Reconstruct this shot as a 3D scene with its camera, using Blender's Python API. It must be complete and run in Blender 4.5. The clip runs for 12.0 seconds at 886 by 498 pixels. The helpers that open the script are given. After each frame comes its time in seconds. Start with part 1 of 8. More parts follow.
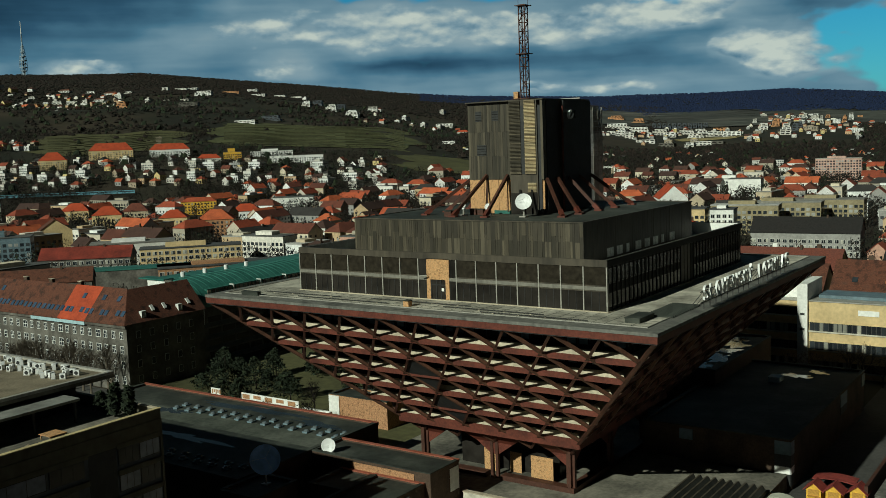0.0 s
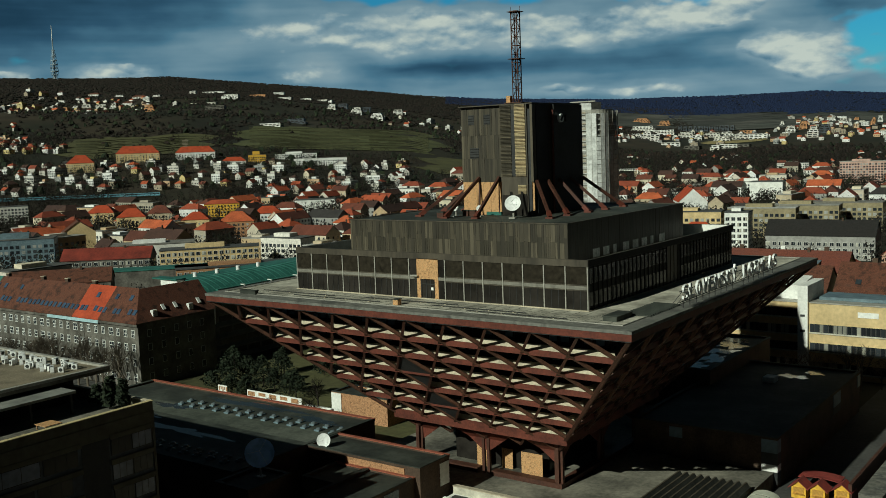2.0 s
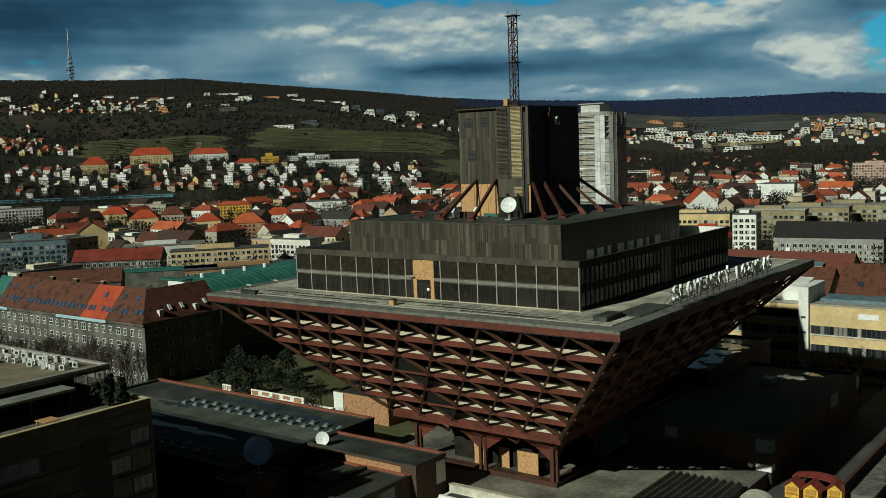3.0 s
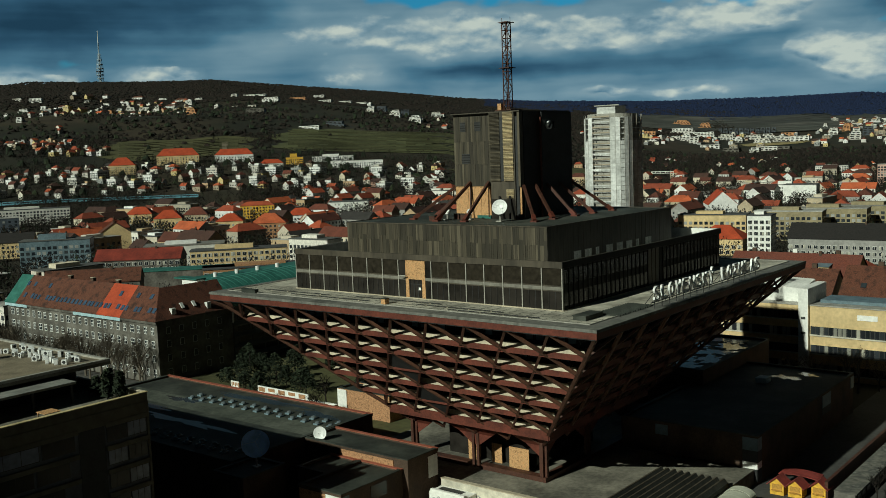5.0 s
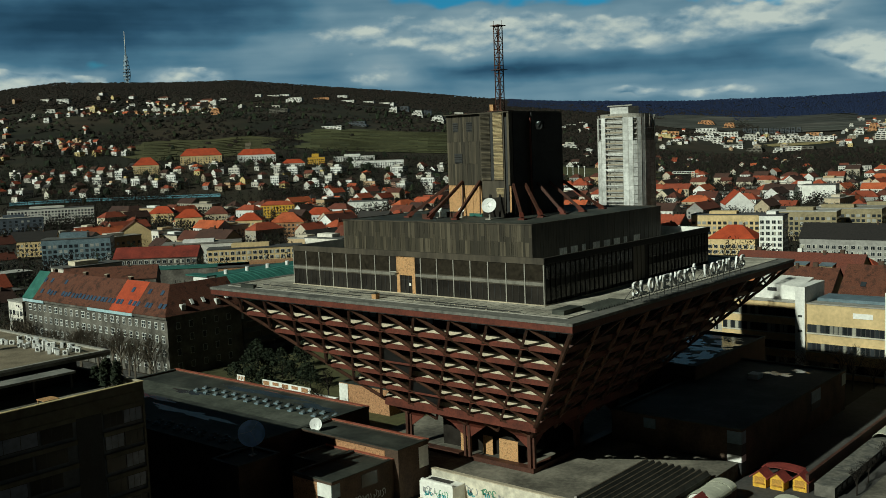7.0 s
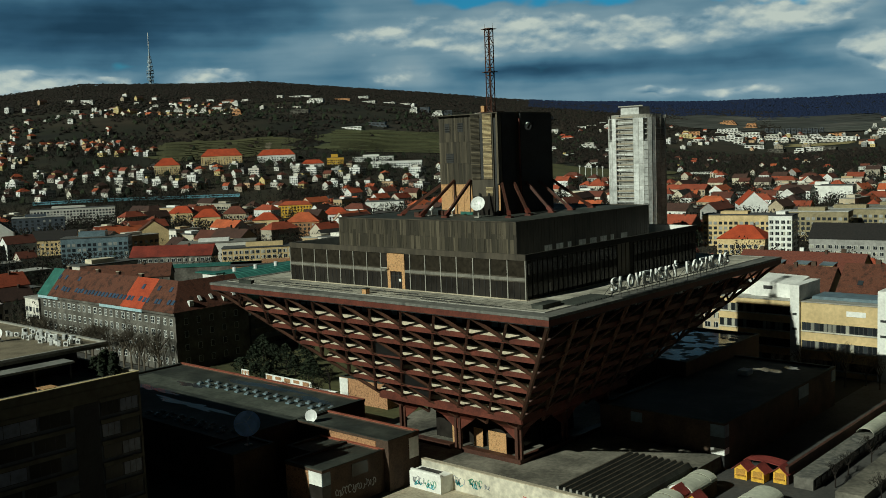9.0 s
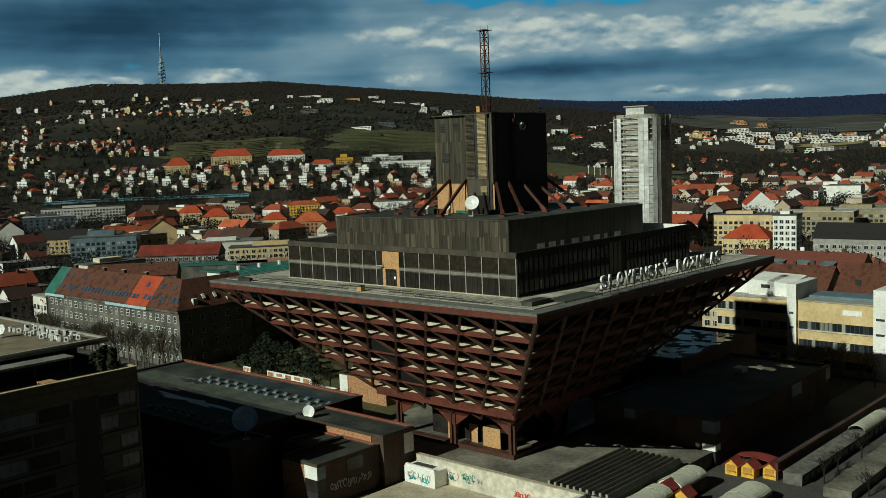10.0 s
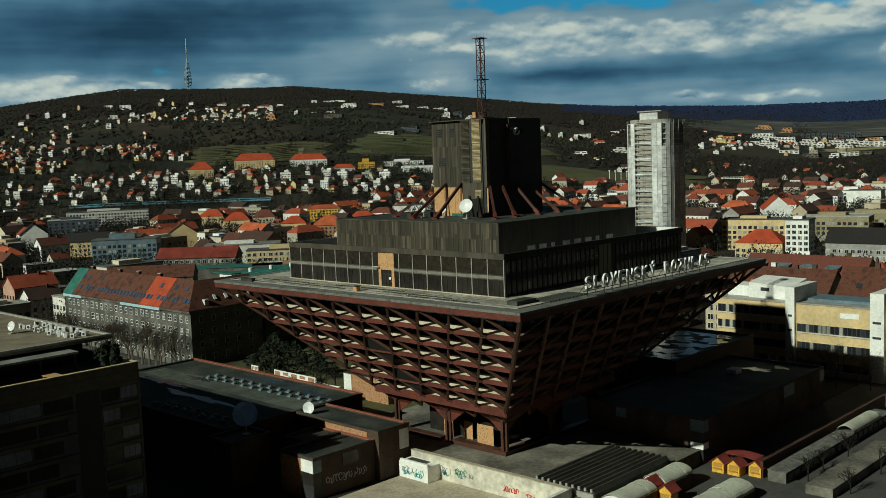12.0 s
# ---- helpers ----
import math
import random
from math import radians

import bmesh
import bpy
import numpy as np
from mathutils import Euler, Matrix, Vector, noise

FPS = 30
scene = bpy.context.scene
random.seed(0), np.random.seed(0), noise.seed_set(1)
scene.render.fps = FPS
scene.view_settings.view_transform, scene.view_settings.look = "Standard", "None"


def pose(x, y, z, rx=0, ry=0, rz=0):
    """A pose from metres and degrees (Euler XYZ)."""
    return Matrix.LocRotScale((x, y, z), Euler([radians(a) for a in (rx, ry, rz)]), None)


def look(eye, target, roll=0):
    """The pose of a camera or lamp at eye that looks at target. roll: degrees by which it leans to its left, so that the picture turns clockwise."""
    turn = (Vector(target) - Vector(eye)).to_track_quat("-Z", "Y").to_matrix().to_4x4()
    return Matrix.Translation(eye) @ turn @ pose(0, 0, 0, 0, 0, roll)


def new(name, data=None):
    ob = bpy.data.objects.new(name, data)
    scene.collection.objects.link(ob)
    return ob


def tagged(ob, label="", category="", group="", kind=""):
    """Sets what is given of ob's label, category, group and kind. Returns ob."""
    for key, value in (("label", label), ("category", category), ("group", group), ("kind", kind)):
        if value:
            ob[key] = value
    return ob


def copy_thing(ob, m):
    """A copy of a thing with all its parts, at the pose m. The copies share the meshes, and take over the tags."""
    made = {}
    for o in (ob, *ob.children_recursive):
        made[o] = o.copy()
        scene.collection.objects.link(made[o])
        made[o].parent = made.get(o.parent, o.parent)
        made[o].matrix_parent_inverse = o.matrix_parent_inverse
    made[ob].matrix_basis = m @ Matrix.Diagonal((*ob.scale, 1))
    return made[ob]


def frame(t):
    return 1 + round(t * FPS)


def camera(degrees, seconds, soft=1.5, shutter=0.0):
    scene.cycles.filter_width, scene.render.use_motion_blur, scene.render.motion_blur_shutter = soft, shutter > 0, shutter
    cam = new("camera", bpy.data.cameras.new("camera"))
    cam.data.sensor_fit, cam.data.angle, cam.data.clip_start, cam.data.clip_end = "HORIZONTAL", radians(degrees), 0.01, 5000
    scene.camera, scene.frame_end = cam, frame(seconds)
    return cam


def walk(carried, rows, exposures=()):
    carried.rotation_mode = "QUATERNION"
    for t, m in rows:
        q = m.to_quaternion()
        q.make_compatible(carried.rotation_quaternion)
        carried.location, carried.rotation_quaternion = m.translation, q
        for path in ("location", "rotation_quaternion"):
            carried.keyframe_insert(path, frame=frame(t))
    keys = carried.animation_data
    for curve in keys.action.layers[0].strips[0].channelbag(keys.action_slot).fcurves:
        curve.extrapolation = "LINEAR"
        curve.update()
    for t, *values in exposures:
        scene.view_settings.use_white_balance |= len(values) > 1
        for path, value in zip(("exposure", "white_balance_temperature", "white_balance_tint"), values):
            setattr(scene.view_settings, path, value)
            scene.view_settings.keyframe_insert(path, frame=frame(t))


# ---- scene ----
cam = camera(48.4, 12.0, soft=0.8)
METRES, EYE, TILT, LEAN, TURN = 49.0, 64.6, 0.0, 0.0, 35.0
ROWS = [
    (0.0, 0.0, 0.0, 0.0, -0.23, -6.34, 2.11),
    (0.5, 0.0312, -0.0213, -0.0013, 0.13, -6.28, 2.11),
    (1.0, 0.0643, -0.0446, -0.0022, 0.53, -6.22, 2.11),
    (1.5, 0.0949, -0.0661, -0.0029, 0.92, -6.17, 2.12),
    (2.0, 0.1278, -0.0896, -0.0034, 1.34, -6.12, 2.13),
    (2.5, 0.1585, -0.1111, -0.0032, 1.74, -6.07, 2.12),
    (3.0, 0.1923, -0.1354, -0.0023, 2.16, -6.0, 2.13),
    (5.0, 0.3248, -0.2331, 0.0054, 3.74, -5.92, 2.14),
    (5.5, 0.3567, -0.2567, 0.0045, 4.09, -5.92, 2.14),
    (6.0, 0.3918, -0.2828, 0.0032, 4.46, -5.9, 2.15),
    (6.5, 0.425, -0.3071, 0.0022, 4.81, -5.88, 2.15),
    (7.0, 0.4611, -0.3338, -0.0002, 5.18, -5.86, 2.14),
    (9.0, 0.5983, -0.4361, -0.0071, 6.48, -5.78, 2.15),
    (9.5, 0.6326, -0.4613, -0.0082, 6.78, -5.77, 2.15),
    (10.0, 0.6696, -0.4883, -0.01, 7.12, -5.76, 2.15),
    (10.5, 0.7042, -0.513, -0.0124, 7.44, -5.75, 2.14),
    (11.0, 0.7403, -0.5395, -0.0137, 7.79, -5.75, 2.13),
    (11.5, 0.7723, -0.5624, -0.0148, 8.15, -5.74, 2.12),
    (11.9, 0.8003, -0.5836, -0.0148, 8.45, -5.74, 2.11),
    (12.0, 0.8073, -0.5889, -0.0148, 8.57, -5.44, 2.1),
]
walk(cam, [(t, pose(0, 0, EYE, TILT, LEAN, TURN) @ pose(METRES * x, METRES * y, METRES * z, 90 + pitch, roll, yaw)) for t, x, y, z, yaw, pitch, roll in ROWS],
     exposures=[(0.0, -0.42, 5450.0, -7.0), (12.0, -0.42, 5450.0, -7.0)])

# ---------------------------------------------------------------- world and sun
SUN_FROM = Vector((-0.26, -1.74, 1.0)).normalized()
sun_data = bpy.data.lights.new("sun", "SUN")
sun_data.energy, sun_data.angle, sun_data.color = 5.0, radians(0.5), (1.0, 0.895, 0.695)
sun = new("sun", sun_data)
sun.matrix_world = look((SUN_FROM * 300)[:], (0, 0, 0))

world = bpy.data.worlds.new("sky")
world.use_nodes = True
scene.world = world
wn, wl = world.node_tree.nodes, world.node_tree.links
wn.clear()


def wnode(kind, **values):
    n = wn.new(kind)
    for k, v in values.items():
        n.inputs[k].default_value = v
    return n


def wmath(op, a, b):
    n = wn.new("ShaderNodeMath")
    n.operation = op
    for i, v in enumerate((a, b)):
        if isinstance(v, (int, float)):
            n.inputs[i].default_value = v
        else:
            wl.new(v, n.inputs[i])
    return n.outputs[0]


def wramp(fac, stops, interp="EASE"):
    n = wn.new("ShaderNodeValToRGB")
    n.color_ramp.interpolation = interp
    while len(n.color_ramp.elements) < len(stops):
        n.color_ramp.elements.new(0.5)
    for e, (p, c) in zip(n.color_ramp.elements, stops):
        e.position, e.color = p, (*c, 1) if isinstance(c, tuple) else (c, c, c, 1)
    wl.new(fac, n.inputs[0])
    return n.outputs[0]


def wmix(fac, a, b):
    n = wn.new("ShaderNodeMix")
    n.data_type = "RGBA"
    wl.new(fac, n.inputs[0])
    for i, v in ((6, a), (7, b)):
        if isinstance(v, tuple):
            n.inputs[i].default_value = (*v, 1)
        else:
            wl.new(v, n.inputs[i])
    return n.outputs[2]


sky = wn.new("ShaderNodeTexSky")
sky.sky_type, sky.sun_disc = "NISHITA", False
sky.sun_elevation, sky.sun_rotation = math.asin(SUN_FROM.z), math.atan2(SUN_FROM.x, SUN_FROM.y)
sky.air_density, sky.dust_density, sky.ozone_density = 1.0, 0.4, 3.0
tint = wn.new("ShaderNodeMix")
tint.data_type, tint.blend_type = "RGBA", "MULTIPLY"
tint.inputs[0].default_value = 1.0
wl.new(sky.outputs[0], tint.inputs[6])
tint.inputs[7].default_value = (0.026, 0.068, 0.080, 1)
coord = wn.new("ShaderNodeTexCoord")
sep = wn.new("ShaderNodeSeparateXYZ")
wl.new(coord.outputs["Generated"], sep.inputs[0])
# bearing and height of the view ray in degrees, bent a little by noise
bearing = wmath("MULTIPLY", wmath("ARCTAN2", sep.outputs[1], sep.outputs[0]), 57.3)
height = wmath("MULTIPLY", wmath("ARCSINE", sep.outputs[2], 0.0), 57.3)
flat = wn.new("ShaderNodeCombineXYZ")
wl.new(bearing, flat.inputs[0])
wl.new(height, flat.inputs[1])


def cloud_noise(wide, high, detail, offset, rough=0.55, colour=False):
    m = wn.new("ShaderNodeMapping")
    m.inputs["Scale"].default_value = (1 / wide, 1 / high, 1)
    m.inputs["Location"].default_value = (*offset, 0)
    wl.new(flat.outputs[0], m.inputs[0])
    n = wnode("ShaderNodeTexNoise", Scale=1.0, Detail=detail, Roughness=rough)
    wl.new(m.outputs[0], n.inputs["Vector"])
    return n.outputs["Color" if colour else "Fac"]


def bend(noise_out, wide, high):
    """The flat sky coordinate pushed about by a noise."""
    low = wn.new("ShaderNodeVectorMath")
    low.operation = "SUBTRACT"
    wl.new(flat.outputs[0], low.inputs[0])
    low.inputs[1].default_value = (wide / 2, high / 2, 0)
    n = wn.new("ShaderNodeVectorMath")
    n.operation = "MULTIPLY_ADD"
    wl.new(noise_out, n.inputs[0])
    n.inputs[1].default_value = (wide, high, 0)
    wl.new(low.outputs[0], n.inputs[2])
    return n.outputs[0]


bent = bend(cloud_noise(2.6, 1.5, 3, (3.0, 1.0), 0.45, True), 2.6, 1.2)
ruffled = bend(cloud_noise(0.9, 0.55, 3, (8.0, 2.0), 0.5, True), 0.75, 0.42)


def billows(wide, high, offset, rise=0.0):
    """Rounded cloud heads: the inverse of the distance to scattered, slightly ruffled cells."""
    m = wn.new("ShaderNodeMapping")
    m.inputs["Scale"].default_value = (1 / wide, 1 / high, 1)
    m.inputs["Location"].default_value = (offset[0], offset[1] + rise / high, 0)
    wl.new(ruffled, m.inputs[0])
    n = wn.new("ShaderNodeTexVoronoi")
    n.feature = "SMOOTH_F1"
    n.inputs["Scale"].default_value, n.inputs["Smoothness"].default_value = 1.0, 0.6
    n.inputs["Detail"].default_value, n.inputs["Roughness"].default_value = 1.0, 0.4
    wl.new(m.outputs[0], n.inputs["Vector"])
    return wmath("SUBTRACT", 0.7, n.outputs["Distance"])


def banks(rows):
    """Sum of soft cloud banks: bearing, height, half width, half height in degrees, weight."""
    total = None
    for a, e, sa, se, weight in rows:
        m = wn.new("ShaderNodeMapping")
        m.inputs["Scale"].default_value = (1 / sa, 1 / se, 1)
        m.inputs["Location"].default_value = (-a / sa, -e / se, 0)
        wl.new(bent, m.inputs[0])
        n = wn.new("ShaderNodeTexGradient")
        n.gradient_type = "SPHERICAL"
        wl.new(m.outputs[0], n.inputs[0])
        w = wmath("MULTIPLY", n.outputs["Fac"], weight)
        total = w if total is None else wmath("ADD", total, w)
    return total


LIGHT_BANKS = [
    (127.9, 6.3, 4.4, 2.0, 0.34), (122.1, 6.4, 5.6, 1.7, 0.24), (113.3, 6.4, 4.5, 1.6, 0.36), (106.4, 4.6, 3.8, 1.3, 0.42),
    (105.5, 3.4, 3.6, 0.9, 0.3), (133.1, 4.5, 3.5, 1.0, 0.24), (118.0, 5.9, 5.2, 1.2, 0.24), (134.5, 6.6, 6.5, 1.7, 0.2),
    (115.2, 2.6, 4.8, 0.6, 0.2), (119.7, 2.6, 2.9, 0.5, 0.2), (144.6, 4.4, 2.6, 0.7, 0.42), (154.6, 4.3, 7.0, 1.1, 0.46),
    (109.7, 6.6, 5.5, 1.2, 0.32), (109.2, 4.6, 5.2, 1.0, 0.16), (151.0, 7.2, 15.5, 2.5, -0.38), (144.3, 8.1, 10.6, 1.6, -0.18),
    (128.0, 4.3, 6.5, 1.1, -0.2), (122.5, 4.2, 7.4, 0.9, -0.16), (114.5, 4.2, 6.5, 1.1, -0.2), (110.2, 5.4, 4.8, 0.9, -0.14),
    (105.0, 6.5, 5.8, 0.8, -0.26), (140.2, 5.5, 6.5, 1.3, 0.02)]
CLEAR_GAPS = [(101.6, 4.4, 4.4, 3.5, 0.6), (101.9, 5.9, 2.9, 1.0, 0.2), (122.7, 8.6, 13.5, 1.3, 0.62), (112.1, 8.0, 8.4, 1.3, 0.5), (149.0, 5.2, 4.0, 0.7, 0.16)]
big = cloud_noise(4.6, 1.7, 4, (0.0, 0.0), 0.42)
streaks = cloud_noise(12.0, 0.8, 3, (1.0, 7.0), 0.45)
heads, heads_above = billows(2.3, 1.15, (0.0, 0.0)), billows(2.3, 1.15, (0.0, 0.0), 0.3)
small_heads = billows(0.95, 0.5, (4.0, 2.0))
cover = wramp(wmath("SUBTRACT", wmath("ADD", wmath("MULTIPLY", wmath("SUBTRACT", big, 0.5), 0.5), wmath("ADD", wmath("MULTIPLY", heads, 0.35), 0.80)), banks(CLEAR_GAPS)), [(0.44, 0.0), (0.60, 1.0)])
# smooth grey-blue deck
lit_banks = banks(LIGHT_BANKS)
texture_of = wmath("ADD", wmath("MULTIPLY", wmath("SUBTRACT", big, 0.5), 0.42), wmath("MULTIPLY", wmath("SUBTRACT", streaks, 0.5), 0.3))
glow = wmath("ADD", texture_of, wmath("ADD", wmath("MULTIPLY", lit_banks, 1.3), 0.51))
deck = wramp(glow, [(0.04, (0.028, 0.064, 0.105)), (0.20, (0.056, 0.118, 0.182)), (0.40, (0.125, 0.228, 0.305)), (0.62, (0.28, 0.37, 0.42)), (0.95, (0.56, 0.57, 0.54))], "LINEAR")
# heaped clouds before it: lit from above and the side, grey underneath
curl, curl_above = cloud_noise(2.0, 1.05, 6, (2.0, 5.0), 0.5), cloud_noise(2.0, 1.05, 6, (2.04, 5.2), 0.5)
heap = wmath("ADD", wmath("MULTIPLY", lit_banks, 2.7), wmath("ADD", wmath("MULTIPLY", wmath("SUBTRACT", curl, 0.5), 0.62), wmath("MULTIPLY", wmath("SUBTRACT", heads, 0.25), 0.34)))
heap_mask = wramp(heap, [(0.14, 0.0), (0.34, 1.0)])
shade = wmath("ADD", wmath("ADD", wmath("MULTIPLY", wmath("SUBTRACT", heads, heads_above), 0.75), wmath("MULTIPLY", wmath("SUBTRACT", curl, curl_above), 1.1)), wmath("ADD", wmath("ADD", wmath("MULTIPLY", heap, 0.5), wmath("MULTIPLY", wmath("SUBTRACT", small_heads, 0.25), 0.14)), 0.37))
heap_colour = wramp(shade, [(0.15, (0.15, 0.25, 0.325)), (0.42, (0.34, 0.42, 0.46)), (0.62, (0.55, 0.57, 0.54)), (0.88, (0.84, 0.78, 0.65))], "LINEAR")
clouds = wmix(heap_mask, deck, heap_colour)
sky_colour = wmix(cover, tint.outputs[2], clouds)
# unseen sky above the low band is dimmed to keep the fill light weak
lift = wramp(sep.outputs[2], [(0.0, 0.92), (0.16, 0.85), (0.21, 0.20), (0.32, 0.16), (0.7, 0.17)])
dim = wn.new("ShaderNodeMix")
dim.data_type, dim.blend_type = "RGBA", "MULTIPLY"
dim.inputs[0].default_value = 1.0
wl.new(sky_colour, dim.inputs[6])
wl.new(lift, dim.inputs[7])
# unseen sky away from the hills is dimmed too, so east faces stay dark
toward = wn.new("ShaderNodeVectorMath")
toward.operation = "DOT_PRODUCT"
wl.new(coord.outputs["Generated"], toward.inputs[0])
toward.inputs[1].default_value = (-0.616, 0.788, 0.0)
side_light = wramp(wmath("MULTIPLY", wmath("ADD", toward.outputs["Value"], 1.0), 0.5), [(0.0, 0.10), (0.45, 0.06), (0.74, 0.20), (0.93, 1.0)])
dim2 = wn.new("ShaderNodeMix")
dim2.data_type, dim2.blend_type = "RGBA", "MULTIPLY"
dim2.inputs[0].default_value = 1.0
wl.new(dim.outputs[2], dim2.inputs[6])
wl.new(side_light, dim2.inputs[7])
back = wnode("ShaderNodeBackground", Strength=1.08)
wl.new(dim2.outputs[2], back.inputs[0])
wl.new(back.outputs[0], wn.new("ShaderNodeOutputWorld").inputs[0])

# ---------------------------------------------------------------- materials


def material(name, colours, rough=0.8, metal=0.0, grain=3.0, patch=0.15, vary=0.35, bump=0.3, by="", stretch_by=(1, 1, 1), spec=0.4):
    """Two scales of noise over a colour, or over a ramp of colours that each object (by='object') or loose piece (by='island') picks from."""
    m = bpy.data.materials.new(name)
    m.use_nodes = True
    nodes, links = m.node_tree.nodes, m.node_tree.links
    bsdf = nodes["Principled BSDF"]
    bsdf.inputs["Roughness"].default_value, bsdf.inputs["Metallic"].default_value = rough, metal
    bsdf.inputs["Specular IOR Level"].default_value = spec
    tc = nodes.new("ShaderNodeTexCoord")
    mp = nodes.new("ShaderNodeMapping")
    mp.inputs["Scale"].default_value = stretch_by
    links.new(tc.outputs["Object"], mp.inputs[0])
    ramp = nodes.new("ShaderNodeValToRGB")
    ramp.color_ramp.interpolation = "CONSTANT" if by else "LINEAR"
    colours = colours if isinstance(colours, list) else [colours]
    while len(ramp.color_ramp.elements) < len(colours):
        ramp.color_ramp.elements.new(0.5)
    while len(ramp.color_ramp.elements) > max(1, len(colours)):
        ramp.color_ramp.elements.remove(ramp.color_ramp.elements[-1])
    for i, (e, c) in enumerate(zip(ramp.color_ramp.elements, colours)):
        e.position, e.color = i / len(colours), (*c, 1)
    large = nodes.new("ShaderNodeTexNoise")
    large.inputs["Scale"].default_value, large.inputs["Detail"].default_value = patch, 5
    small = nodes.new("ShaderNodeTexNoise")
    small.inputs["Scale"].default_value, small.inputs["Detail"].default_value = grain, 4
    links.new(mp.outputs[0], large.inputs["Vector"])
    links.new(mp.outputs[0], small.inputs["Vector"])
    if by == "object":
        pick = nodes.new("ShaderNodeObjectInfo").outputs["Random"]
    elif by == "island":
        pick = nodes.new("ShaderNodeNewGeometry").outputs["Random Per Island"]
    else:
        pick = large.outputs["Fac"]
    links.new(pick, ramp.inputs[0])
    total = nodes.new("ShaderNodeMath")
    total.operation = "ADD"
    links.new(large.outputs["Fac"], total.inputs[0])
    links.new(small.outputs["Fac"], total.inputs[1])
    spread = nodes.new("ShaderNodeMapRange")
    spread.inputs["From Min"].default_value, spread.inputs["From Max"].default_value = 0.7, 1.3
    spread.inputs["To Min"].default_value, spread.inputs["To Max"].default_value = 1 - vary, 1 + vary
    links.new(total.outputs[0], spread.inputs["Value"])
    mul = nodes.new("ShaderNodeMix")
    mul.data_type, mul.blend_type = "RGBA", "MULTIPLY"
    mul.inputs[0].default_value = 1.0
    links.new(ramp.outputs[0], mul.inputs[6])
    links.new(spread.outputs[0], mul.inputs[7])
    links.new(mul.outputs[2], bsdf.inputs["Base Color"])
    if bump:
        b = nodes.new("ShaderNodeBump")
        b.inputs["Strength"].default_value, b.inputs["Distance"].default_value = bump, 0.05
        links.new(small.outputs["Fac"], b.inputs["Height"])
        links.new(b.outputs[0], bsdf.inputs["Normal"])
    return m


RUST = material("rust_painted_steel", [(0.070, 0.018, 0.011), (0.11, 0.028, 0.016)], 0.6, 0.0, 2.5, 0.3, 0.35, 0.2)
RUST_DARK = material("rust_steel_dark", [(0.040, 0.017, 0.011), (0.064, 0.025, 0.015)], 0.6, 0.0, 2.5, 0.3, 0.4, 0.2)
CONCRETE = material("pale_concrete", [(0.34, 0.29, 0.205), (0.45, 0.39, 0.285)], 0.9, 0, 2.0, 0.2, 0.3)
PAVING = material("roof_paving", [(0.045, 0.042, 0.034), (0.095, 0.088, 0.07), (0.18, 0.165, 0.13)], 0.92, 0, 1.2, 0.12, 0.45)
FELT = material("roofing_felt", [(0.010, 0.012, 0.011), (0.018, 0.021, 0.018), (0.034, 0.038, 0.030), (0.058, 0.061, 0.050)], 0.8, 0, 0.9, 0.13, 0.45)
TERRACE = material("terrace_paving", [(0.15, 0.14, 0.115), (0.30, 0.28, 0.225), (0.46, 0.43, 0.35)], 0.9, 0, 1.0, 0.16, 0.4)
PANE_MIX = material("curtained_pane", [(0.012, 0.014, 0.016), (0.035, 0.04, 0.045), (0.02, 0.022, 0.026), (0.42, 0.40, 0.33), (0.015, 0.018, 0.02), (0.24, 0.235, 0.20), (0.018, 0.02, 0.024)], 0.25, 0.0, 0.6, 0.2, 0.3, 0.0, by="object", spec=0.5)
DARK_RED = material("dark_red_sheet_roof", [(0.085, 0.016, 0.011), (0.14, 0.022, 0.013), (0.18, 0.028, 0.016)], 0.7, 0, 1, 0.15, 0.3)
CLADDING = material("bronze_cladding", [(0.034, 0.029, 0.019), (0.066, 0.055, 0.036), (0.046, 0.039, 0.026), (0.098, 0.082, 0.055), (0.038, 0.032, 0.022), (0.056, 0.047, 0.032)], 0.5, 0.0, 2.0, 0.4, 0.3, 0.15, by="island", stretch_by=(1, 1, 0.15))
CLAD_PLAIN = material("bronze_sheet", [(0.04, 0.034, 0.025), (0.065, 0.054, 0.038)], 0.55, 0.0, 1.5, 0.3, 0.4, 0.15, stretch_by=(1, 1, 0.2))
LOUVRE = material("louvre_metal", [(0.28, 0.21, 0.11), (0.42, 0.33, 0.18), (0.18, 0.14, 0.08), (0.34, 0.27, 0.15)], 0.6, 0.0, 2.0, 0.5, 0.2, 0.1, by="island")
OSB = material("wood_board", [(0.26, 0.11, 0.04), (0.40, 0.20, 0.08), (0.52, 0.31, 0.14), (0.34, 0.16, 0.06)], 0.8, 0, 9.0, 3.0, 0.5, 0.3)
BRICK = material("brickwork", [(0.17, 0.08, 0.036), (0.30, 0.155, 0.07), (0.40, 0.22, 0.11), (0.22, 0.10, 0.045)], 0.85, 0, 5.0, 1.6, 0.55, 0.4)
# dark brick that also carries the shade of the annex and studio walls
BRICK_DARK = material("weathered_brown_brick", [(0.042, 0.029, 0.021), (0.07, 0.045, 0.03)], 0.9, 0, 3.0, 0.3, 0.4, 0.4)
GLASS = material("dark_window_glass", [(0.010, 0.009, 0.008), (0.024, 0.021, 0.018)], 0.2, 0.0, 0.6, 0.2, 0.4, 0.0, spec=0.3)
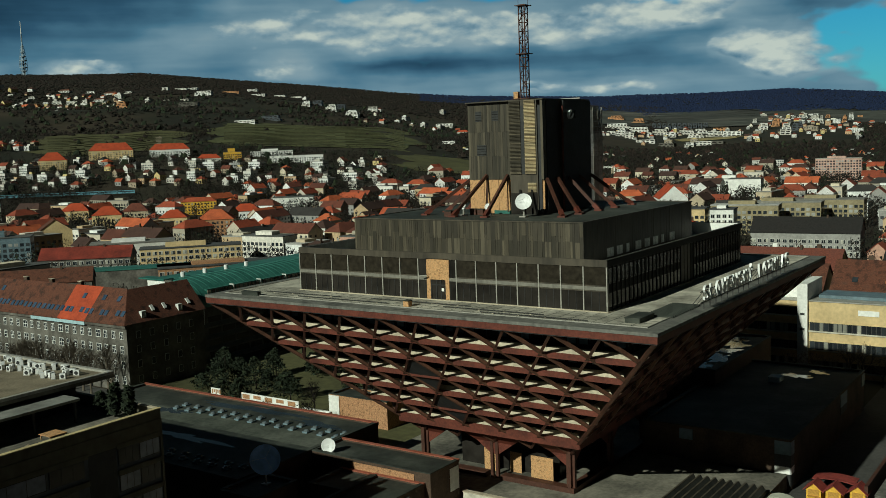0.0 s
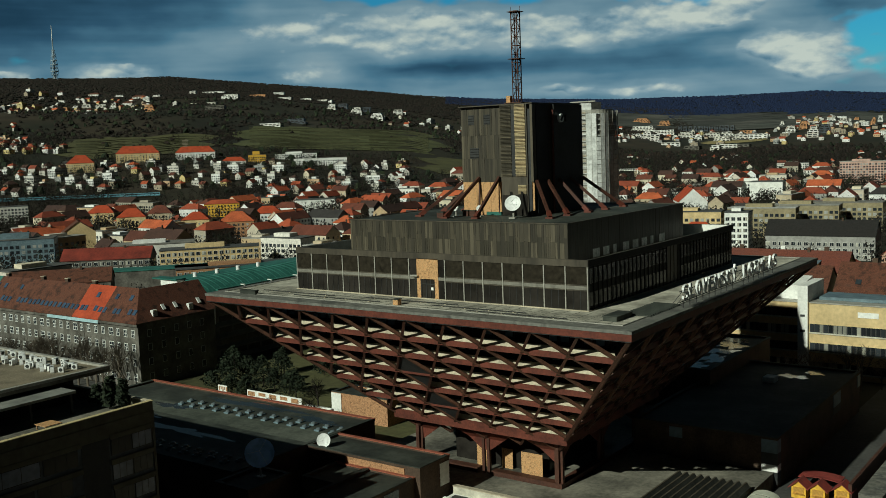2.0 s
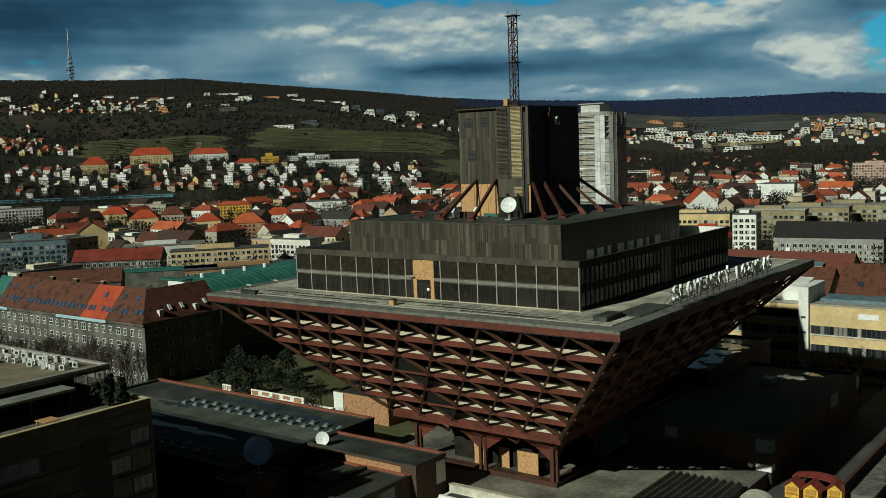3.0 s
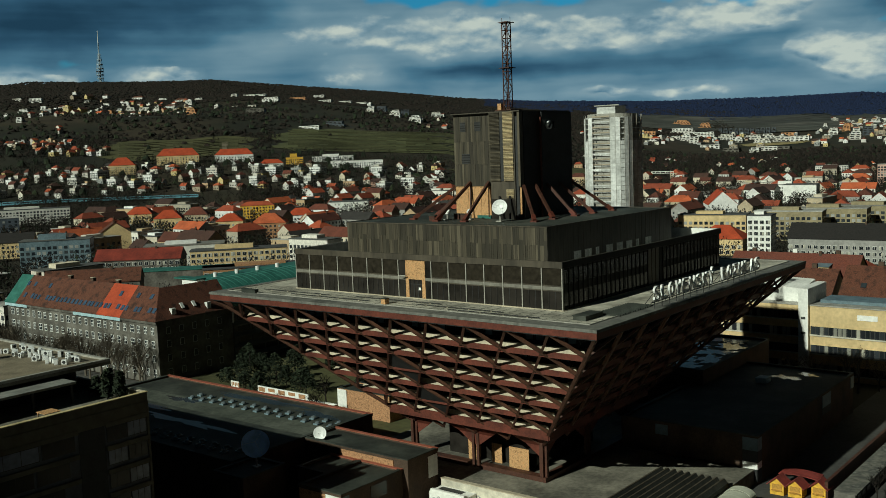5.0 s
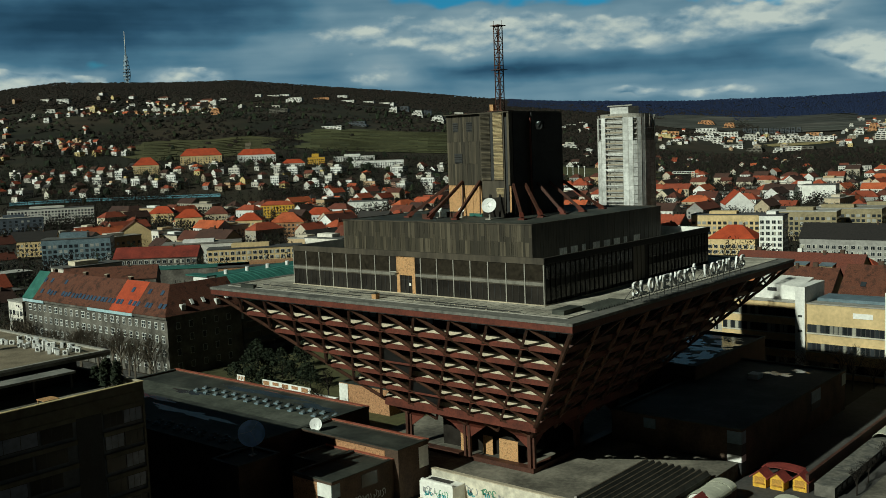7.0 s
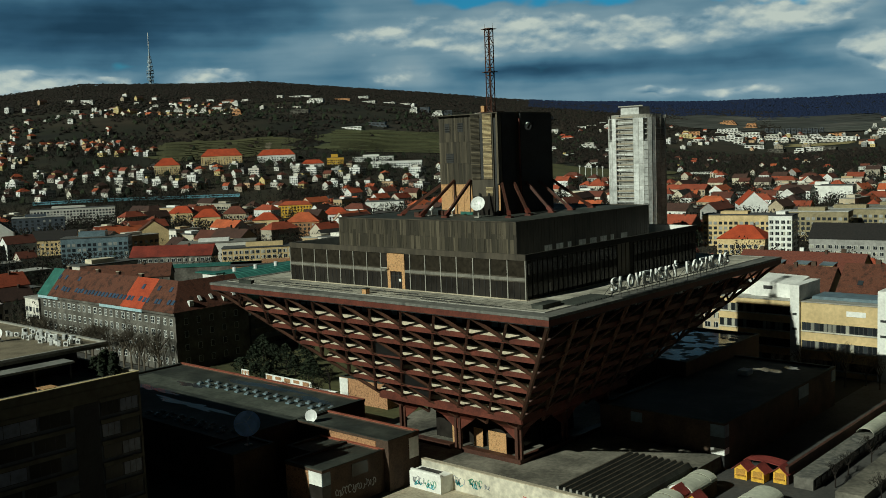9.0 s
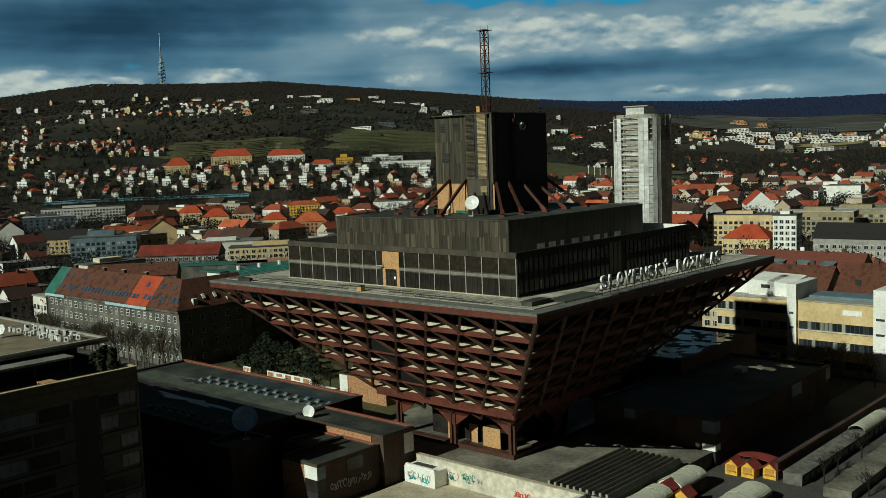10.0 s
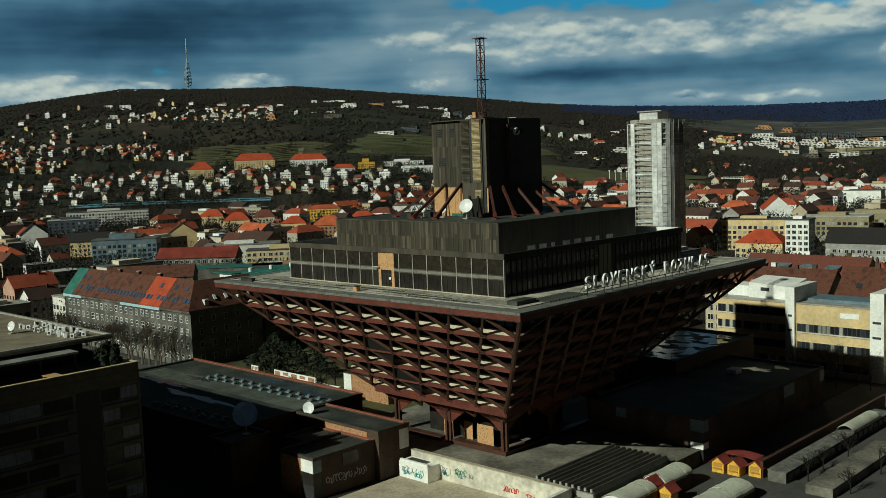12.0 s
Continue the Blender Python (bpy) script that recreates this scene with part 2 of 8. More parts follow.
GLASS_FAR = material("window_pane", [(0.02, 0.024, 0.03), (0.05, 0.055, 0.06), (0.03, 0.035, 0.04), (0.34, 0.34, 0.32)], 0.15, 0.0, 0.6, 0.2, 0.3, 0.0, by="island", spec=0.6)
FRAME = material("grey_metal_frame", [(0.24, 0.23, 0.20), (0.33, 0.315, 0.275)], 0.5, 0.0, 2, 0.5, 0.2, 0.1)
WHITE = material("white_paint", [(0.66, 0.65, 0.60), (0.8, 0.79, 0.74)], 0.7, 0, 1.5, 0.2, 0.15)
WHITE_METAL = material("white_metal", [(0.7, 0.7, 0.68), (0.8, 0.8, 0.78)], 0.4, 0, 1.5, 0.4, 0.1, 0.05)
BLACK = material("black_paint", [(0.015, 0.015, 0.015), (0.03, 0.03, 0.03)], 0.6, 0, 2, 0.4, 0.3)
GREEN_ROOF = material("green_copper_sheet", [(0.022, 0.088, 0.072), (0.036, 0.13, 0.102), (0.05, 0.155, 0.125)], 0.5, 0, 1.5, 0.3, 0.25, 0.1)
YELLOW = material("yellow_boards", [(0.55, 0.30, 0.02), (0.68, 0.40, 0.04)], 0.7, 0, 3, 0.8, 0.2)
SIGN_WHITE = material("sign_white_enamel", [(0.72, 0.72, 0.7), (0.8, 0.8, 0.78)], 0.4, 0, 2, 0.5, 0.1, 0.0)
CREAM = material("cream_plaster", [(0.50, 0.37, 0.18), (0.60, 0.455, 0.235)], 0.9, 0, 1.0, 0.12, 0.2)
GREY_PLASTER = material("grey_stained_plaster", [(0.045, 0.041, 0.035), (0.085, 0.078, 0.066), (0.15, 0.14, 0.12)], 0.92, 0, 1.0, 0.16, 0.4)
PLASTER = material("house_plaster", [(0.72, 0.70, 0.64), (0.52, 0.46, 0.36), (0.78, 0.78, 0.75), (0.62, 0.55, 0.41), (0.36, 0.32, 0.25), (0.74, 0.70, 0.62), (0.46, 0.38, 0.26), (0.58, 0.53, 0.45), (0.58, 0.42, 0.16), (0.30, 0.29, 0.27), (0.50, 0.30, 0.22), (0.42, 0.47, 0.5)], 0.9, 0, 0.8, 0.12, 0.25, 0.2, by="object")
WHITE_PLASTER = material("white_plaster", [(0.72, 0.71, 0.68), (0.62, 0.6, 0.55), (0.76, 0.75, 0.72), (0.55, 0.52, 0.46)], 0.9, 0, 0.8, 0.12, 0.15, 0.2, by="object")
TILES = material("clay_roof", [(0.34, 0.072, 0.028), (0.09, 0.03, 0.019), (0.05, 0.026, 0.02), (0.42, 0.10, 0.036), (0.06, 0.03, 0.022), (0.22, 0.05, 0.024), (0.29, 0.062, 0.028), (0.035, 0.032, 0.03), (0.13, 0.04, 0.024)], 0.85, 0, 1.5, 0.2, 0.35, 0.3, by="object")
TILES_RED = material("bright_clay_roof", [(0.28, 0.038, 0.013), (0.36, 0.056, 0.017)], 0.8, 0, 1.5, 0.2, 0.25, 0.3)
TILES_BROWN = material("old_brown_clay_roof", [(0.028, 0.018, 0.014), (0.050, 0.024, 0.016), (0.105, 0.038, 0.021), (0.055, 0.025, 0.016)], 0.88, 0, 3.0, 0.5, 0.55, 0.3)
FLAT_ROOF = material("flat_roof_grey", [(0.10, 0.10, 0.095), (0.2, 0.19, 0.17), (0.3, 0.29, 0.26), (0.07, 0.07, 0.07), (0.42, 0.41, 0.38)], 0.9, 0, 1.0, 0.1, 0.35, 0.2, by="object")
ASPHALT = material("asphalt", [(0.04, 0.04, 0.038), (0.065, 0.062, 0.057)], 0.9, 0, 1.5, 0.1, 0.3)
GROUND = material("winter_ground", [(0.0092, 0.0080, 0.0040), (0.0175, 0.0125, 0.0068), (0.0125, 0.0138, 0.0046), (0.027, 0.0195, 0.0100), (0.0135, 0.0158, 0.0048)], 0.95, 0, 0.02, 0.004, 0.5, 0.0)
RIB_DARK = material("dark_ribbed_sheet", [(0.018, 0.02, 0.018), (0.04, 0.04, 0.034)], 0.7, 0, 1.5, 0.3, 0.4, 0.2)
GRASS = material("winter_grass", [(0.048, 0.050, 0.016), (0.075, 0.072, 0.026)], 0.95, 0, 0.6, 0.03, 0.35, 0.2)
VINES = material("vineyard_rows", [(0.042, 0.052, 0.016), (0.075, 0.078, 0.028)], 0.95, 0, 0.3, 0.02, 0.4, 0.2)
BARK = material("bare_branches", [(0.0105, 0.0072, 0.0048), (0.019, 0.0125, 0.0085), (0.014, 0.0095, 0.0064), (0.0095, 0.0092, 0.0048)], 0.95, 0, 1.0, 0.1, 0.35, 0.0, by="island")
# cloud shade and distance haze on the far ridge are put into this blue
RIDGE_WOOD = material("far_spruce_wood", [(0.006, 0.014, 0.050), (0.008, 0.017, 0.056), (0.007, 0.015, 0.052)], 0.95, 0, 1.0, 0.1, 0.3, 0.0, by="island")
EVERGREEN = material("evergreen_needles", [(0.012, 0.018, 0.008), (0.022, 0.030, 0.012), (0.016, 0.024, 0.011)], 0.95, 0, 1.0, 0.1, 0.35, 0.0, by="island")
SCREEN = material("scaffold_netting", [(0.50, 0.50, 0.48), (0.62, 0.62, 0.60), (0.56, 0.56, 0.54), (0.68, 0.68, 0.66), (0.54, 0.54, 0.52)], 0.9, 0, 0.5, 0.12, 0.35, 0.2, by="object")
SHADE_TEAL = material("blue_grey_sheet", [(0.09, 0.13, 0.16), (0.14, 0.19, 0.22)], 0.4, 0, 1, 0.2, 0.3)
SLATE = material("dark_slate_roof", [(0.010, 0.010, 0.010), (0.022, 0.020, 0.019), (0.015, 0.013, 0.012)], 0.9, 0, 1.2, 0.25, 0.4, 0.3)
GRAVEL = material("roof_gravel", [(0.13, 0.108, 0.07), (0.20, 0.167, 0.112)], 0.95, 0, 4.0, 0.3, 0.35, 0.4)

FAR_PLASTER = material("far_house_plaster", [(0.72, 0.70, 0.64), (0.52, 0.46, 0.36), (0.78, 0.78, 0.75), (0.62, 0.55, 0.41), (0.36, 0.32, 0.25), (0.74, 0.70, 0.62), (0.46, 0.38, 0.26), (0.58, 0.53, 0.45), (0.30, 0.29, 0.27), (0.46, 0.34, 0.2), (0.66, 0.65, 0.62)], 0.9, 0, 0.8, 0.12, 0.2, 0.0, by="island")
FAR_WHITE = material("far_white_plaster", [(0.72, 0.71, 0.68), (0.6, 0.58, 0.53), (0.58, 0.46, 0.2), (0.76, 0.75, 0.72), (0.48, 0.45, 0.4), (0.34, 0.28, 0.2), (0.7, 0.66, 0.56), (0.30, 0.30, 0.29), (0.5, 0.34, 0.2)], 0.9, 0, 0.8, 0.12, 0.15, 0.0, by="island")
FAR_TILES = material("far_clay_roof", [(0.34, 0.072, 0.028), (0.09, 0.03, 0.019), (0.05, 0.026, 0.02), (0.42, 0.10, 0.036), (0.06, 0.03, 0.022), (0.22, 0.05, 0.024), (0.29, 0.062, 0.028), (0.035, 0.032, 0.03), (0.13, 0.04, 0.024)], 0.85, 0, 1.5, 0.2, 0.3, 0.0, by="island")
FAR_FLAT = material("far_flat_roof", [(0.10, 0.10, 0.095), (0.2, 0.19, 0.17), (0.3, 0.29, 0.26), (0.07, 0.07, 0.07), (0.42, 0.41, 0.38)], 0.9, 0, 1.0, 0.1, 0.3, 0.0, by="island")

# ---------------------------------------------------------------- geometry helpers


class Geo:
    """Collects vertices and faces of one mesh."""

    def __init__(self):
        self.v, self.f = [], []

    def add(self, verts, faces):
        n = len(self.v)
        self.v += [tuple(p) for p in verts]
        self.f += [tuple(n + i for i in q) for q in faces]
        return self

    def box(self, x0, x1, y0, y1, z0, z1):
        return self.add([(x, y, z) for z in (z0, z1) for x, y in ((x0, y0), (x1, y0), (x1, y1), (x0, y1))],
                        [(3, 2, 1, 0), (4, 5, 6, 7), (0, 1, 5, 4), (1, 2, 6, 5), (2, 3, 7, 6), (3, 0, 4, 7)])

    def prism(self, ring, z0, z1):
        """An upright solid over a counter-clockwise outline."""
        n = len(ring)
        return self.add([(x, y, z0) for x, y in ring] + [(x, y, z1) for x, y in ring],
                        [tuple(range(n))[::-1], tuple(range(n, 2 * n))] + [(i, (i + 1) % n, n + (i + 1) % n, n + i) for i in range(n)])

    def loft(self, lower, upper, caps=True):
        n = len(lower)
        return self.add(list(lower) + list(upper), ([tuple(range(n))[::-1], tuple(range(n, 2 * n))] if caps else []) + [(i, (i + 1) % n, n + (i + 1) % n, n + i) for i in range(n)])

    def beam(self, p, q, w, h, up=(0, 0, 1)):
        p, q = Vector(p), Vector(q)
        along = (q - p).normalized()
        side = along.cross(Vector(up))
        side = side.normalized() if side.length > 1e-4 else Vector((1, 0, 0))
        top = side.cross(along)
        ring = [side * a * w / 2 + top * b * h / 2 for a, b in ((-1, -1), (1, -1), (1, 1), (-1, 1))]
        return self.loft([p + r for r in ring], [q + r for r in ring])

    def rod(self, p, q, r0, r1=None, n=8):
        p, q = Vector(p), Vector(q)
        along = (q - p).normalized()
        side = along.orthogonal().normalized()
        top = along.cross(side)
        r1 = r0 if r1 is None else r1
        ring = [(math.cos(2 * math.pi * i / n), math.sin(2 * math.pi * i / n)) for i in range(n)]
        return self.loft([p + (side * a + top * b) * r0 for a, b in ring], [q + (side * a + top * b) * r1 for a, b in ring])

    def gable(self, x0, x1, y0, y1, z0, z1, over=0.4, thick=0.3):
        """Two slopes in one folded sheet with its thickness, the ridge along x."""
        m = (y0 + y1) / 2
        drop = over * (z1 - z0) / max(0.1, m - y0)
        line = [(y0 - over, z0 - drop), (m, z1), (y1 + over, z0 - drop), (y1 + over, z0 - drop + thick), (m, z1 + thick), (y0 - over, z0 - drop + thick)]
        a, b = x0 - over, x1 + over
        n = len(self.v)
        self.v += [(a, y, z) for y, z in line] + [(b, y, z) for y, z in line]
        self.f += [tuple(n + i for i in q) for q in ((0, 1, 4, 5), (1, 2, 3, 4), (6, 11, 10, 7), (7, 10, 9, 8), (0, 5, 11, 6), (5, 4, 10, 11), (4, 3, 9, 10), (3, 2, 8, 9), (2, 1, 7, 8), (1, 0, 6, 7))]
        return self

    def gabled_wall(self, x0, x1, y0, y1, z0, z1, rise):
        """Walls with their gable ends in one piece."""
        m = (y0 + y1) / 2
        line = [(y0, z0), (y1, z0), (y1, z1), (m, z1 + rise), (y0, z1)]
        n = len(self.v)
        self.v += [(x0, y, z) for y, z in line] + [(x1, y, z) for y, z in line]
        self.f += [tuple(n + i for i in q) for q in ((4, 3, 2, 1, 0), (5, 6, 7, 8, 9), (0, 1, 6, 5), (1, 2, 7, 6), (2, 3, 8, 7), (3, 4, 9, 8), (4, 0, 5, 9))]
        return self

    def hip(self, x0, x1, y0, y1, z0, z1, over=0.5):
        x0, x1, y0, y1 = x0 - over, x1 + over, y0 - over, y1 + over
        if x1 - x0 >= y1 - y0:
            k = (y1 - y0) / 2
            a, b = (x0 + k * 0.9, (y0 + y1) / 2, z1), (x1 - k * 0.9, (y0 + y1) / 2, z1)
            f = [(0, 1, 5, 4), (1, 2, 5), (2, 3, 4, 5), (3, 0, 4)]
        else:
            k = (x1 - x0) / 2
            a, b = ((x0 + x1) / 2, y0 + k * 0.9, z1), ((x0 + x1) / 2, y1 - k * 0.9, z1)
            f = [(0, 1, 4), (1, 2, 5, 4), (2, 3, 5), (3, 0, 4, 5)]
        return self.add([(x0, y0, z0), (x1, y0, z0), (x1, y1, z0), (x0, y1, z0), a, b], f + [(3, 2, 1, 0)])

    def sheet(self, line, y0, y1, thick=0.1, axis="y"):
        """A folded sheet through the (across, height) points of line, drawn out from y0 to y1."""
        n, k = len(line), len(self.v)
        for y in (y0, y1):
            for lift in (0, thick):
                self.v += [((a, y, h + lift) if axis == "y" else (y, a, h + lift)) for a, h in line]
        at = lambda e, l, i: k + (e * 2 + l) * n + i
        for i in range(n - 1):
            self.f += [(at(0, 0, i), at(1, 0, i), at(1, 0, i + 1), at(0, 0, i + 1)), (at(0, 1, i), at(0, 1, i + 1), at(1, 1, i + 1), at(1, 1, i))]
            for e in (0, 1):
                self.f.append((at(e, 0, i), at(e, 0, i + 1), at(e, 1, i + 1), at(e, 1, i)))
        for i in (0, n - 1):
            self.f.append((at(0, 0, i), at(0, 1, i), at(1, 1, i), at(1, 0, i)))
        return self

    def mesh(self, name, shift=(0, 0, 0)):
        me = bpy.data.meshes.new(name)
        me.from_pydata([(a - shift[0], b - shift[1], c - shift[2]) for a, b, c in self.v], [], self.f)
        me.update()
        return me


def origin(ob):
    while ob.parent:
        ob = ob.parent
    return ob.matrix_basis.translation


def part(name, geo, mat, parent, label="", kind=""):
    """One mesh object under a thing or a part, given in the world's metres."""
    me = geo.mesh(name, origin(parent))
    me.materials.append(mat)
    ob = new(name, me)
    ob.parent = parent
    return tagged(ob, label=label, kind=kind)


def share(ob, shift, parent=None):
    """The same piece again, moved by shift."""
    twin = new(ob.name.split(".")[0], ob.data)
    twin.parent = parent or ob.parent
    twin.location = ob.location + Vector(shift)
    return twin


def thing(name, x, y, z, label, category, group="", kind=""):
    ob = new(name)
    ob.location = (x, y, z)
    return tagged(ob, label, category, group, kind)


def single(name, geo, mat, at, label, category, group="", kind=""):
    me = geo.mesh(name, at)
    me.materials.append(mat)
    ob = new(name, me)
    ob.location = at
    return tagged(ob, label, category, group, kind)


def polar(az, d, z=0.0):
    return (d * math.cos(radians(az)), d * math.sin(radians(az)), z)


SKYLINE = [(60, 1.0), (95, 1.2), (100.7, 1.6), (105.5, 2.05), (110, 2.02), (115.8, 2.07), (123, 2.37), (127.4, 2.75), (132, 3.3), (137, 3.8), (141.5, 4.2), (145, 4.15), (147.8, 4.2), (151, 4.25), (157.5, 3.3), (165, 2.4), (190, 1.0)]


def terrain(x, y):
    """The ground's height: flat town, then slopes up to a wooded ridge."""
    d, az = math.hypot(x, y), math.degrees(math.atan2(y, x)) % 360
    if d < 900 or not 40 < az < 210:
        return 0.0
    side = min(1.0, max(0.0, (az - 112) / 16))
    ridge, start = 4700 - 850 * side, 1250 - 130 * side
    crest = np.interp(az, [a for a, _ in SKYLINE], [e for _, e in SKYLINE]) * min(1.0, max(0.0, (az - 40) / 30), max(0.0, (210 - az) / 30))
    top = 64.6 + ridge * math.tan(radians(float(crest)))
    s = (d - start) / (ridge - start)
    if s <= 0:
        return 0.0
    h = top * (s ** (1.7 - 0.7 * side)) if s < 1 else top - (d - ridge) * 0.15
    rough = noise.noise((x / 420, y / 420, 3.0)) * 26 * min(1, s * 4) * max(0.0, 1 - abs(s - 0.45) * 1.6)
    return h + rough


random.seed(7)

# ---------------------------------------------------------------- ground
def ground_sheet():
    g = Geo()
    rings = [0, 150, 400, 700, 900, 1000] + [1000 + 65 * i for i in range(1, 61)]
    steps = 180
    g.v.append((0, 0, 0))
    for r in rings[1:]:
        for i in range(steps):
            x, y, _ = polar(i * 360 / steps, r)
            g.v.append((x, y, terrain(x, y)))
    for i in range(steps):
        g.f.append((0, 1 + i, 1 + (i + 1) % steps))
    for k in range(len(rings) - 2):
        for i in range(steps):
            a, b = 1 + k * steps + i, 1 + k * steps + (i + 1) % steps
            g.f.append((a, a + steps, b + steps, b))
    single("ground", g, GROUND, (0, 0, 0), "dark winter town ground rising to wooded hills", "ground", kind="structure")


ground_sheet()

# ---------------------------------------------------------------- the inverted pyramid
CX, CY, HALF, TOP = -93.4, 163.0, 42.75, 37.0
BAY, STOREY = 7.773, 3.886
radio = thing("radio_building", CX, CY, 0, "inverted rust-red steel pyramid office block with dark stepped tiers", "building")


def turned(p, side):
    """A place given for the south face, carried round to one of the four faces."""
    x, y, z = p[0] - CX, p[1] - CY, p[2]
    for _ in range(side):
        x, y = -y, x
    return (x + CX, y + CY, z)


def half(level):
    return HALF - STOREY * level


# lighter brown for lattice members that catch the sun, light put into colour
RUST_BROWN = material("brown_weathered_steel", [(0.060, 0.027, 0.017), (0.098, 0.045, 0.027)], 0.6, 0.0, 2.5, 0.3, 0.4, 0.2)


def diagrid(side):
    """The steel lattice in one sloping face: two families of members that run parallel to the two hips."""
    up = Vector(turned((0, -1, 1), side)) - Vector(turned((0, 0, 0), side))
    south = lambda x, z: turned((x, CY - HALF + (TOP - z) - 0.15, z), side)
    for i in range(12):
        x = CX - HALF + BAY * i
        # a member runs down until it meets the other hip or the foot level
        for sign, room in ((-1, i), (1, 11 - i)):
            deep = min(room, 7)
            if deep < 1:
                continue
            drop = STOREY * deep
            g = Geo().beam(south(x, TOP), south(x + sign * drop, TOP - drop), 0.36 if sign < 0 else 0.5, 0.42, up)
            # one family takes the lit tone, the other the dark one
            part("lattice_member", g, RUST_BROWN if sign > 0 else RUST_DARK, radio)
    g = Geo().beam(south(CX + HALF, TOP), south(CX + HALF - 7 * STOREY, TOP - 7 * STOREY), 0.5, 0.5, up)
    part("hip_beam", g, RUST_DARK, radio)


def floors(side):
    """Fascias and balcony floors of one face, storey by storey."""
    for k in range(1, 7):
        z, h = TOP - STOREY * k, half(k)
        deep = 0.85 if k < 6 else 1.7
        south = CY - h + 0.35

        def place(x0, x1, y0, y1, z0, z1):
            g = Geo().box(x0, x1, y0, y1, z0, z1)
            g.v = [turned(p, side) for p in g.v]
            return g

        part("fascia", place(CX - h + 0.5, CX + h - 0.5, south, south + 0.18, z - deep, z + 0.05), RUST, radio, "rust-red steel balcony fascia")
        slab = place(CX - h + 0.6, CX + h - 3.2, south + 0.182, south + 3.2, z - 0.42, z)
        part("balcony_floor", slab, CONCRETE, radio, "pale concrete balcony ledge")
        # inclined pale parapet above the fascia
        tilt = Geo().loft([(CX - h + 0.5, south + 0.2, z + 0.051), (CX + h - 0.5, south + 0.2, z + 0.051), (CX + h - 0.9, south + 0.5, z + 0.051), (CX - h + 0.9, south + 0.5, z + 0.051)],
                          [(CX - h + 0.9, south + 0.62, z + 0.82), (CX + h - 0.9, south + 0.62, z + 0.82), (CX + h - 1.2, south + 0.85, z + 0.82), (CX - h + 1.2, south + 0.85, z + 0.82)])
        tilt.v = [turned(p, side) for p in tilt.v]
        if side != 1:
            part("balcony_parapet", tilt, CONCRETE, radio, "pale inclined concrete balcony parapet")
        # glazing behind the ledge, with its mullions
        wall = h - 3.3
        part("glazing", place(CX - wall, CX + wall - 0.16, CY - wall, CY - wall + 0.15, z, z + STOREY - 0.45), GLASS, radio, "dark recessed office glazing")
        count = int(wall * 2 / 1.94)
        g = Geo()
        for i in range(count + 1):
            x = CX - wall + i * wall * 2 / count
            g.box(x - 0.06, x + 0.06, CY - wall - 0.06, CY - wall, z, z + STOREY - 0.5)
        g.v = [turned(p, side) for p in g.v]
        part("mullion", g, BLACK, radio, kind="stuff")
        g = Geo()
        for i in range(count):
            if random.random() < 0.45:
                x = CX - wall + (i + 0.12) * wall * 2 / count
                g.box(x, x + 1.4, CY - wall - 0.03, CY - wall - 0.004, z + 1.0, z + 1.0 + random.uniform(0.5, 1.7))
        g.v = [turned(p, side) for p in g.v]
        part("window_blind", g, SHADE_TEAL, radio, kind="stuff")


for side in range(4):
    diagrid(side)
    floors(side)

# dark inclined panels set into some cells of the lattice
def cell_panel(i, k):
    x, z = CX - HALF + BAY * i - STOREY * k, TOP - STOREY * k
    y = CY - HALF + STOREY * k
    g = Geo().loft([(x, y - 0.1, z), (x + STOREY, y + STOREY - 0.1, z - STOREY), (x, y + 2 * STOREY - 0.1, z - 2 * STOREY), (x - STOREY, y + STOREY - 0.1, z - STOREY)],
                   [(x, y + 0.02, z + 0.1), (x + STOREY, y + STOREY + 0.02, z - STOREY + 0.1), (x, y + 2 * STOREY + 0.02, z - 2 * STOREY + 0.1), (x - STOREY, y + STOREY + 0.02, z - STOREY + 0.1)])
    part("dark_panel", g, BLACK, radio, "dark inclined panel in the lattice")


cell_panel(6, 2)
cell_panel(7, 4)
EDGE_GREY = material("weathered_edge_sheet", [(0.05, 0.05, 0.046), (0.10, 0.10, 0.09), (0.16, 0.155, 0.135), (0.07, 0.07, 0.064)], 0.7, 0, 1.6, 0.35, 0.45)
# roof slab with its fascia, drip edge and paved terrace
H = HALF + 0.5
for side in range(4):
    g = Geo().box(CX - H, CX + H - 0.12, CY - H, CY - H + 0.12, TOP - 0.15, TOP + 0.85)
    g.v = [turned(p, side) for p in g.v]
    part("roof_fascia", g, RUST, radio, "red painted roof edge fascia")
    g = Geo().loft([(CX - H - 0.1, CY - H - 0.1, TOP + 0.851), (CX + H + 0.1, CY - H - 0.1, TOP + 0.851), (CX + H - 2.6, CY - H + 2.6, TOP + 1.241), (CX - H + 2.6, CY - H + 2.6, TOP + 1.241)],
                   [(CX - H - 0.1, CY - H - 0.1, TOP + 1.31), (CX + H + 0.1, CY - H - 0.1, TOP + 1.31), (CX + H - 2.6, CY - H + 2.6, TOP + 1.42), (CX - H + 2.6, CY - H + 2.6, TOP + 1.42)])
    g.v = [turned(p, side) for p in g.v]
    part("roof_edge", g, EDGE_GREY, radio, "grey weathered sheet-metal roof edge")
# soffit and under-ceiling are plain black
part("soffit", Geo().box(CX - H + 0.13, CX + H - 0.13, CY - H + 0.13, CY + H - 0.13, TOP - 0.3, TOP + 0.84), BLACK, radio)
part("terrace", Geo().box(CX - H + 2.6, CX + H - 2.6, CY - H + 2.6, CY + H - 2.6, TOP + 0.845, TOP + 1.4), TERRACE, radio, "weathered grey paved roof terrace")
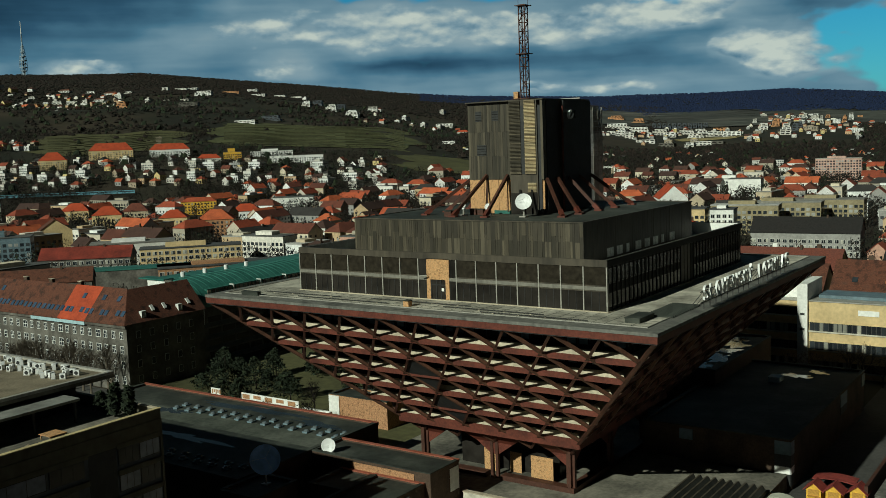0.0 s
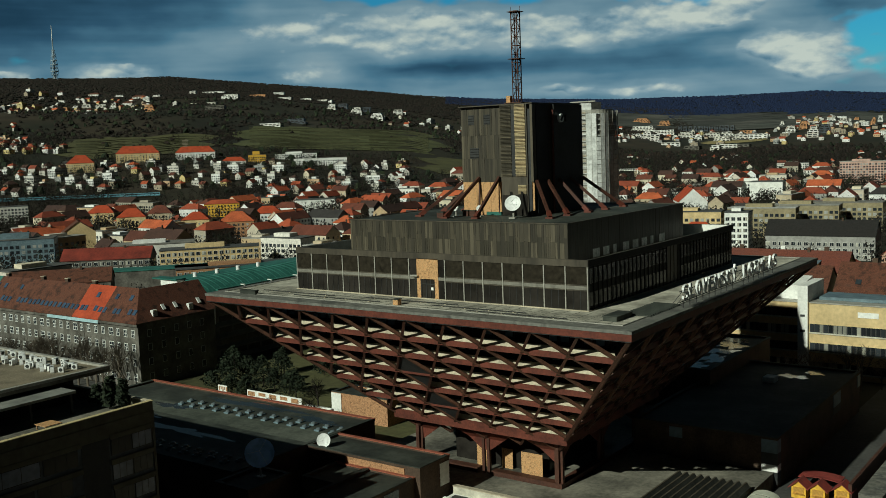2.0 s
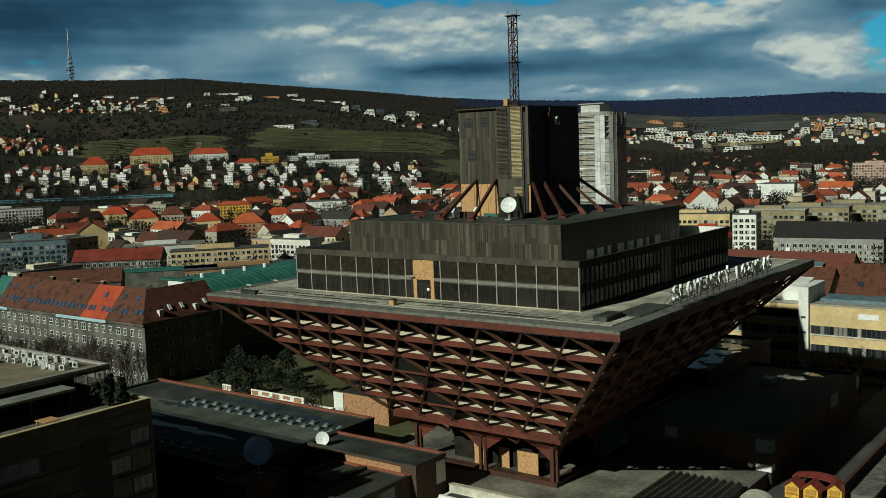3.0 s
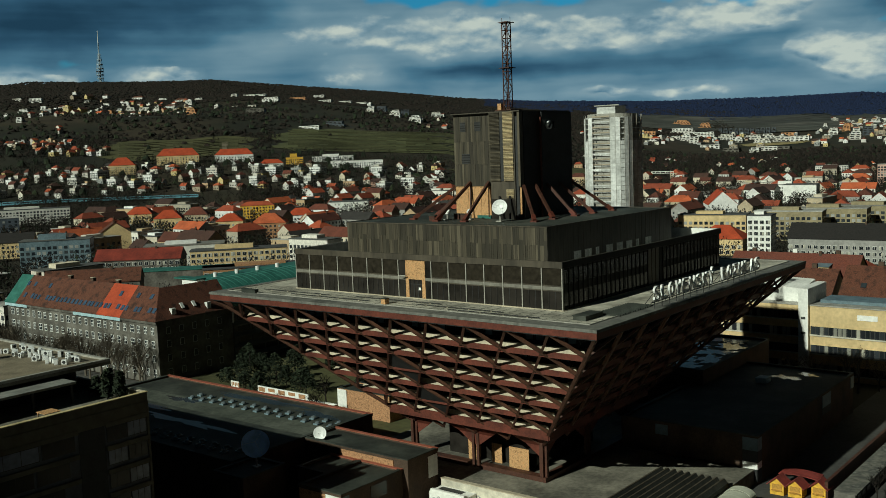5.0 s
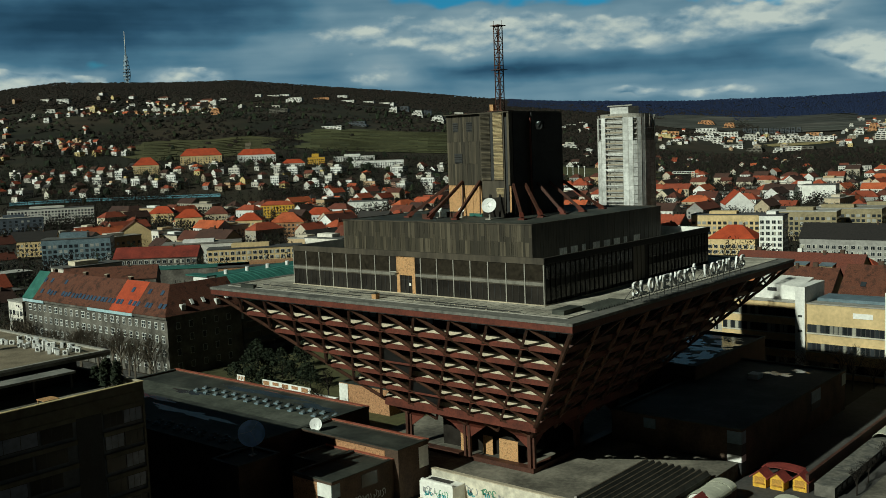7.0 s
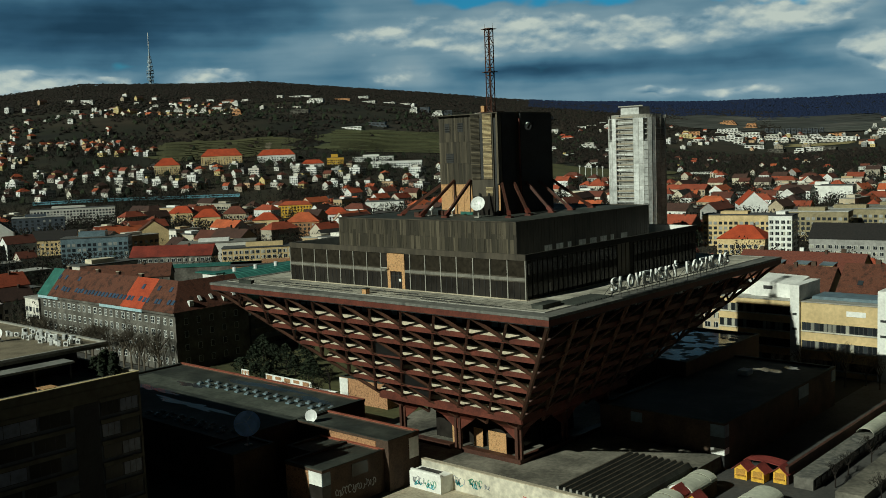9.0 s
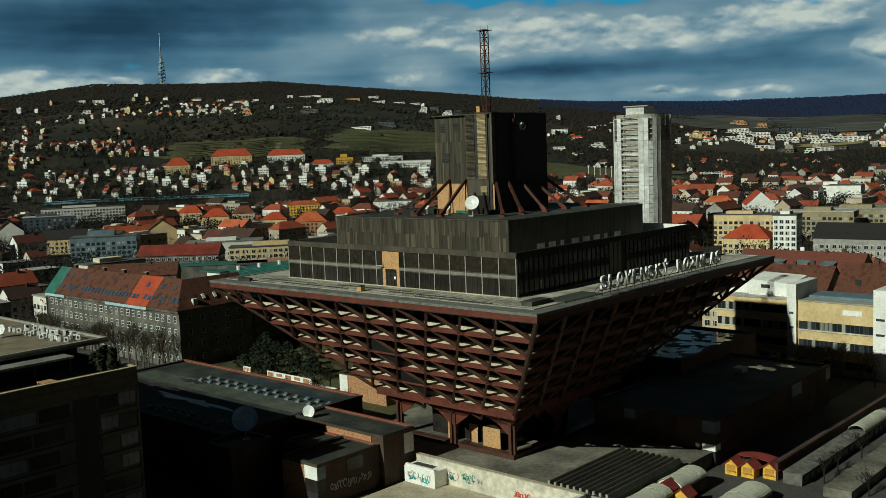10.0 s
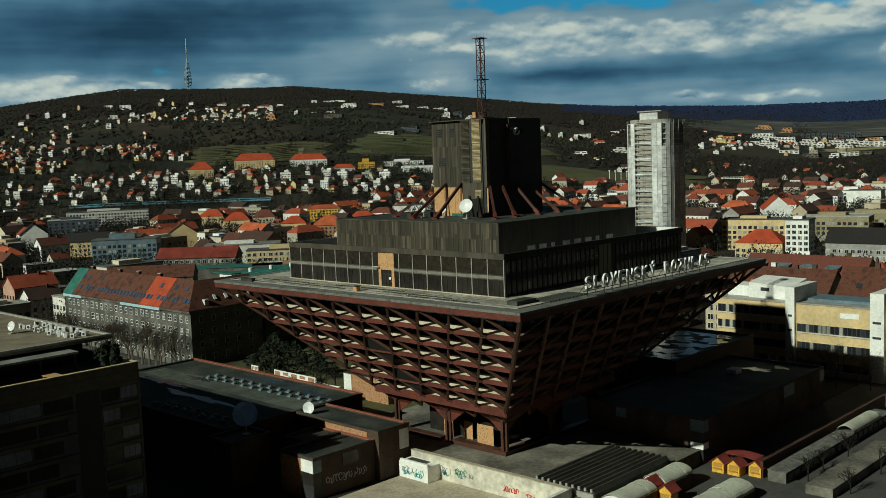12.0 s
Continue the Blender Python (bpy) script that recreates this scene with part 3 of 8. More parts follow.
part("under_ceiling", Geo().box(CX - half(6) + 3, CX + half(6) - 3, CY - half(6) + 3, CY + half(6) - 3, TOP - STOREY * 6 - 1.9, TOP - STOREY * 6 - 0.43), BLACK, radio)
# joints of the paving
g = Geo()
for i in range(1, 40):
    x = CX - H + 2.6 + i * 2.02
    g.box(x - 0.05, x + 0.05, CY - H + 2.6, 130.2, TOP + 1.401, TOP + 1.41)
for j in range(3):
    y = CY - H + 2.6 + 1.9 * (j + 0.5)
    g.box(CX - H + 2.6, CX + H - 2.6, y - 0.05, y + 0.05, TOP + 1.412, TOP + 1.418)
part("paving_joint", g, FELT, radio, kind="stuff")

# feet: pairs of steel columns under the lattice, and the recessed base
BASE = 3.0
foot_y = CY - half(7)
for side in range(4):
    for n in (-1, 0, 1):
        x = CX + n * 2 * BAY
        for dx in (-0.55, 0.55):
            g = Geo().box(x + dx - 0.28, x + dx + 0.28, foot_y - 0.3, foot_y + 0.3, BASE, TOP - 7 * STOREY + 0.6)
            g.v = [turned(p, side) for p in g.v]
            part("foot_column", g, RUST_DARK, radio, "rust-red steel foot column")
for side in range(4):
    for n in (-1, 0, 1):
        x = CX + n * 2 * BAY
        lo, hi = (x if n == -1 else x - BAY * 0.92), (x if n == 1 else x + BAY * 0.92)
        z6, z7 = TOP - 6 * STOREY - 1.65, TOP - 7 * STOREY
        inner, outer = (0.6 if n == -1 else 3.9), (0.6 if n == 1 else 3.9)
        line = [(lo - 0.5, foot_y - 2.0, z6), (hi + 0.5, foot_y - 2.0, z6), (x + outer, foot_y - 0.1, z7 - 0.2), (x + 0.8, foot_y - 0.05, z7 - 2.4), (x - 0.8, foot_y - 0.05, z7 - 2.4), (x - inner, foot_y - 0.1, z7 - 0.2)]
        g = Geo()
        for quad in ((0, 1, 2, 5), (5, 2, 3, 4)):
            q = [line[k] for k in quad]
            g.loft([turned(r, side) for r in q], [turned((r[0], r[1] + 0.3, r[2] + 0.02), side) for r in q])
        part("gusset_plate", g, RUST, radio, "rust-red spreading plate at the foot")
core = half(7) - 5.0
part("base_wall", Geo().box(CX - core, CX + core, CY - core, CY + core, BASE, TOP - STOREY * 6 - 1.0), GLASS, radio, "dark recessed ground-floor wall")
for x0, x1, y, z1 in ((-86.9, -82.4, 149.2, 7.0), (-97.6, -95.0, 150.4, 6.8), (-92.6, -90.2, 151.4, 6.2)):
    part("board_panel", Geo().box(x0, x1, y, y + 0.12, BASE, BASE + z1 - 3.0 + 0.6), OSB, radio, "unpainted chipboard panel closing an opening")
for x0, x1 in ((CX - 2 * BAY - 0.6, CX - 1.6), (CX + 1.6, CX + 2 * BAY + 0.9)):
    part("base_kerb", Geo().box(x0, x1, foot_y - 0.9, foot_y + 0.9, BASE, BASE + 0.9), RUST_DARK, radio, "low brown kerb between the feet")
part("base_kerb", Geo().box(CX + 2 * BAY - 0.9, CX + 2 * BAY + 0.9, foot_y + 0.91, CY + half(7), BASE, BASE + 0.9), RUST_DARK, radio, "low brown kerb between the feet")

ROOF_PALE = material("pale_roof_membrane", [(0.20, 0.205, 0.19), (0.30, 0.30, 0.28), (0.25, 0.255, 0.24)], 0.75, 0, 1.0, 0.12, 0.3)
# first tier: two glazed storeys in one curtain wall
X0, X1, Y0, Y1, Z0, Z1 = -123.2, -62.4, 130.6, 191.5, TOP + 1.4, 46.05
ZR = 44.0
part("tier_wall", Geo().box(X0 + 0.3, X1 - 0.3, Y0 + 0.3, Y1 - 0.3, Z0, ZR), CLAD_PLAIN, radio)
part("tier_sill", Geo().box(X0 - 0.25, X1 + 0.25, Y0 - 0.25, Y1 + 0.25, Z0, Z0 + 0.14), CONCRETE, radio, "pale concrete sill round the tier")
for x0, x1, y0, y1 in ((X0 - 0.1, X1 + 0.1, Y0 - 0.1, Y0 + 0.299), (X0 - 0.1, X1 + 0.1, Y1 - 0.299, Y1 + 0.1), (X0 - 0.1, X0 + 0.299, Y0 + 0.3, Y1 - 0.3), (X1 - 0.299, X1 + 0.1, Y0 + 0.3, Y1 - 0.3)):
    part("tier_cornice", Geo().box(x0, x1, y0, y1, Z1 - 0.9, Z1 + 0.15), CLAD_PLAIN, radio, "dark bronze sheet cornice")
for x0, x1, y0, y1 in ((X0 + 0.3, X1 - 0.3, Y0 + 0.302, Y0 + 0.5), (X0 + 0.3, X1 - 0.3, Y1 - 0.5, Y1 - 0.302), (X0 + 0.302, X0 + 0.5, Y0 + 0.51, Y1 - 0.51), (X1 - 0.5, X1 - 0.302, Y0 + 0.51, Y1 - 0.51)):
    part("parapet_lining", Geo().box(x0, x1, y0, y1, ZR, Z1 + 0.1), WHITE if y0 > 180 else ROOF_PALE, radio, "pale inner face of the parapet")
part("tier_roof", Geo().box(X0 + 0.51, X1 - 0.51, Y0 + 0.51, Y1 - 0.51, ZR + 0.001, ZR + 0.1), ROOF_PALE, radio, "pale grey roof of the tier")
PAN0, PAN1 = -94.9, -90.4
# brown reflections in the upper panes are painted into the glass colour
GLASS_BROWN = material("brown_curtained_glass", [(0.012, 0.010, 0.008), (0.036, 0.030, 0.021), (0.018, 0.015, 0.011)], 0.25, 0, 1.2, 0.9, 0.6, 0.0, spec=0.25)
N1 = 16
bay1 = (X1 - X0) / N1
for i in range(N1):
    a, b = X0 + bay1 * i, X0 + bay1 * (i + 1)
    if b > PAN0 + 0.2 and a < PAN1 - 0.2:
        a2, b2 = (a, max(a, PAN0)) if a < PAN0 else ((min(b, PAN1), b) if b > PAN1 else (0, 0))
        if b2 - a2 > 0.3:
            part("pane", Geo().box(a2 + 0.05, b2 - 0.05, Y0 + 0.02, Y0 + 0.29, Z0 + 0.14, Z1 - 0.9), GLASS, radio)
        continue
    for z0, z1, mt in ((Z0 + 0.14, Z0 + 3.03, GLASS), (Z0 + 3.05, Z0 + 4.0, CLAD_PLAIN), (Z0 + 4.02, Z1 - 0.9, GLASS_BROWN)):
        part("spandrel" if mt is CLAD_PLAIN else "pane", Geo().box(a + 0.06, b - 0.06, Y0 + (0.0 if mt is CLAD_PLAIN else 0.06), Y0 + 0.29, z0, z1), mt, radio)
for i in range(N1 + 1):
    x = X0 + bay1 * i
    if PAN0 < x < PAN1:
        continue
    part("mullion", Geo().box(x - 0.09, x + 0.09, Y0 - 0.12, Y0 + 0.28, Z0 + 0.14, Z1 - 0.9), FRAME, radio, "grey metal mullion")
g = Geo()
for i in range(N1):
    for f in (0.33, 0.66):
        x = X0 + bay1 * (i + f)
        if not PAN0 < x < PAN1:
            g.box(x - 0.03, x + 0.03, Y0 - 0.01, Y0 + 0.05, Z0 + 0.14, Z0 + 3.03)
part("glazing_bar", g, BLACK, radio, kind="stuff")
# pale spandrel line
TRANSOM = material("grey_bronze_transom", [(0.14, 0.13, 0.108), (0.19, 0.178, 0.15)], 0.5, 0.0, 2, 0.5, 0.25, 0.1)
part("transom", Geo().box(X0, PAN0, Y0 - 0.06, Y0 - 0.005, Z0 + 3.25, Z0 + 3.8), TRANSOM, radio, "grey metal transom band")
part("transom", Geo().box(PAN1, X1, Y0 - 0.06, Y0 - 0.005, Z0 + 3.25, Z0 + 3.8), TRANSOM, radio, "grey metal transom band")
# boarded bay with the terrace door
DZ = 3.0
part("board_panel", Geo().box(PAN0, PAN1, Y0 - 0.1, Y0 + 0.29, Z0 + DZ + 0.4, Z1 - 0.8), OSB, radio, "unpainted chipboard panel above the door")
for a, b in ((PAN0, PAN0 + 0.75), (PAN1 - 0.75, PAN1)):
    part("board_panel", Geo().box(a, b, Y0 - 0.1, Y0 + 0.29, Z0 + 0.14, Z0 + DZ + 0.4), OSB, radio)
door = part("terrace_door", Geo().box(PAN0 + 0.75, PAN1 - 0.75, Y0 + 0.12, Y0 + 0.29, Z0 + 0.14, Z0 + DZ + 0.39), GLASS, radio, "black double door with glass leaves")
for x in (PAN0 + 0.82, (PAN0 + PAN1) / 2 - 0.4, (PAN0 + PAN1) / 2 + 0.5, PAN1 - 0.82):
    part("door_frame", Geo().box(x - 0.07, x + 0.07, Y0 + 0.02, Y0 + 0.119, Z0 + 0.14, Z0 + DZ + 0.4), BLACK, door)
part("door_frame", Geo().box(PAN0 + 0.9, PAN1 - 0.9, Y0 + 0.03, Y0 + 0.118, Z0 + 2.45, Z0 + 2.6), BLACK, door)
part("notice", Geo().box(PAN1 - 1.7, PAN1 - 1.2, Y0 + 0.07, Y0 + 0.118, Z0 + 1.5, Z0 + 2.0), WHITE, door, "white paper notice")
lamp = part("wall_lamp", Geo().rod((PAN0 - 0.7, Y0 - 1.1, Z0 + 4.0), (PAN0 + 0.4, Y0 - 0.6, Z0 + 4.0), 0.13), FRAME, radio, "grey floodlight on a bracket")
part("lamp_arm", Geo().rod((PAN0 + 0.3, Y0 - 0.6, Z0 + 4.0), (PAN0 + 0.3, Y0 - 0.1, Z0 + 4.0), 0.05), FRAME, lamp)
# east flank of the first tier: curtain wall with closely set fins, shade painted near black
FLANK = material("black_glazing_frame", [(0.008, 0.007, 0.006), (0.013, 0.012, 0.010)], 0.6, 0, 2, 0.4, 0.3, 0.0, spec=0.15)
# narrow upright slits in mixed pale and dark tones
SLIT_TONES = material("pale_blind", [(0.03, 0.03, 0.03), (0.10, 0.098, 0.09), (0.02, 0.02, 0.02), (0.22, 0.21, 0.19), (0.05, 0.05, 0.048)], 0.7, 0, 1, 0.3, 0.2, 0.0, by="object")
part("flank_skin", Geo().box(X1 - 0.29, X1 - 0.1, Y0 + 0.3, Y1 - 0.3, Z0 + 0.16, Z1 - 0.91), FLANK, radio, "curtain wall of the flank, blackened for its shade")
n_fin = 40
for i in range(n_fin):
    y = Y0 + 0.5 + (Y1 - Y0 - 1.0) * i / n_fin
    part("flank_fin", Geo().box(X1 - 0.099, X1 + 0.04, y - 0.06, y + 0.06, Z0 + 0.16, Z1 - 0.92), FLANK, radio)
    if 159.0 < y < 164.5:
        continue
    for z0, z1 in ((Z0 + 0.7, Z0 + 2.8), (Z0 + 4.1, Z1 - 1.2)):
        part("flank_pane", Geo().box(X1 - 0.099, X1 - 0.06, y + 0.2, y + 1.3, z0, z1), GLASS, radio)
        if random.random() < 0.62:
            w = random.uniform(0.22, 0.5)
            part("flank_blind", Geo().box(X1 - 0.059, X1 - 0.05, y + 0.3, y + 0.3 + w, z0 + 0.2, z1 - random.uniform(0, 0.9)), SLIT_TONES, radio)
part("flank_panel", Geo().box(X1 - 0.099, X1 - 0.02, 159.6, 164.2, Z0 + 0.5, Z1 - 0.95), CLAD_PLAIN, radio, "blank bronze panel in the flank")
# near-black strip puts the east shade over the bronze cornice
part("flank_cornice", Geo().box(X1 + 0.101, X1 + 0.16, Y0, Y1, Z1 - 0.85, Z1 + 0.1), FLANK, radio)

# second tier: closed cladding in narrow strips
U0, U1, V0, V1, W0, W1 = -116.4, -70.0, 138.3, 184.8, ZR + 0.1, 50.75
part("upper_tier", Geo().box(U0 + 0.15, U1 - 0.15, V0 + 0.15, V1 - 0.15, W0, W1), CLAD_PLAIN, radio)
rng = random.Random(3)
g = Geo()
x = U0
while x < U1 - 0.1:
    w = min(rng.choice((0.42, 0.42, 0.84)), U1 - x)
    cut = W0 + 2.1 + rng.choice((1.5, 1.6, 2.4))
    d = rng.uniform(0.0, 0.05)
    g.box(x + 0.015, x + w - 0.015, V0 - d, V0 + 0.14, W0, cut - 0.02)
    g.box(x + 0.015, x + w - 0.015, V0 - rng.uniform(0, 0.05), V0 + 0.14, cut, W1)
    x += w
part("cladding_strip", g, CLADDING, radio, "vertical bronze cladding strips", kind="stuff")
g = Geo()
y = V0
while y < V1:
    g.box(U1 - 0.14, U1 + rng.uniform(0.0, 0.04), y + 0.015, min(V1, y + 0.84) - 0.015, W0, W1)
    y += 0.84
part("cladding_strip", g, CLAD_PLAIN, radio, "vertical bronze cladding strips", kind="stuff")
for s in (0, 1):
    part("coping", Geo().box(U0 - 0.12, U1 + 0.12, (V0 - 0.12, V1 - 0.3)[s], (V0 + 0.3, V1 + 0.12)[s], W1 + 0.001, W1 + 0.2), CLAD_PLAIN, radio)
    part("coping", Geo().box((U0 - 0.12, U1 - 0.3)[s], (U0 + 0.3, U1 + 0.12)[s], V0 + 0.301, V1 - 0.301, W1 + 0.001, W1 + 0.2), CLAD_PLAIN, radio)
part("upper_roof", Geo().box(U0 + 0.3, U1 - 0.3, V0 + 0.3, V1 - 0.3, W1 + 0.002, W1 + 0.08), FELT, radio, "grey felt roof round the tower")
# pale reflections in the flank windows, put in as whitish panels
FLANK_REFLECTION = material("grey_slatted_blind", [(0.70, 0.70, 0.66), (0.80, 0.80, 0.75), (0.55, 0.55, 0.51)], 0.7, 0, 6, 1.5, 0.3, 0.1, by="object")
for i, y in enumerate((146.6, 150.3, 154.1, 157.9, 161.8, 165.5, 169.3, 173.2)):
    w = (2.5, 2.4, 1.3, 2.5, 2.4, 2.4, 1.4, 2.6)[i]
    fw = part("flank_window", Geo().box(U1 + 0.045, U1 + 0.09, y, y + w, W0 + 0.3, W0 + 1.85), FRAME, radio, "pale window in the dark flank")
    part("blind", Geo().box(U1 + 0.091, U1 + 0.1, y + 0.08, y + w / 2 - 0.04, W0 + 0.38, W0 + 1.77), FLANK_REFLECTION, fw)
    part("blind", Geo().box(U1 + 0.091, U1 + 0.1, y + w / 2 + 0.04, y + w - 0.08, W0 + 0.38, W0 + 1.77), FLANK_REFLECTION, fw)
# ---------------------------------------------------------------- tower and mast
tower = thing("service_tower", -92.4, 161.3, W1 + 0.08, "dark bronze-clad service tower on the roof with inclined red steel props", "tower")
TZ0, TZ1 = W1 + 0.08, 70.9
TW0, TW1, TV0, TV1 = -100.3, -84.3, 152.7, 169.8
part("tower_body", Geo().box(TW0 + 0.1, TW1 - 0.1, TV0 + 0.3, TV1, TZ0, TZ1), CLAD_PLAIN, tower)
g = Geo()
x = TW0
while x < -91.1:
    w = min(0.46, -91.0 - x)
    cuts = [57.0, 61.2 + rng.choice((0, 0.1)), 65.6, TZ1]
    for z0, z1 in zip(cuts, cuts[1:]):
        g.box(x + 0.01, x + w - 0.01, TV0 - rng.uniform(0, 0.06), TV0 + 0.29, z0 + 0.01, z1 - 0.01)
    x += 0.46
part("cladding_strip", g, CLADDING, tower, "vertical bronze cladding strips", kind="stuff")
for k in range(3):
    x = TW0 + 3.1 * k
    part("board_panel", Geo().box(x + 0.02, x + 3.06, TV0 + 0.05, TV0 + 0.29, TZ0 + 0.05, 56.98), OSB, tower, "unpainted chipboard sheet")
part("green_skirting", Geo().box(-95.0, -91.1, TV0 - 0.25, TV0 + 0.04, TZ0, TZ0 + 0.6), GREEN_ROOF, tower, "green painted skirting")
for x0, x1, z0, z1 in ((-98.6, -97.3, 67.6, 69.4), (-95.1, -93.7, 67.6, 69.4), (-98.4, -96.4, 61.4, 63.3)):
    vent = part("vent_opening", Geo().box(x0, x1, TV0 - 0.12, TV0 - 0.065, z0, z1), BLACK, tower, "square dark vent")
    for i in range(4):
        part("vent_slat", Geo().box(x0 + 0.05, x1 - 0.05, TV0 - 0.2, TV0 - 0.121, z0 + 0.2 + i * (z1 - z0) / 4, z0 + 0.27 + i * (z1 - z0) / 4), FLANK, vent)
# louvred shaft beside the closed panel
TF = 151.8
part("shaft", Geo().box(-90.99, -85.4, TF, TV0 + 0.29, TZ0, TZ1), CLAD_PLAIN, tower)


def louvres(x0, x1, y, z0, z1, pitch=0.24):
    g = Geo()
    z = z0
    while z < z1 - 0.1:
        tall = pitch * rng.choice((0.8, 0.85, 0.9))
        g.loft([(x0, y - 0.22, z), (x1, y - 0.22, z), (x1, y - 0.01, z), (x0, y - 0.01, z)], [(x0, y - 0.05, z + tall), (x1, y - 0.05, z + tall), (x1, y - 0.01, z + tall), (x0, y - 0.01, z + tall)])
        z += pitch
    return g


part("louvre_panel", louvres(-90.95, -88.65, TF - 0.02, 58.0, TZ1), CLADDING, tower, "dark horizontal louvres", kind="stuff")
part("louvre_panel", louvres(-87.85, -85.65, TF - 0.02, 58.0, TZ1), LOUVRE, tower, "pale horizontal louvres", kind="stuff")
part("louvre_panel", louvres(-87.4, -85.65, TF - 0.02, 54.8, 56.4), LOUVRE, tower, "pale horizontal louvres", kind="stuff")
part("dark_slot", Geo().box(-88.6, -87.9, TF - 0.1, TF - 0.005, 58.0, TZ1 - 0.9), BLACK, tower)
part("dark_slot", Geo().box(-85.39, -84.75, TF + 0.3, TV0 + 0.29, TZ0, TZ1 - 0.9), BLACK, tower)
part("dark_slot", Geo().box(-90.9, -85.5, TF - 0.06, TF - 0.005, TZ0 + 0.05, 54.6), GLASS, tower)
part("shaft_fin", Geo().box(-84.74, -84.25, TF + 0.1, TV0 + 0.29, 57.0, TZ1 - 0.1), CLADDING, tower, "bronze side fin")
part("board_panel", Geo().box(-85.2, -84.35, TF + 0.5, TF + 0.65, TZ0 + 0.9, 56.9), OSB, tower, "narrow chipboard strip")
for x in (-89.0, -86.6):
    part("inclined_strut", Geo().beam((x + 0.9, TF - 1.6, TZ0 + 0.2), (x, TF - 0.2, 55.2), 0.32, 0.32), FLANK, tower)
# east plates are black: the sunless side's shade is in their colour
part("flank_plate", Geo().box(TW1 - 0.09, TW1 + 0.45, 158.9, TV1 - 0.2, TZ0 + 0.3, TZ1 - 0.1), BLACK, tower, "projecting flank plate, black for its shaded side")
part("flank_plate", Geo().box(TW1 - 0.09, TW1 + 0.1, 153.2, 157.6, TZ0 + 0.3, TZ1 - 0.1), BLACK, tower, "projecting flank plate, black for its shaded side")
part("down_pipe", Geo().rod((-83.8, 158.3, TZ0), (-83.8, 158.3, 69.8), 0.2), RUST, tower, "rust-red pipe down the flank")
fan = part("flank_fan", Geo().rod((TW1 + 0.46, 161.0, 68.3), (TW1 + 1.0, 161.0, 68.3), 0.8, n=18), WHITE_METAL, tower, "white round vent fan")
part("fan_blade", Geo().beam((TW1 + 1.02, 160.5, 67.8), (TW1 + 1.02, 161.5, 68.8), 0.5, 0.06, (1, 0, 0)), BLACK, fan)
part("fan_hood", Geo().rod((TW1 + 0.46, 163.4, 68.3), (TW1 + 0.8, 163.4, 68.3), 0.7, n=16), BLACK, tower, "black round vent cover")
part("tower_coping", Geo().box(TW0 - 0.05, TW1 + 0.1, TF + 0.1, TV1 + 0.15, TZ1 + 0.001, TZ1 + 0.18), CLAD_PLAIN, tower)


def prop(foot, head):
    p, q = Vector(foot), Vector(head)
    beam = part("prop", Geo().beam(p, q, 0.46, 0.55), RUST_DARK, tower, "inclined rust-red steel prop")
    d = (q - p).normalized()
    part("prop_shoe", Geo().prism([(p.x - 0.7, p.y - 0.5), (p.x + 0.7, p.y - 0.5), (p.x + 0.7, p.y + 0.5), (p.x - 0.7, p.y + 0.5)], TZ0, TZ0 + 0.3), RUST, beam)
    part("prop_shoe", Geo().beam(p, p + d * 1.4, 0.65, 0.8), RUST, beam)


for y, head_y in ((147.2, 152.3), (153.4, 156.2), (161.1, 160.4), (167.9, 164.6), (175.5, 169.2)):
    prop((-78.3, y, TZ0 + 0.2), (-83.9, head_y, 57.1))
for x, head_x in ((-98.6, -96.4), (-91.9, -92.0)):
    prop((x, 144.3, TZ0 + 0.2), (head_x, TV0 - 0.2, 57.8))
    part("prop_tie", Geo().beam((head_x, TV0 - 0.3, 57.4), (head_x + 0.3, TV0 - 0.9, TZ0 + 0.4), 0.2, 0.2), RUST_DARK, tower)
for y, head_y in ((147.0, 153.2), (154.0, 157.0), (162.0, 161.5), (169.0, 165.5), (175.5, 169.0)):
    prop((-106.6, y, TZ0 + 0.2), (TW0 - 0.05, head_y, 57.1))

mast = thing("lattice_mast", -92.6, 160.6, TZ1 + 0.18, "dark red steel lattice radio mast on the tower", "mast")
MZ0, MZ1, MW = TZ1 + 0.18, 88.6, 0.6
legs = [(-92.6 + a * MW, 160.6 + b * MW) for a, b in ((-1, -1), (1, -1), (1, 1), (-1, 1))]
for x, y in legs:
    part("mast_leg", Geo().rod((x, y, MZ0), (x, y, MZ1), 0.11, n=6), RUST_DARK, mast)
n_sec = 11
for s in range(n_sec + 1):
    z = MZ0 + (MZ1 - MZ0) * s / n_sec
    for i in range(4):
        a, b = legs[i], legs[(i + 1) % 4]
        part("mast_strut", Geo().rod((*a, z), (*b, z), 0.06, n=5), RUST_DARK, mast)
        if s < n_sec:
            z2 = MZ0 + (MZ1 - MZ0) * (s + 1) / n_sec
            c, d = (a, b) if (s + i) % 2 else (b, a)
            part("mast_brace", Geo().rod((*c, z), (*d, z2), 0.055, n=5), RUST_DARK, mast)
for z, r in ((MZ1 - 0.2, 1.15), (MZ0 + 8.6, 1.2), (MZ0 + 0.4, 1.9)):
    part("mast_platform", Geo().box(-92.6 - r, -92.6 + r, 160.6 - r, 160.6 + r, z, z + 0.12), RUST_DARK, mast)
for dx in (-1.0, 1.0):
    part("mast_rail", Geo().rod((-92.6 + dx, 160.6, MZ1 - 0.1), (-92.6 + dx, 160.6, MZ1 + 0.9), 0.04, n=5), RUST_DARK, mast)
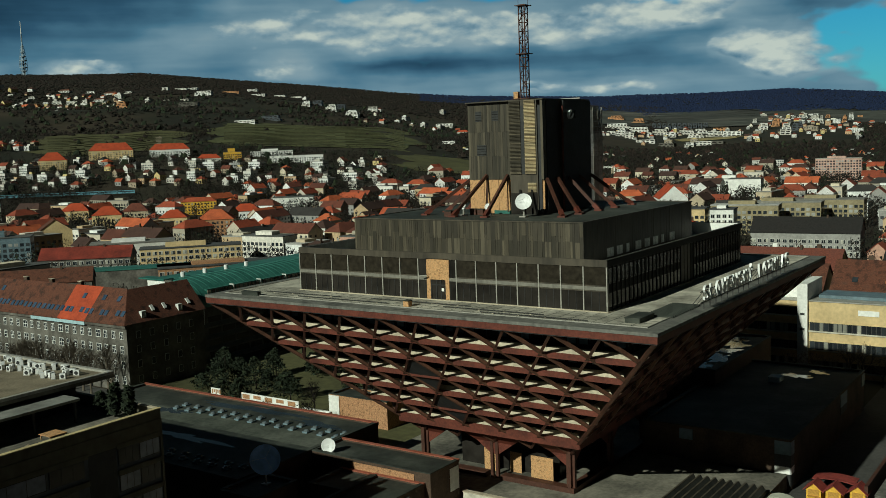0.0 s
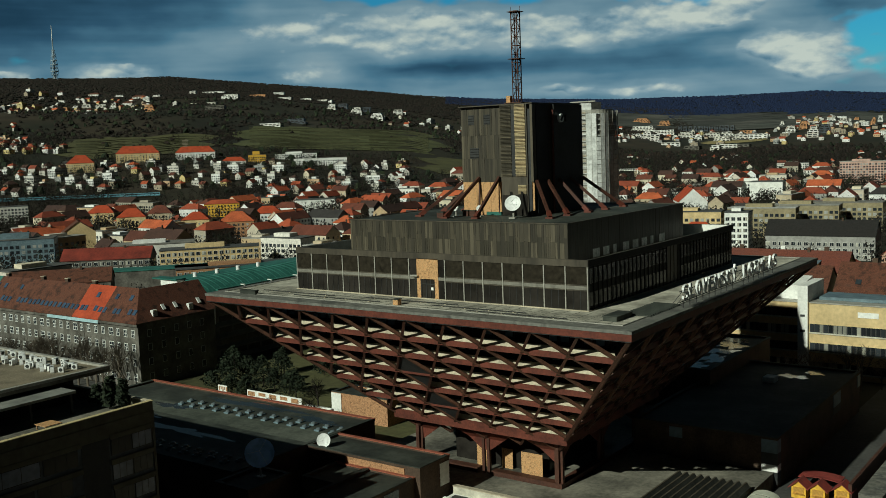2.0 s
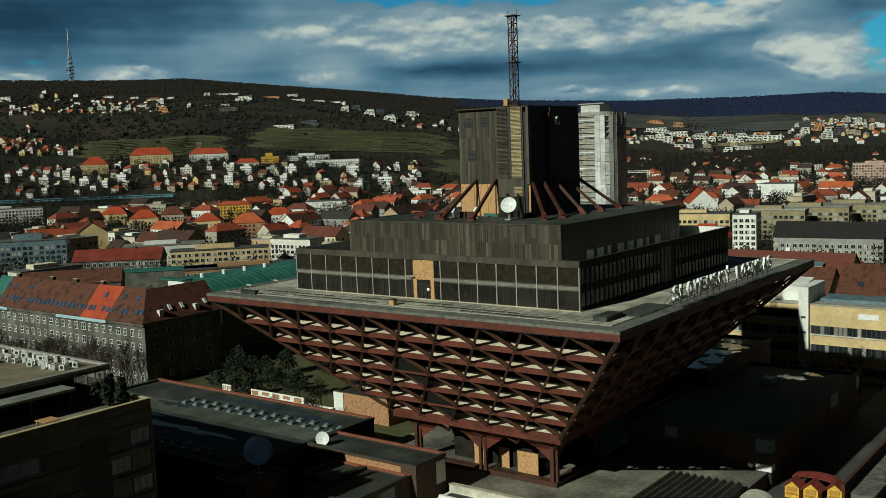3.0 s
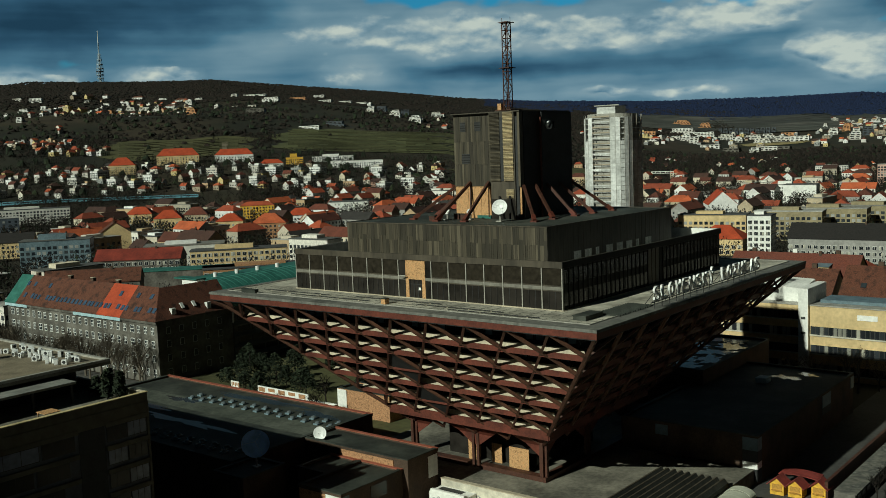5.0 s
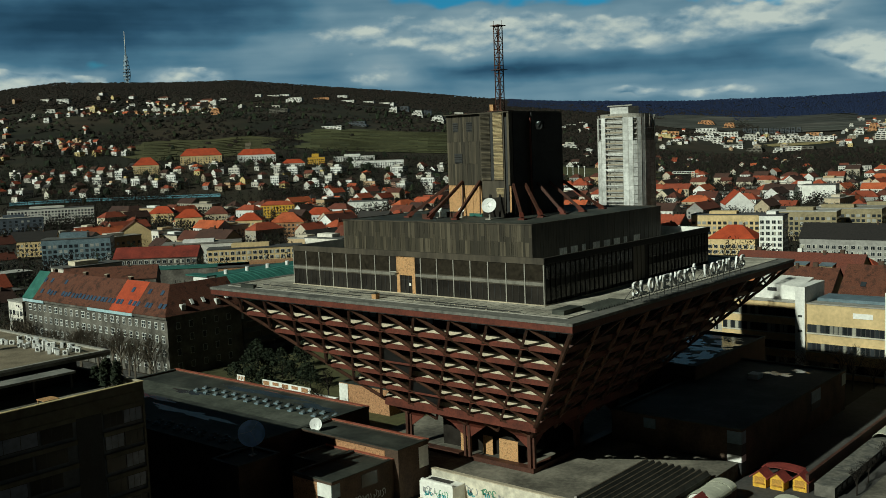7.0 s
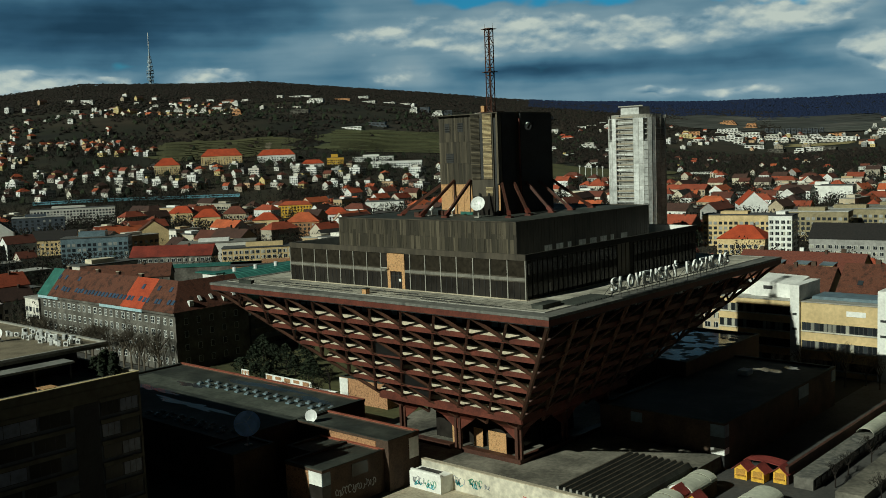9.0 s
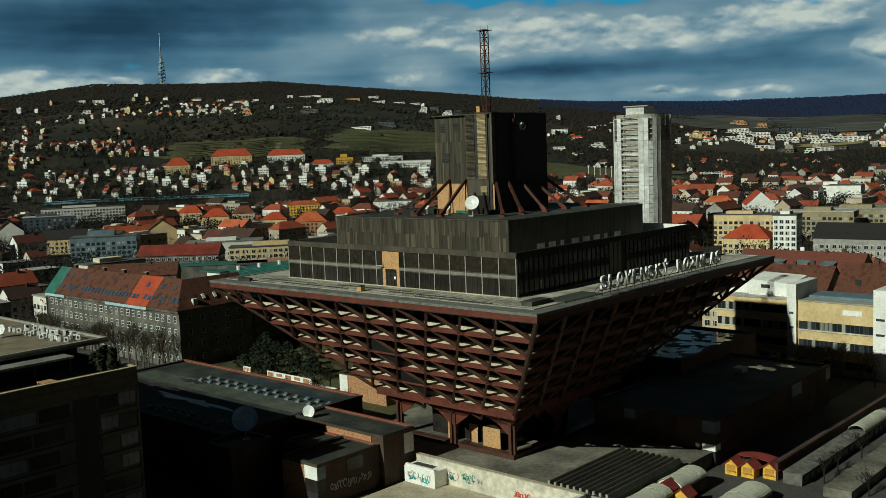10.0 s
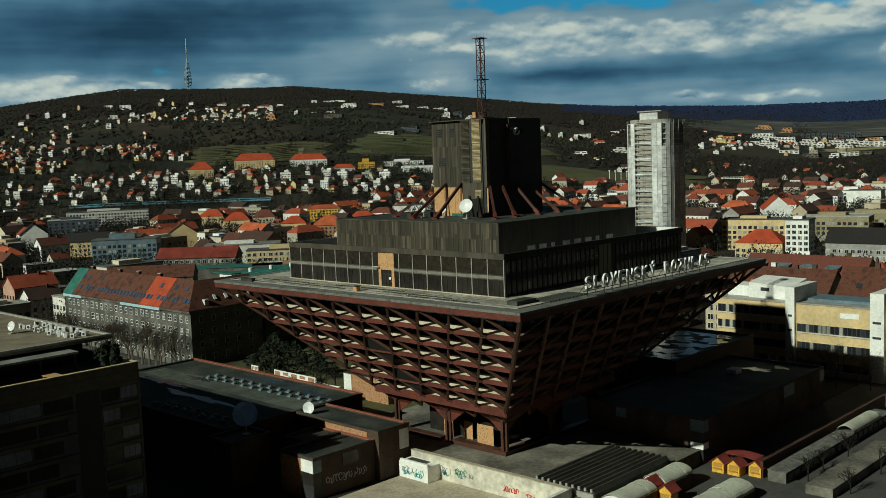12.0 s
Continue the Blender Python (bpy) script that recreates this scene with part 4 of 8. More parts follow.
part("mast_box", Geo().box(-94.4, -93.5, 159.4, 160.2, MZ0, MZ0 + 1.8), OSB, mast, "tan equipment box")


def dish(x, y, z, r, face, mat, label, stalk):
    """A parabolic dish on a post; face: the way it looks."""
    ob = thing("satellite_dish", x, y, z, label, "dish")
    d = Vector(face).normalized()
    c = Vector((x, y, z + stalk))
    side = d.cross(Vector((0, 0, 1))).normalized()
    up = side.cross(d)
    g = Geo()
    n = 24
    rings = [(0.0, 0.0), (0.35, 0.05), (0.7, 0.18), (1.0, 0.36)]
    for k, off in ((0, 0.0), (1, -0.06)):
        base = len(g.v)
        for f, h in rings[1:]:
            for i in range(n):
                a = 2 * math.pi * i / n
                g.v.append(tuple(c + (side * math.cos(a) + up * math.sin(a)) * f * r + d * (h * r * 0.6 + off)))
        g.v.append(tuple(c + d * off))
        last = len(g.v) - 1
        for i in range(n):
            j = (i + 1) % n
            q = (last, base + i, base + j)
            g.f.append(q if k == 0 else q[::-1])
            for m in range(2):
                q = (base + m * n + i, base + (m + 1) * n + i, base + (m + 1) * n + j, base + m * n + j)
                g.f.append(q if k == 0 else q[::-1])
    for i in range(n):
        j = (i + 1) % n
        a0, b0 = 2 * n, 3 * n + 1 + 2 * n
        g.f.append((a0 + i, b0 + i, b0 + j, a0 + j))
    part("reflector", g, mat, ob)
    part("post", Geo().rod((x, y, z), tuple(c - d * 0.1 * r), 0.16), FRAME, ob, "grey steel post")
    part("foot", Geo().box(x - 0.6, x + 0.6, y - 0.6, y + 0.6, z, z + 0.2), FRAME, ob)
    tip = c + d * r * 0.9
    part("feed_horn", Geo().rod(tip, tip + d * 0.2, 0.07), WHITE_METAL, ob)
    for a in (0, 2.1, 4.2):
        e = c + (side * math.cos(a) + up * math.sin(a)) * r * 0.95 + d * r * 0.2
        part("feed_arm", Geo().rod(e, tip, 0.018, n=5), WHITE_METAL, ob)
    return ob


SKYWARD = (0.35, -1.0, 0.45)
dish(-85.4, 146.6, W1 + 0.08, 1.45, SKYWARD, WHITE_METAL, "large white satellite dish on the tower roof", 2.6)
dish(-98.4, 147.4, W1 + 0.08, 0.55, SKYWARD, WHITE_METAL, "small white satellite dish on the tower roof", 1.6)
dish(-94.2, 149.0, W1 + 0.08, 0.6, SKYWARD, WHITE_METAL, "small white satellite dish on the tower roof", 1.5)

# small things on the terrace
def roof_box(x, y, z, w, d, h, mat, label, name="roof_hatch", cat="vent"):
    ob = thing(name, x, y, z, label, cat)
    part("box", Geo().box(x - w / 2, x + w / 2, y - d / 2, y + d / 2, z, z + h), mat, ob)
    part("lid", Geo().box(x - w / 2 - 0.08, x + w / 2 + 0.08, y - d / 2 - 0.08, y + d / 2 + 0.08, z + h + 0.001, z + h + 0.12), FELT, ob)
    return ob


TZ = TOP + 1.42
roof_box(-93.8, 123.6, TZ, 1.0, 1.0, 0.9, OSB, "small brown vent box on the terrace")
roof_box(-55.9, 127.2, TZ - 0.3, 2.2, 5.0, 0.9, FELT, "low dark vent housing at the terrace edge")
roof_box(-127.5, 122.2, TZ - 0.3, 4.0, 0.8, 0.9, FELT, "low dark box at the terrace edge")
for x, y in ((-97.6, 149.6), (-95.9, 149.4), (-99.6, 144.6), (-100.6, 145.6)):
    roof_box(x, y, W1 + 0.08, 1.2, 0.8, 1.0, RUST_DARK, "small brown equipment box beside the tower", "equipment_box", "equipment")

for k, (x0, x1, y) in enumerate(((-118, -98, 124.2), (-88, -70, 125.1), (-128, -110, 126.3), (-80, -62, 123.4), (-104, -84, 127.0))):
    ob = thing("roof_pipe", (x0 + x1) / 2, y, TZ, "thin dark pipe lying along the terrace", "pipe", "terrace pipes")
    part("pipe", Geo().rod((x0, y, TZ + 0.14), (x1, y, TZ + 0.14), 0.07, n=6), BLACK, ob)
    for i in range(4):
        x = x0 + (x1 - x0) * (i + 0.5) / 4
        part("pipe_rest", Geo().box(x - 0.12, x + 0.12, y - 0.12, y + 0.12, TZ - 0.02, TZ + 0.07), CONCRETE, ob)
kerb = thing("terrace_kerb", CX, CY - H + 2.6, TOP + 1.42, "thin pale metal kerb round the terrace", "kerb")
for side in range(4):
    g = Geo().box(CX - H + 2.5, CX + H - 2.6, CY - H + 2.45, CY - H + 2.6, TOP + 1.42, TOP + 1.54)
    g.v = [turned(p, side) for p in g.v]
    part("kerb_rail", g, FRAME, kerb)
# the sign on the east edge of the terrace: white channel letters on a steel frame
SX, SY0, SZ, CAP, PITCH = -50.75, 138.6, TZ + 1.25, 2.35, 2.6
sign = thing("roof_sign", SX, 160.0, TZ, "large white channel letters on a dark frame at the roof edge", "sign")


def letter(ch, y, wide):
    """One raised letter that faces east, from the built-in font."""
    cu = bpy.data.curves.new("letter", "FONT")
    cu.body, cu.size, cu.extrude, cu.offset, cu.resolution_u = ch, 1.0, 0.06, 0.012, 4
    ob = bpy.data.objects.new("letter", cu)
    me = bpy.data.meshes.new_from_object(ob)
    bpy.data.objects.remove(ob)
    xs = [v.co.x for v in me.vertices]
    scale_x, scale_y = wide / (max(xs) - min(xs)), CAP / 0.73
    g = Geo()
    g.add([(SX + v.co.z * 3.0, y + (v.co.x - min(xs)) * scale_x, SZ + v.co.y * scale_y) for v in me.vertices], [tuple(p.vertices) for p in me.polygons])
    bpy.data.meshes.remove(me)
    return part("letter", g, SIGN_WHITE, sign)


for z in (TZ + 0.9, TZ + 2.5):
    part("sign_rail", Geo().box(SX - 0.4, SX - 0.28, SY0 - 0.4, SY0 + 43.6, z, z + 0.12), BLACK, sign)
for k, ch in enumerate("SLOVENSK\u00dd ROZHLAS"):
    y = SY0 + k * PITCH
    if ch == " ":
        continue
    letter(ch, y, 1.95)
    part("sign_post", Geo().beam((SX - 0.34, y + 0.9, TZ - 0.1), (SX - 0.34, y + 0.9, TZ + 3.2), 0.1, 0.1), BLACK, sign)
    part("sign_stay", Geo().beam((SX - 2.4, y + 0.9, TZ), (SX - 0.4, y + 0.9, TZ + 2.5), 0.08, 0.08), BLACK, sign)
# low steel grating along the terrace edge
for k in range(14):
    y = 130.4 + k * 0.8
    ob = thing("roof_duct", -55.0, y, TZ, "low dark cable tray across the terrace edge", "duct", "cable trays on the terrace")
    part("tray", Geo().box(-56.6, -52.2, y, y + 0.3, TZ, TZ + 0.25), FELT, ob)

# ---------------------------------------------------------------- round the pyramid
def slab_thing(name, x0, x1, y0, y1, z0, z1, mat, label, kind="structure", cat="pavement"):
    return single(name, Geo().box(x0, x1, y0, y1, z0, z1), mat, ((x0 + x1) / 2, (y0 + y1) / 2, z0), label, cat, kind=kind)


slab_thing("plinth", -121, -48.5, 136.0, 205, 0.0, 3.0, PAVING, "grey concrete podium under the pyramid")
slab_thing("forecourt", -92, -30, 100, 134.6, -0.2, 0.12, CONCRETE, "pale paved forecourt below the podium")
slab_thing("market_yard", -48.4, -10, 136, 260, -0.2, 0.14, ASPHALT, "dark asphalt market yard")
slab_thing("street", -330, -120, 146.5, 163.0, -0.2, 0.1, ASPHALT, "dark street in front of the flats", cat="street")
slab_thing("garden", -218, -121, 146.5, 235, -0.2, 0.2, GRASS, "worn winter lawn in the yard", cat="lawn")


TWIG = material("grey_brown_twigs", [(0.075, 0.062, 0.045), (0.13, 0.108, 0.08)], 0.95, 0, 1.0, 0.1, 0.3, 0.0)
def bare_tree(x, y, z, h, rng, mat=BARK, label="bare winter street tree with fine grey-brown twigs", group="bare trees"):
    """A tapered trunk, limbs that fork three times, and twigs."""
    ob = thing("tree", x, y, z, label, "tree", group)
    t, twig = Geo(), Geo()

    def grow(p, d, length, r, level):
        q = p + d * length
        (t if level < 2 else twig).rod(p, q, r, r * 0.6, 6 if level < 1 else (4 if level < 2 else 3))
        if level >= 4:
            return
        for _ in range(4 if level else 6):
            e = (d + Vector((rng.uniform(-0.8, 0.8), rng.uniform(-0.8, 0.8), rng.uniform(-0.25, 0.55)))).normalized()
            grow(p.lerp(q, rng.uniform(0.55, 1.0)), e, length * rng.uniform(0.55, 0.75), r * 0.5, level + 1)

    grow(Vector((x, y, z)), Vector((rng.uniform(-0.06, 0.06), rng.uniform(-0.06, 0.06), 1)), h * 0.36, h * 0.022, 0)
    part("trunk", t, mat, ob)
    part("crown", twig, mat, ob)
    return ob


def leafy_tree(x, y, z, h, w, rng, label="dark evergreen tree in the yard", group="evergreen trees"):
    ob = thing("tree", x, y, z, label, "tree", group)
    part("trunk", Geo().rod((x, y, z), (x, y, z + h * 0.7), h * 0.025, h * 0.008, 6), BARK, ob)
    g = Geo()
    for _ in range(520):
        f = rng.random() ** 0.7
        a = rng.uniform(0, 6.283)
        r = w * (1 - f) ** 0.6 * rng.uniform(0.5, 1.08) * (0.8 + 0.3 * math.sin(3 * a + h))
        c = Vector((x + r * math.cos(a), y + r * math.sin(a), z + h * (0.16 + 0.84 * f)))
        s = rng.uniform(0.25, 0.6)
        pts = [c + Vector((rng.uniform(-s, s), rng.uniform(-s, s), rng.uniform(-s, s) * 0.8)) for _ in range(4)]
        g.add(pts, [(0, 1, 2), (0, 2, 3), (1, 3, 2)])
    part("crown", g, EVERGREEN, ob)
    return ob


# white yard wall with the garage box in front of the podium
WALL_CREAM = material("stained_cream_render", [(0.42, 0.39, 0.31), (0.58, 0.54, 0.44)], 0.9, 0, 1.2, 0.25, 0.3)
wall = thing("yard_wall", -72, 135.2, 0, "white rendered yard wall with spray-painted scribbles", "wall")
part("wall_body", Geo().box(-92.0, -52.6, 134.7, 135.5, 0, 4.6), WALL_CREAM, wall)
part("wall_coping", Geo().box(-92.1, -52.5, 134.6, 135.6, 4.601, 4.75), CONCRETE, wall)
part("wall_return", Geo().box(-53.4, -52.6, 120.0, 134.69, 0, 4.6), WHITE, wall)
part("wall_ledge", Geo().box(-92.0, -84.0, 131.2, 134.69, 0, 3.3), WHITE, wall, "white boxed entrance on the wall")
part("wall_hatch", Geo().box(-91.8, -84.2, 131.3, 131.8, 3.301, 3.75), WHITE, wall)
part("hatch_hole", Geo().box(-91.2, -86.0, 132.0, 134.2, 3.301, 3.34), BLACK, wall)
rng = random.Random(5)
SPRAY = [material("spray_teal", (0.05, 0.35, 0.40), 0.6), material("spray_red", (0.55, 0.08, 0.05), 0.6), material("spray_grey", (0.35, 0.36, 0.36), 0.6), material("spray_green", (0.16, 0.34, 0.22), 0.6)]
def scribble(x, z, w, h, mat, y, thing_ob):
    """Overlapping curved strokes of paint."""
    g = Geo()
    k = 0.0
    while k < w:
        r, cx, cz = rng.uniform(0.25, 0.45) * h, x + k, z + rng.uniform(-0.15, 0.15) * h
        a0, span = rng.uniform(0, 6.28), rng.uniform(2.0, 5.5)
        pts = [(cx + r * 0.7 * math.cos(a0 + span * i / 6), y, cz + r * math.sin(a0 + span * i / 6)) for i in range(7)]
        for s, e in zip(pts, pts[1:]):
            g.beam(s, e, 0.03, 0.17, (0, 0, 1) if abs(s[0] - e[0]) > abs(s[2] - e[2]) else (1, 0, 0))
        k += rng.uniform(0.22, 0.4) * h
    part("scribble", g, mat, thing_ob, "spray-painted scribble that cannot be read")
for x, z, w, h, m in ((-83.6, 2.3, 2.4, 1.5, 2), (-83.2, 1.6, 1.6, 1.1, 0), (-80.0, 2.4, 3.0, 1.5, 3), (-79.4, 1.9, 2.0, 1.2, 0), (-76.4, 2.2, 1.5, 1.2, 2), (-67.5, 1.6, 3.4, 1.2, 1), (-62.0, 1.4, 2.0, 1.0, 1)):
    scribble(x, z, w, h, SPRAY[m], 134.66, wall)
for x, z, w, h, m in ((-91.2, 1.8, 2.6, 1.6, 2), (-90.6, 1.2, 1.6, 1.2, 0), (-88.0, 1.9, 2.4, 1.6, 3), (-87.4, 1.2, 1.6, 1.1, 0)):
    scribble(x, z, w, h, SPRAY[m], 131.16, wall)


COPING_RED = material("brick_red_coping", [(0.20, 0.055, 0.03), (0.30, 0.085, 0.045), (0.25, 0.08, 0.05)], 0.7, 0, 2.5, 0.4, 0.35)


def coped_block(name, x0, x1, y0, y1, z1, wall_mat, roof_mat, label, coping=COPING_RED, z0=0.0, sides="snew", cap=0.55):
    """A flat-roofed block with a raised coping on the sides named."""
    ob = thing(name, (x0 + x1) / 2, (y0 + y1) / 2, z0, label, "building")
    part("wall", Geo().box(x0, x1, y0, y1, z0, z1 - 0.5), wall_mat, ob)
    part("roof", Geo().box(x0 + cap, x1 - cap, y0 + cap, y1 - cap, z1 - 0.499, z1 - 0.35), roof_mat, ob)
    spans = {"s": (x0 - 0.1, x1 + 0.1, y0 - 0.1, y0 + cap), "n": (x0 - 0.1, x1 + 0.1, y1 - cap, y1 + 0.1), "w": (x0 - 0.1, x0 + cap, y0 + cap, y1 - cap), "e": (x1 - cap, x1 + 0.1, y0 + cap, y1 - cap)}
    for s, (a, b, c, d) in spans.items():
        part("parapet", Geo().box(a, b, c, d, z1 - 0.498, z1 - 0.05), wall_mat, ob)
        part("coping", Geo().box(a - 0.05, b + 0.05, c - 0.05, d + 0.05, z1 - 0.049, z1 + 0.12), coping if s in sides else FELT, ob)
    return ob


# hall with roof domes
hall = coped_block("annex_hall", -189.5, -119.5, 109.0, 146.2, 10.0, BRICK_DARK, FELT, "low dark hall with a felt roof and rows of roof domes", sides="n", cap=0.8)
WET_FELT = material("wet_felt_patch", [(0.015, 0.018, 0.017), (0.03, 0.035, 0.036)], 0.12, 0, 0.9, 0.13, 0.3, 0.05, spec=0.6)
# greenish felt, made paler to hold the sunlight on the hall roof
LIT_FELT = material("mossy_pale_felt", [(0.04, 0.048, 0.036), (0.06, 0.068, 0.052), (0.085, 0.09, 0.072)], 0.9, 0, 1.2, 0.15, 0.35)
def blotch(cx, cy, rx, ry, z, mat, parent, name, seed):
    """A flat patch with an uneven rim, lying on a roof."""
    r = random.Random(seed)
    n = 44
    ph = [r.uniform(0, 6.28) for _ in range(3)]
    ring = []
    for i in range(n):
        a = 6.2832 * i / n
        f = 0.9 + 0.25 * math.sin(2 * a + ph[0]) + 0.22 * math.sin(5 * a + ph[1]) + 0.16 * math.sin(9 * a + ph[2])
        ring.append((cx + rx * f * math.cos(a), cy + ry * f * math.sin(a)))
    part(name, Geo().prism(ring, z, z + 0.012), mat, parent)
# sunlit strip of the roof, its light painted as paler felt
part("pale_strip", Geo().box(-186.5, -121.0, 128.6, 135.2, 9.652, 9.662), LIT_FELT, hall, "greenish felt strip paled for sunlight")
blotch(-166, 133.5, 5, 1.8, 9.664, WET_FELT, hall, "puddle", 1)
blotch(-150, 142.5, 15, 1.6, 9.653, WET_FELT, hall, "puddle", 2)
blotch(-172, 126, 9, 1.6, 9.653, WET_FELT, hall, "puddle", 3)
blotch(-150, 122, 12, 1.7, 9.653, WET_FELT, hall, "puddle", 4)
blotch(-130, 140.5, 7, 1.3, 9.653, WET_FELT, hall, "puddle", 5)
def dome(x, y, z):
    ob = thing("roof_dome", x, y, z, "small pale plastic roof dome on the hall", "skylight", "roof domes")
    part("upstand", Geo().box(x - 0.64, x + 0.64, y - 0.64, y + 0.64, z, z + 0.3), SHADE_TEAL, ob, "grey metal upstand")
    g = Geo()
    for k, (r, h) in enumerate(((0.58, 0.305), (0.52, 0.5), (0.34, 0.66), (0.1, 0.72))):
        for i in range(10):
            g.v.append((x + r * math.cos(i * 0.6283), y + r * math.sin(i * 0.6283), z + h))
    for k in range(3):
        for i in range(10):
            j = (i + 1) % 10
            g.f.append((k * 10 + i, k * 10 + j, k * 10 + 10 + j, k * 10 + 10 + i))
    g.f.append(tuple(range(30, 40)))
    part("dome", g, SHADE_DOME, ob)
    return ob
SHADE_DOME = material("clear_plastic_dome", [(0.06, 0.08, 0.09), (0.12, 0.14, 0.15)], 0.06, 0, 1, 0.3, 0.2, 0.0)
first_dome = dome(-165.6, 137.8, 9.65)
for row, (y, n, x) in enumerate(((137.8, 13, -165.6), (135.3, 13, -165.6), (112.6, 8, -152.0), (114.6, 8, -150.0))):
    for i in range(n):
        if row or i:
            copy_thing(first_dome, pose(x + i * 3.73, y, 9.65))
# rust-stained white boards in the yard behind the hall
for x0, x1 in ((-184.5, -181.2), (-173.8, -155.2)):
    ob = thing("hoarding_board", (x0 + x1) / 2, 161.6, 0.2, "rust-stained white hoarding in the yard behind the hall", "board")
    part("board", Geo().box(x0, x1, 161.5, 161.7, 3.6, 6.0), WHITE, ob)
    for i in range(5):
        a = x0 + 0.3 + i * (x1 - x0) / 5
        part("stain", Geo().box(a, a + (x1 - x0) * 0.13, 161.47, 161.495, 4.6 + 0.3 * (i % 2), 5.7), BRICK, ob, "rust stain")
    for x in (x0 + 0.5, x1 - 0.5):
        part("post", Geo().box(x - 0.1, x + 0.1, 161.71, 161.9, 0.2, 5.8), FRAME, ob)
trough = thing("skip", -149.0, 160.0, 0.2, "pale open metal skip in the yard", "skip")
part("floor_plate", Geo().box(-153.2, -145.2, 158.8, 161.2, 2.6, 2.8), FRAME, trough)
for x0, x1, y0, y1 in ((-153.4, -145.0, 158.5, 158.79), (-153.4, -145.0, 161.21, 161.5), (-153.4, -153.21, 158.8, 161.2), (-145.19, -145.0, 158.8, 161.2)):
    part("side_plate", Geo().box(x0, x1, y0, y1, 2.4, 5.0), WHITE, trough)
for x in (-152.5, -146.0):
    part("skid", Geo().box(x - 0.2, x + 0.2, 158.9, 161.1, 0.2, 2.59), FRAME, trough)

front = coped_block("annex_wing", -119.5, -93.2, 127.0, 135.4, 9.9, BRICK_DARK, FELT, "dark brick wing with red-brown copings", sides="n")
# sunlight on the upper wall is put in as brighter orange brick
part("brick_patch", Geo().box(-110.0, -96.5, 126.85, 126.99, 7.0, 9.3), BRICK, front, "orange brick band with sunlight in its colour")
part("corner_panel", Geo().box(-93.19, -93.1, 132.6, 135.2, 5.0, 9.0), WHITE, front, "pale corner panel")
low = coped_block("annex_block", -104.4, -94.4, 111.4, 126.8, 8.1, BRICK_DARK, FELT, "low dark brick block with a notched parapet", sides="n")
# the sunlit end gets the brighter brick, the other sides the shaded one
part("brick_end", Geo().box(-104.4, -98.0, 111.25, 111.39, 0.0, 7.5), BRICK, low, "orange brick end wall with sunlight in its colour")
for z0, z1, m in ((5.2, 7.6, WHITE), (2.8, 5.19, GLASS), (0.2, 2.79, BLACK)):
    part("corner_panel", Geo().box(-97.9, -94.3, 111.2, 111.38, z0, z1), m, low, "white corner panel" if m is WHITE else "")
    # east return of the white panel: its shade is put in as blue-grey
    part("corner_panel", Geo().box(-94.38, -94.25, 111.2, 113.2, z0, z1), SHADE_TEAL if m is WHITE else m, low)
part("wall_opening", Geo().box(-94.38, -94.3, 118.5, 122.5, 5.0, 7.4), GLASS, low)
g = Geo()
y = 114.6
while y < 124.5:
    r, h0 = rng.uniform(0.45, 0.75), 3.0 + rng.uniform(-0.3, 0.3)
    a0, span = rng.uniform(0, 6.28), rng.uniform(2.0, 5.5)
    pts = [(-94.33, y + r * 0.6 * math.cos(a0 + span * i / 6), h0 + r * math.sin(a0 + span * i / 6)) for i in range(7)]
    for s, e in zip(pts, pts[1:]):
        g.beam(s, e, 0.03, 0.2, (0, 0, 1) if abs(s[1] - e[1]) > abs(s[2] - e[2]) else (0, 1, 0))
    y += rng.uniform(0.45, 0.8)
part("scribble", g, SPRAY[2], low, "pale spray-painted scribble that cannot be read")
mid = coped_block("annex_step", -112.0, -104.6, 118.0, 126.7, 8.0, BRICK_DARK, FELT, "low dark brick step between the wings", sides="n")

dish(-116.4, 128.2, 9.6, 1.3, (0.55, -1.0, 0.3), WHITE_METAL, "white satellite dish on the dark wing", 1.3)
# blue skylight on the shaded dish is put into its base colour
DISH_BLUE = material("dull_blue_dish", [(0.26, 0.46, 0.94), (0.34, 0.54, 0.95)], 0.3, 0, 0.8, 0.3, 0.3, 0.0)
tall = coped_block("annex_plant_room", -118.9, -110.9, 104.5, 114.0, 9.8, BRICK_DARK, FELT, "dark plant room block under the large dish", sides="")
dish(-114.8, 110.9, 9.45, 2.5, (0.62, -0.55, 0.42), DISH_BLUE, "very large satellite dish tinted blue for skylight in shade", 4.1)

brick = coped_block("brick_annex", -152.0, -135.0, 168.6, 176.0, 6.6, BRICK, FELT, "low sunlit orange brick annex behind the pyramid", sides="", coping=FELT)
part("white_panel", Geo().box(-152.1, -149.0, 168.4, 168.58, 2.0, 6.4), WHITE, brick, "white end panel")
# ribbed skylight roof
rib = thing("ribbed_roof", -56, 149, 3.0, "dark ribbed skylight roof with stepped ridges on the podium", "roof")
part("curb", Geo().box(-62.4, -48.7, 136.9, 162.0, 3.001, 3.9), RIB_DARK, rib)
part("curb_edge", Geo().box(-62.4, -48.7, 136.5, 136.88, 3.001, 4.0), FRAME, rib)
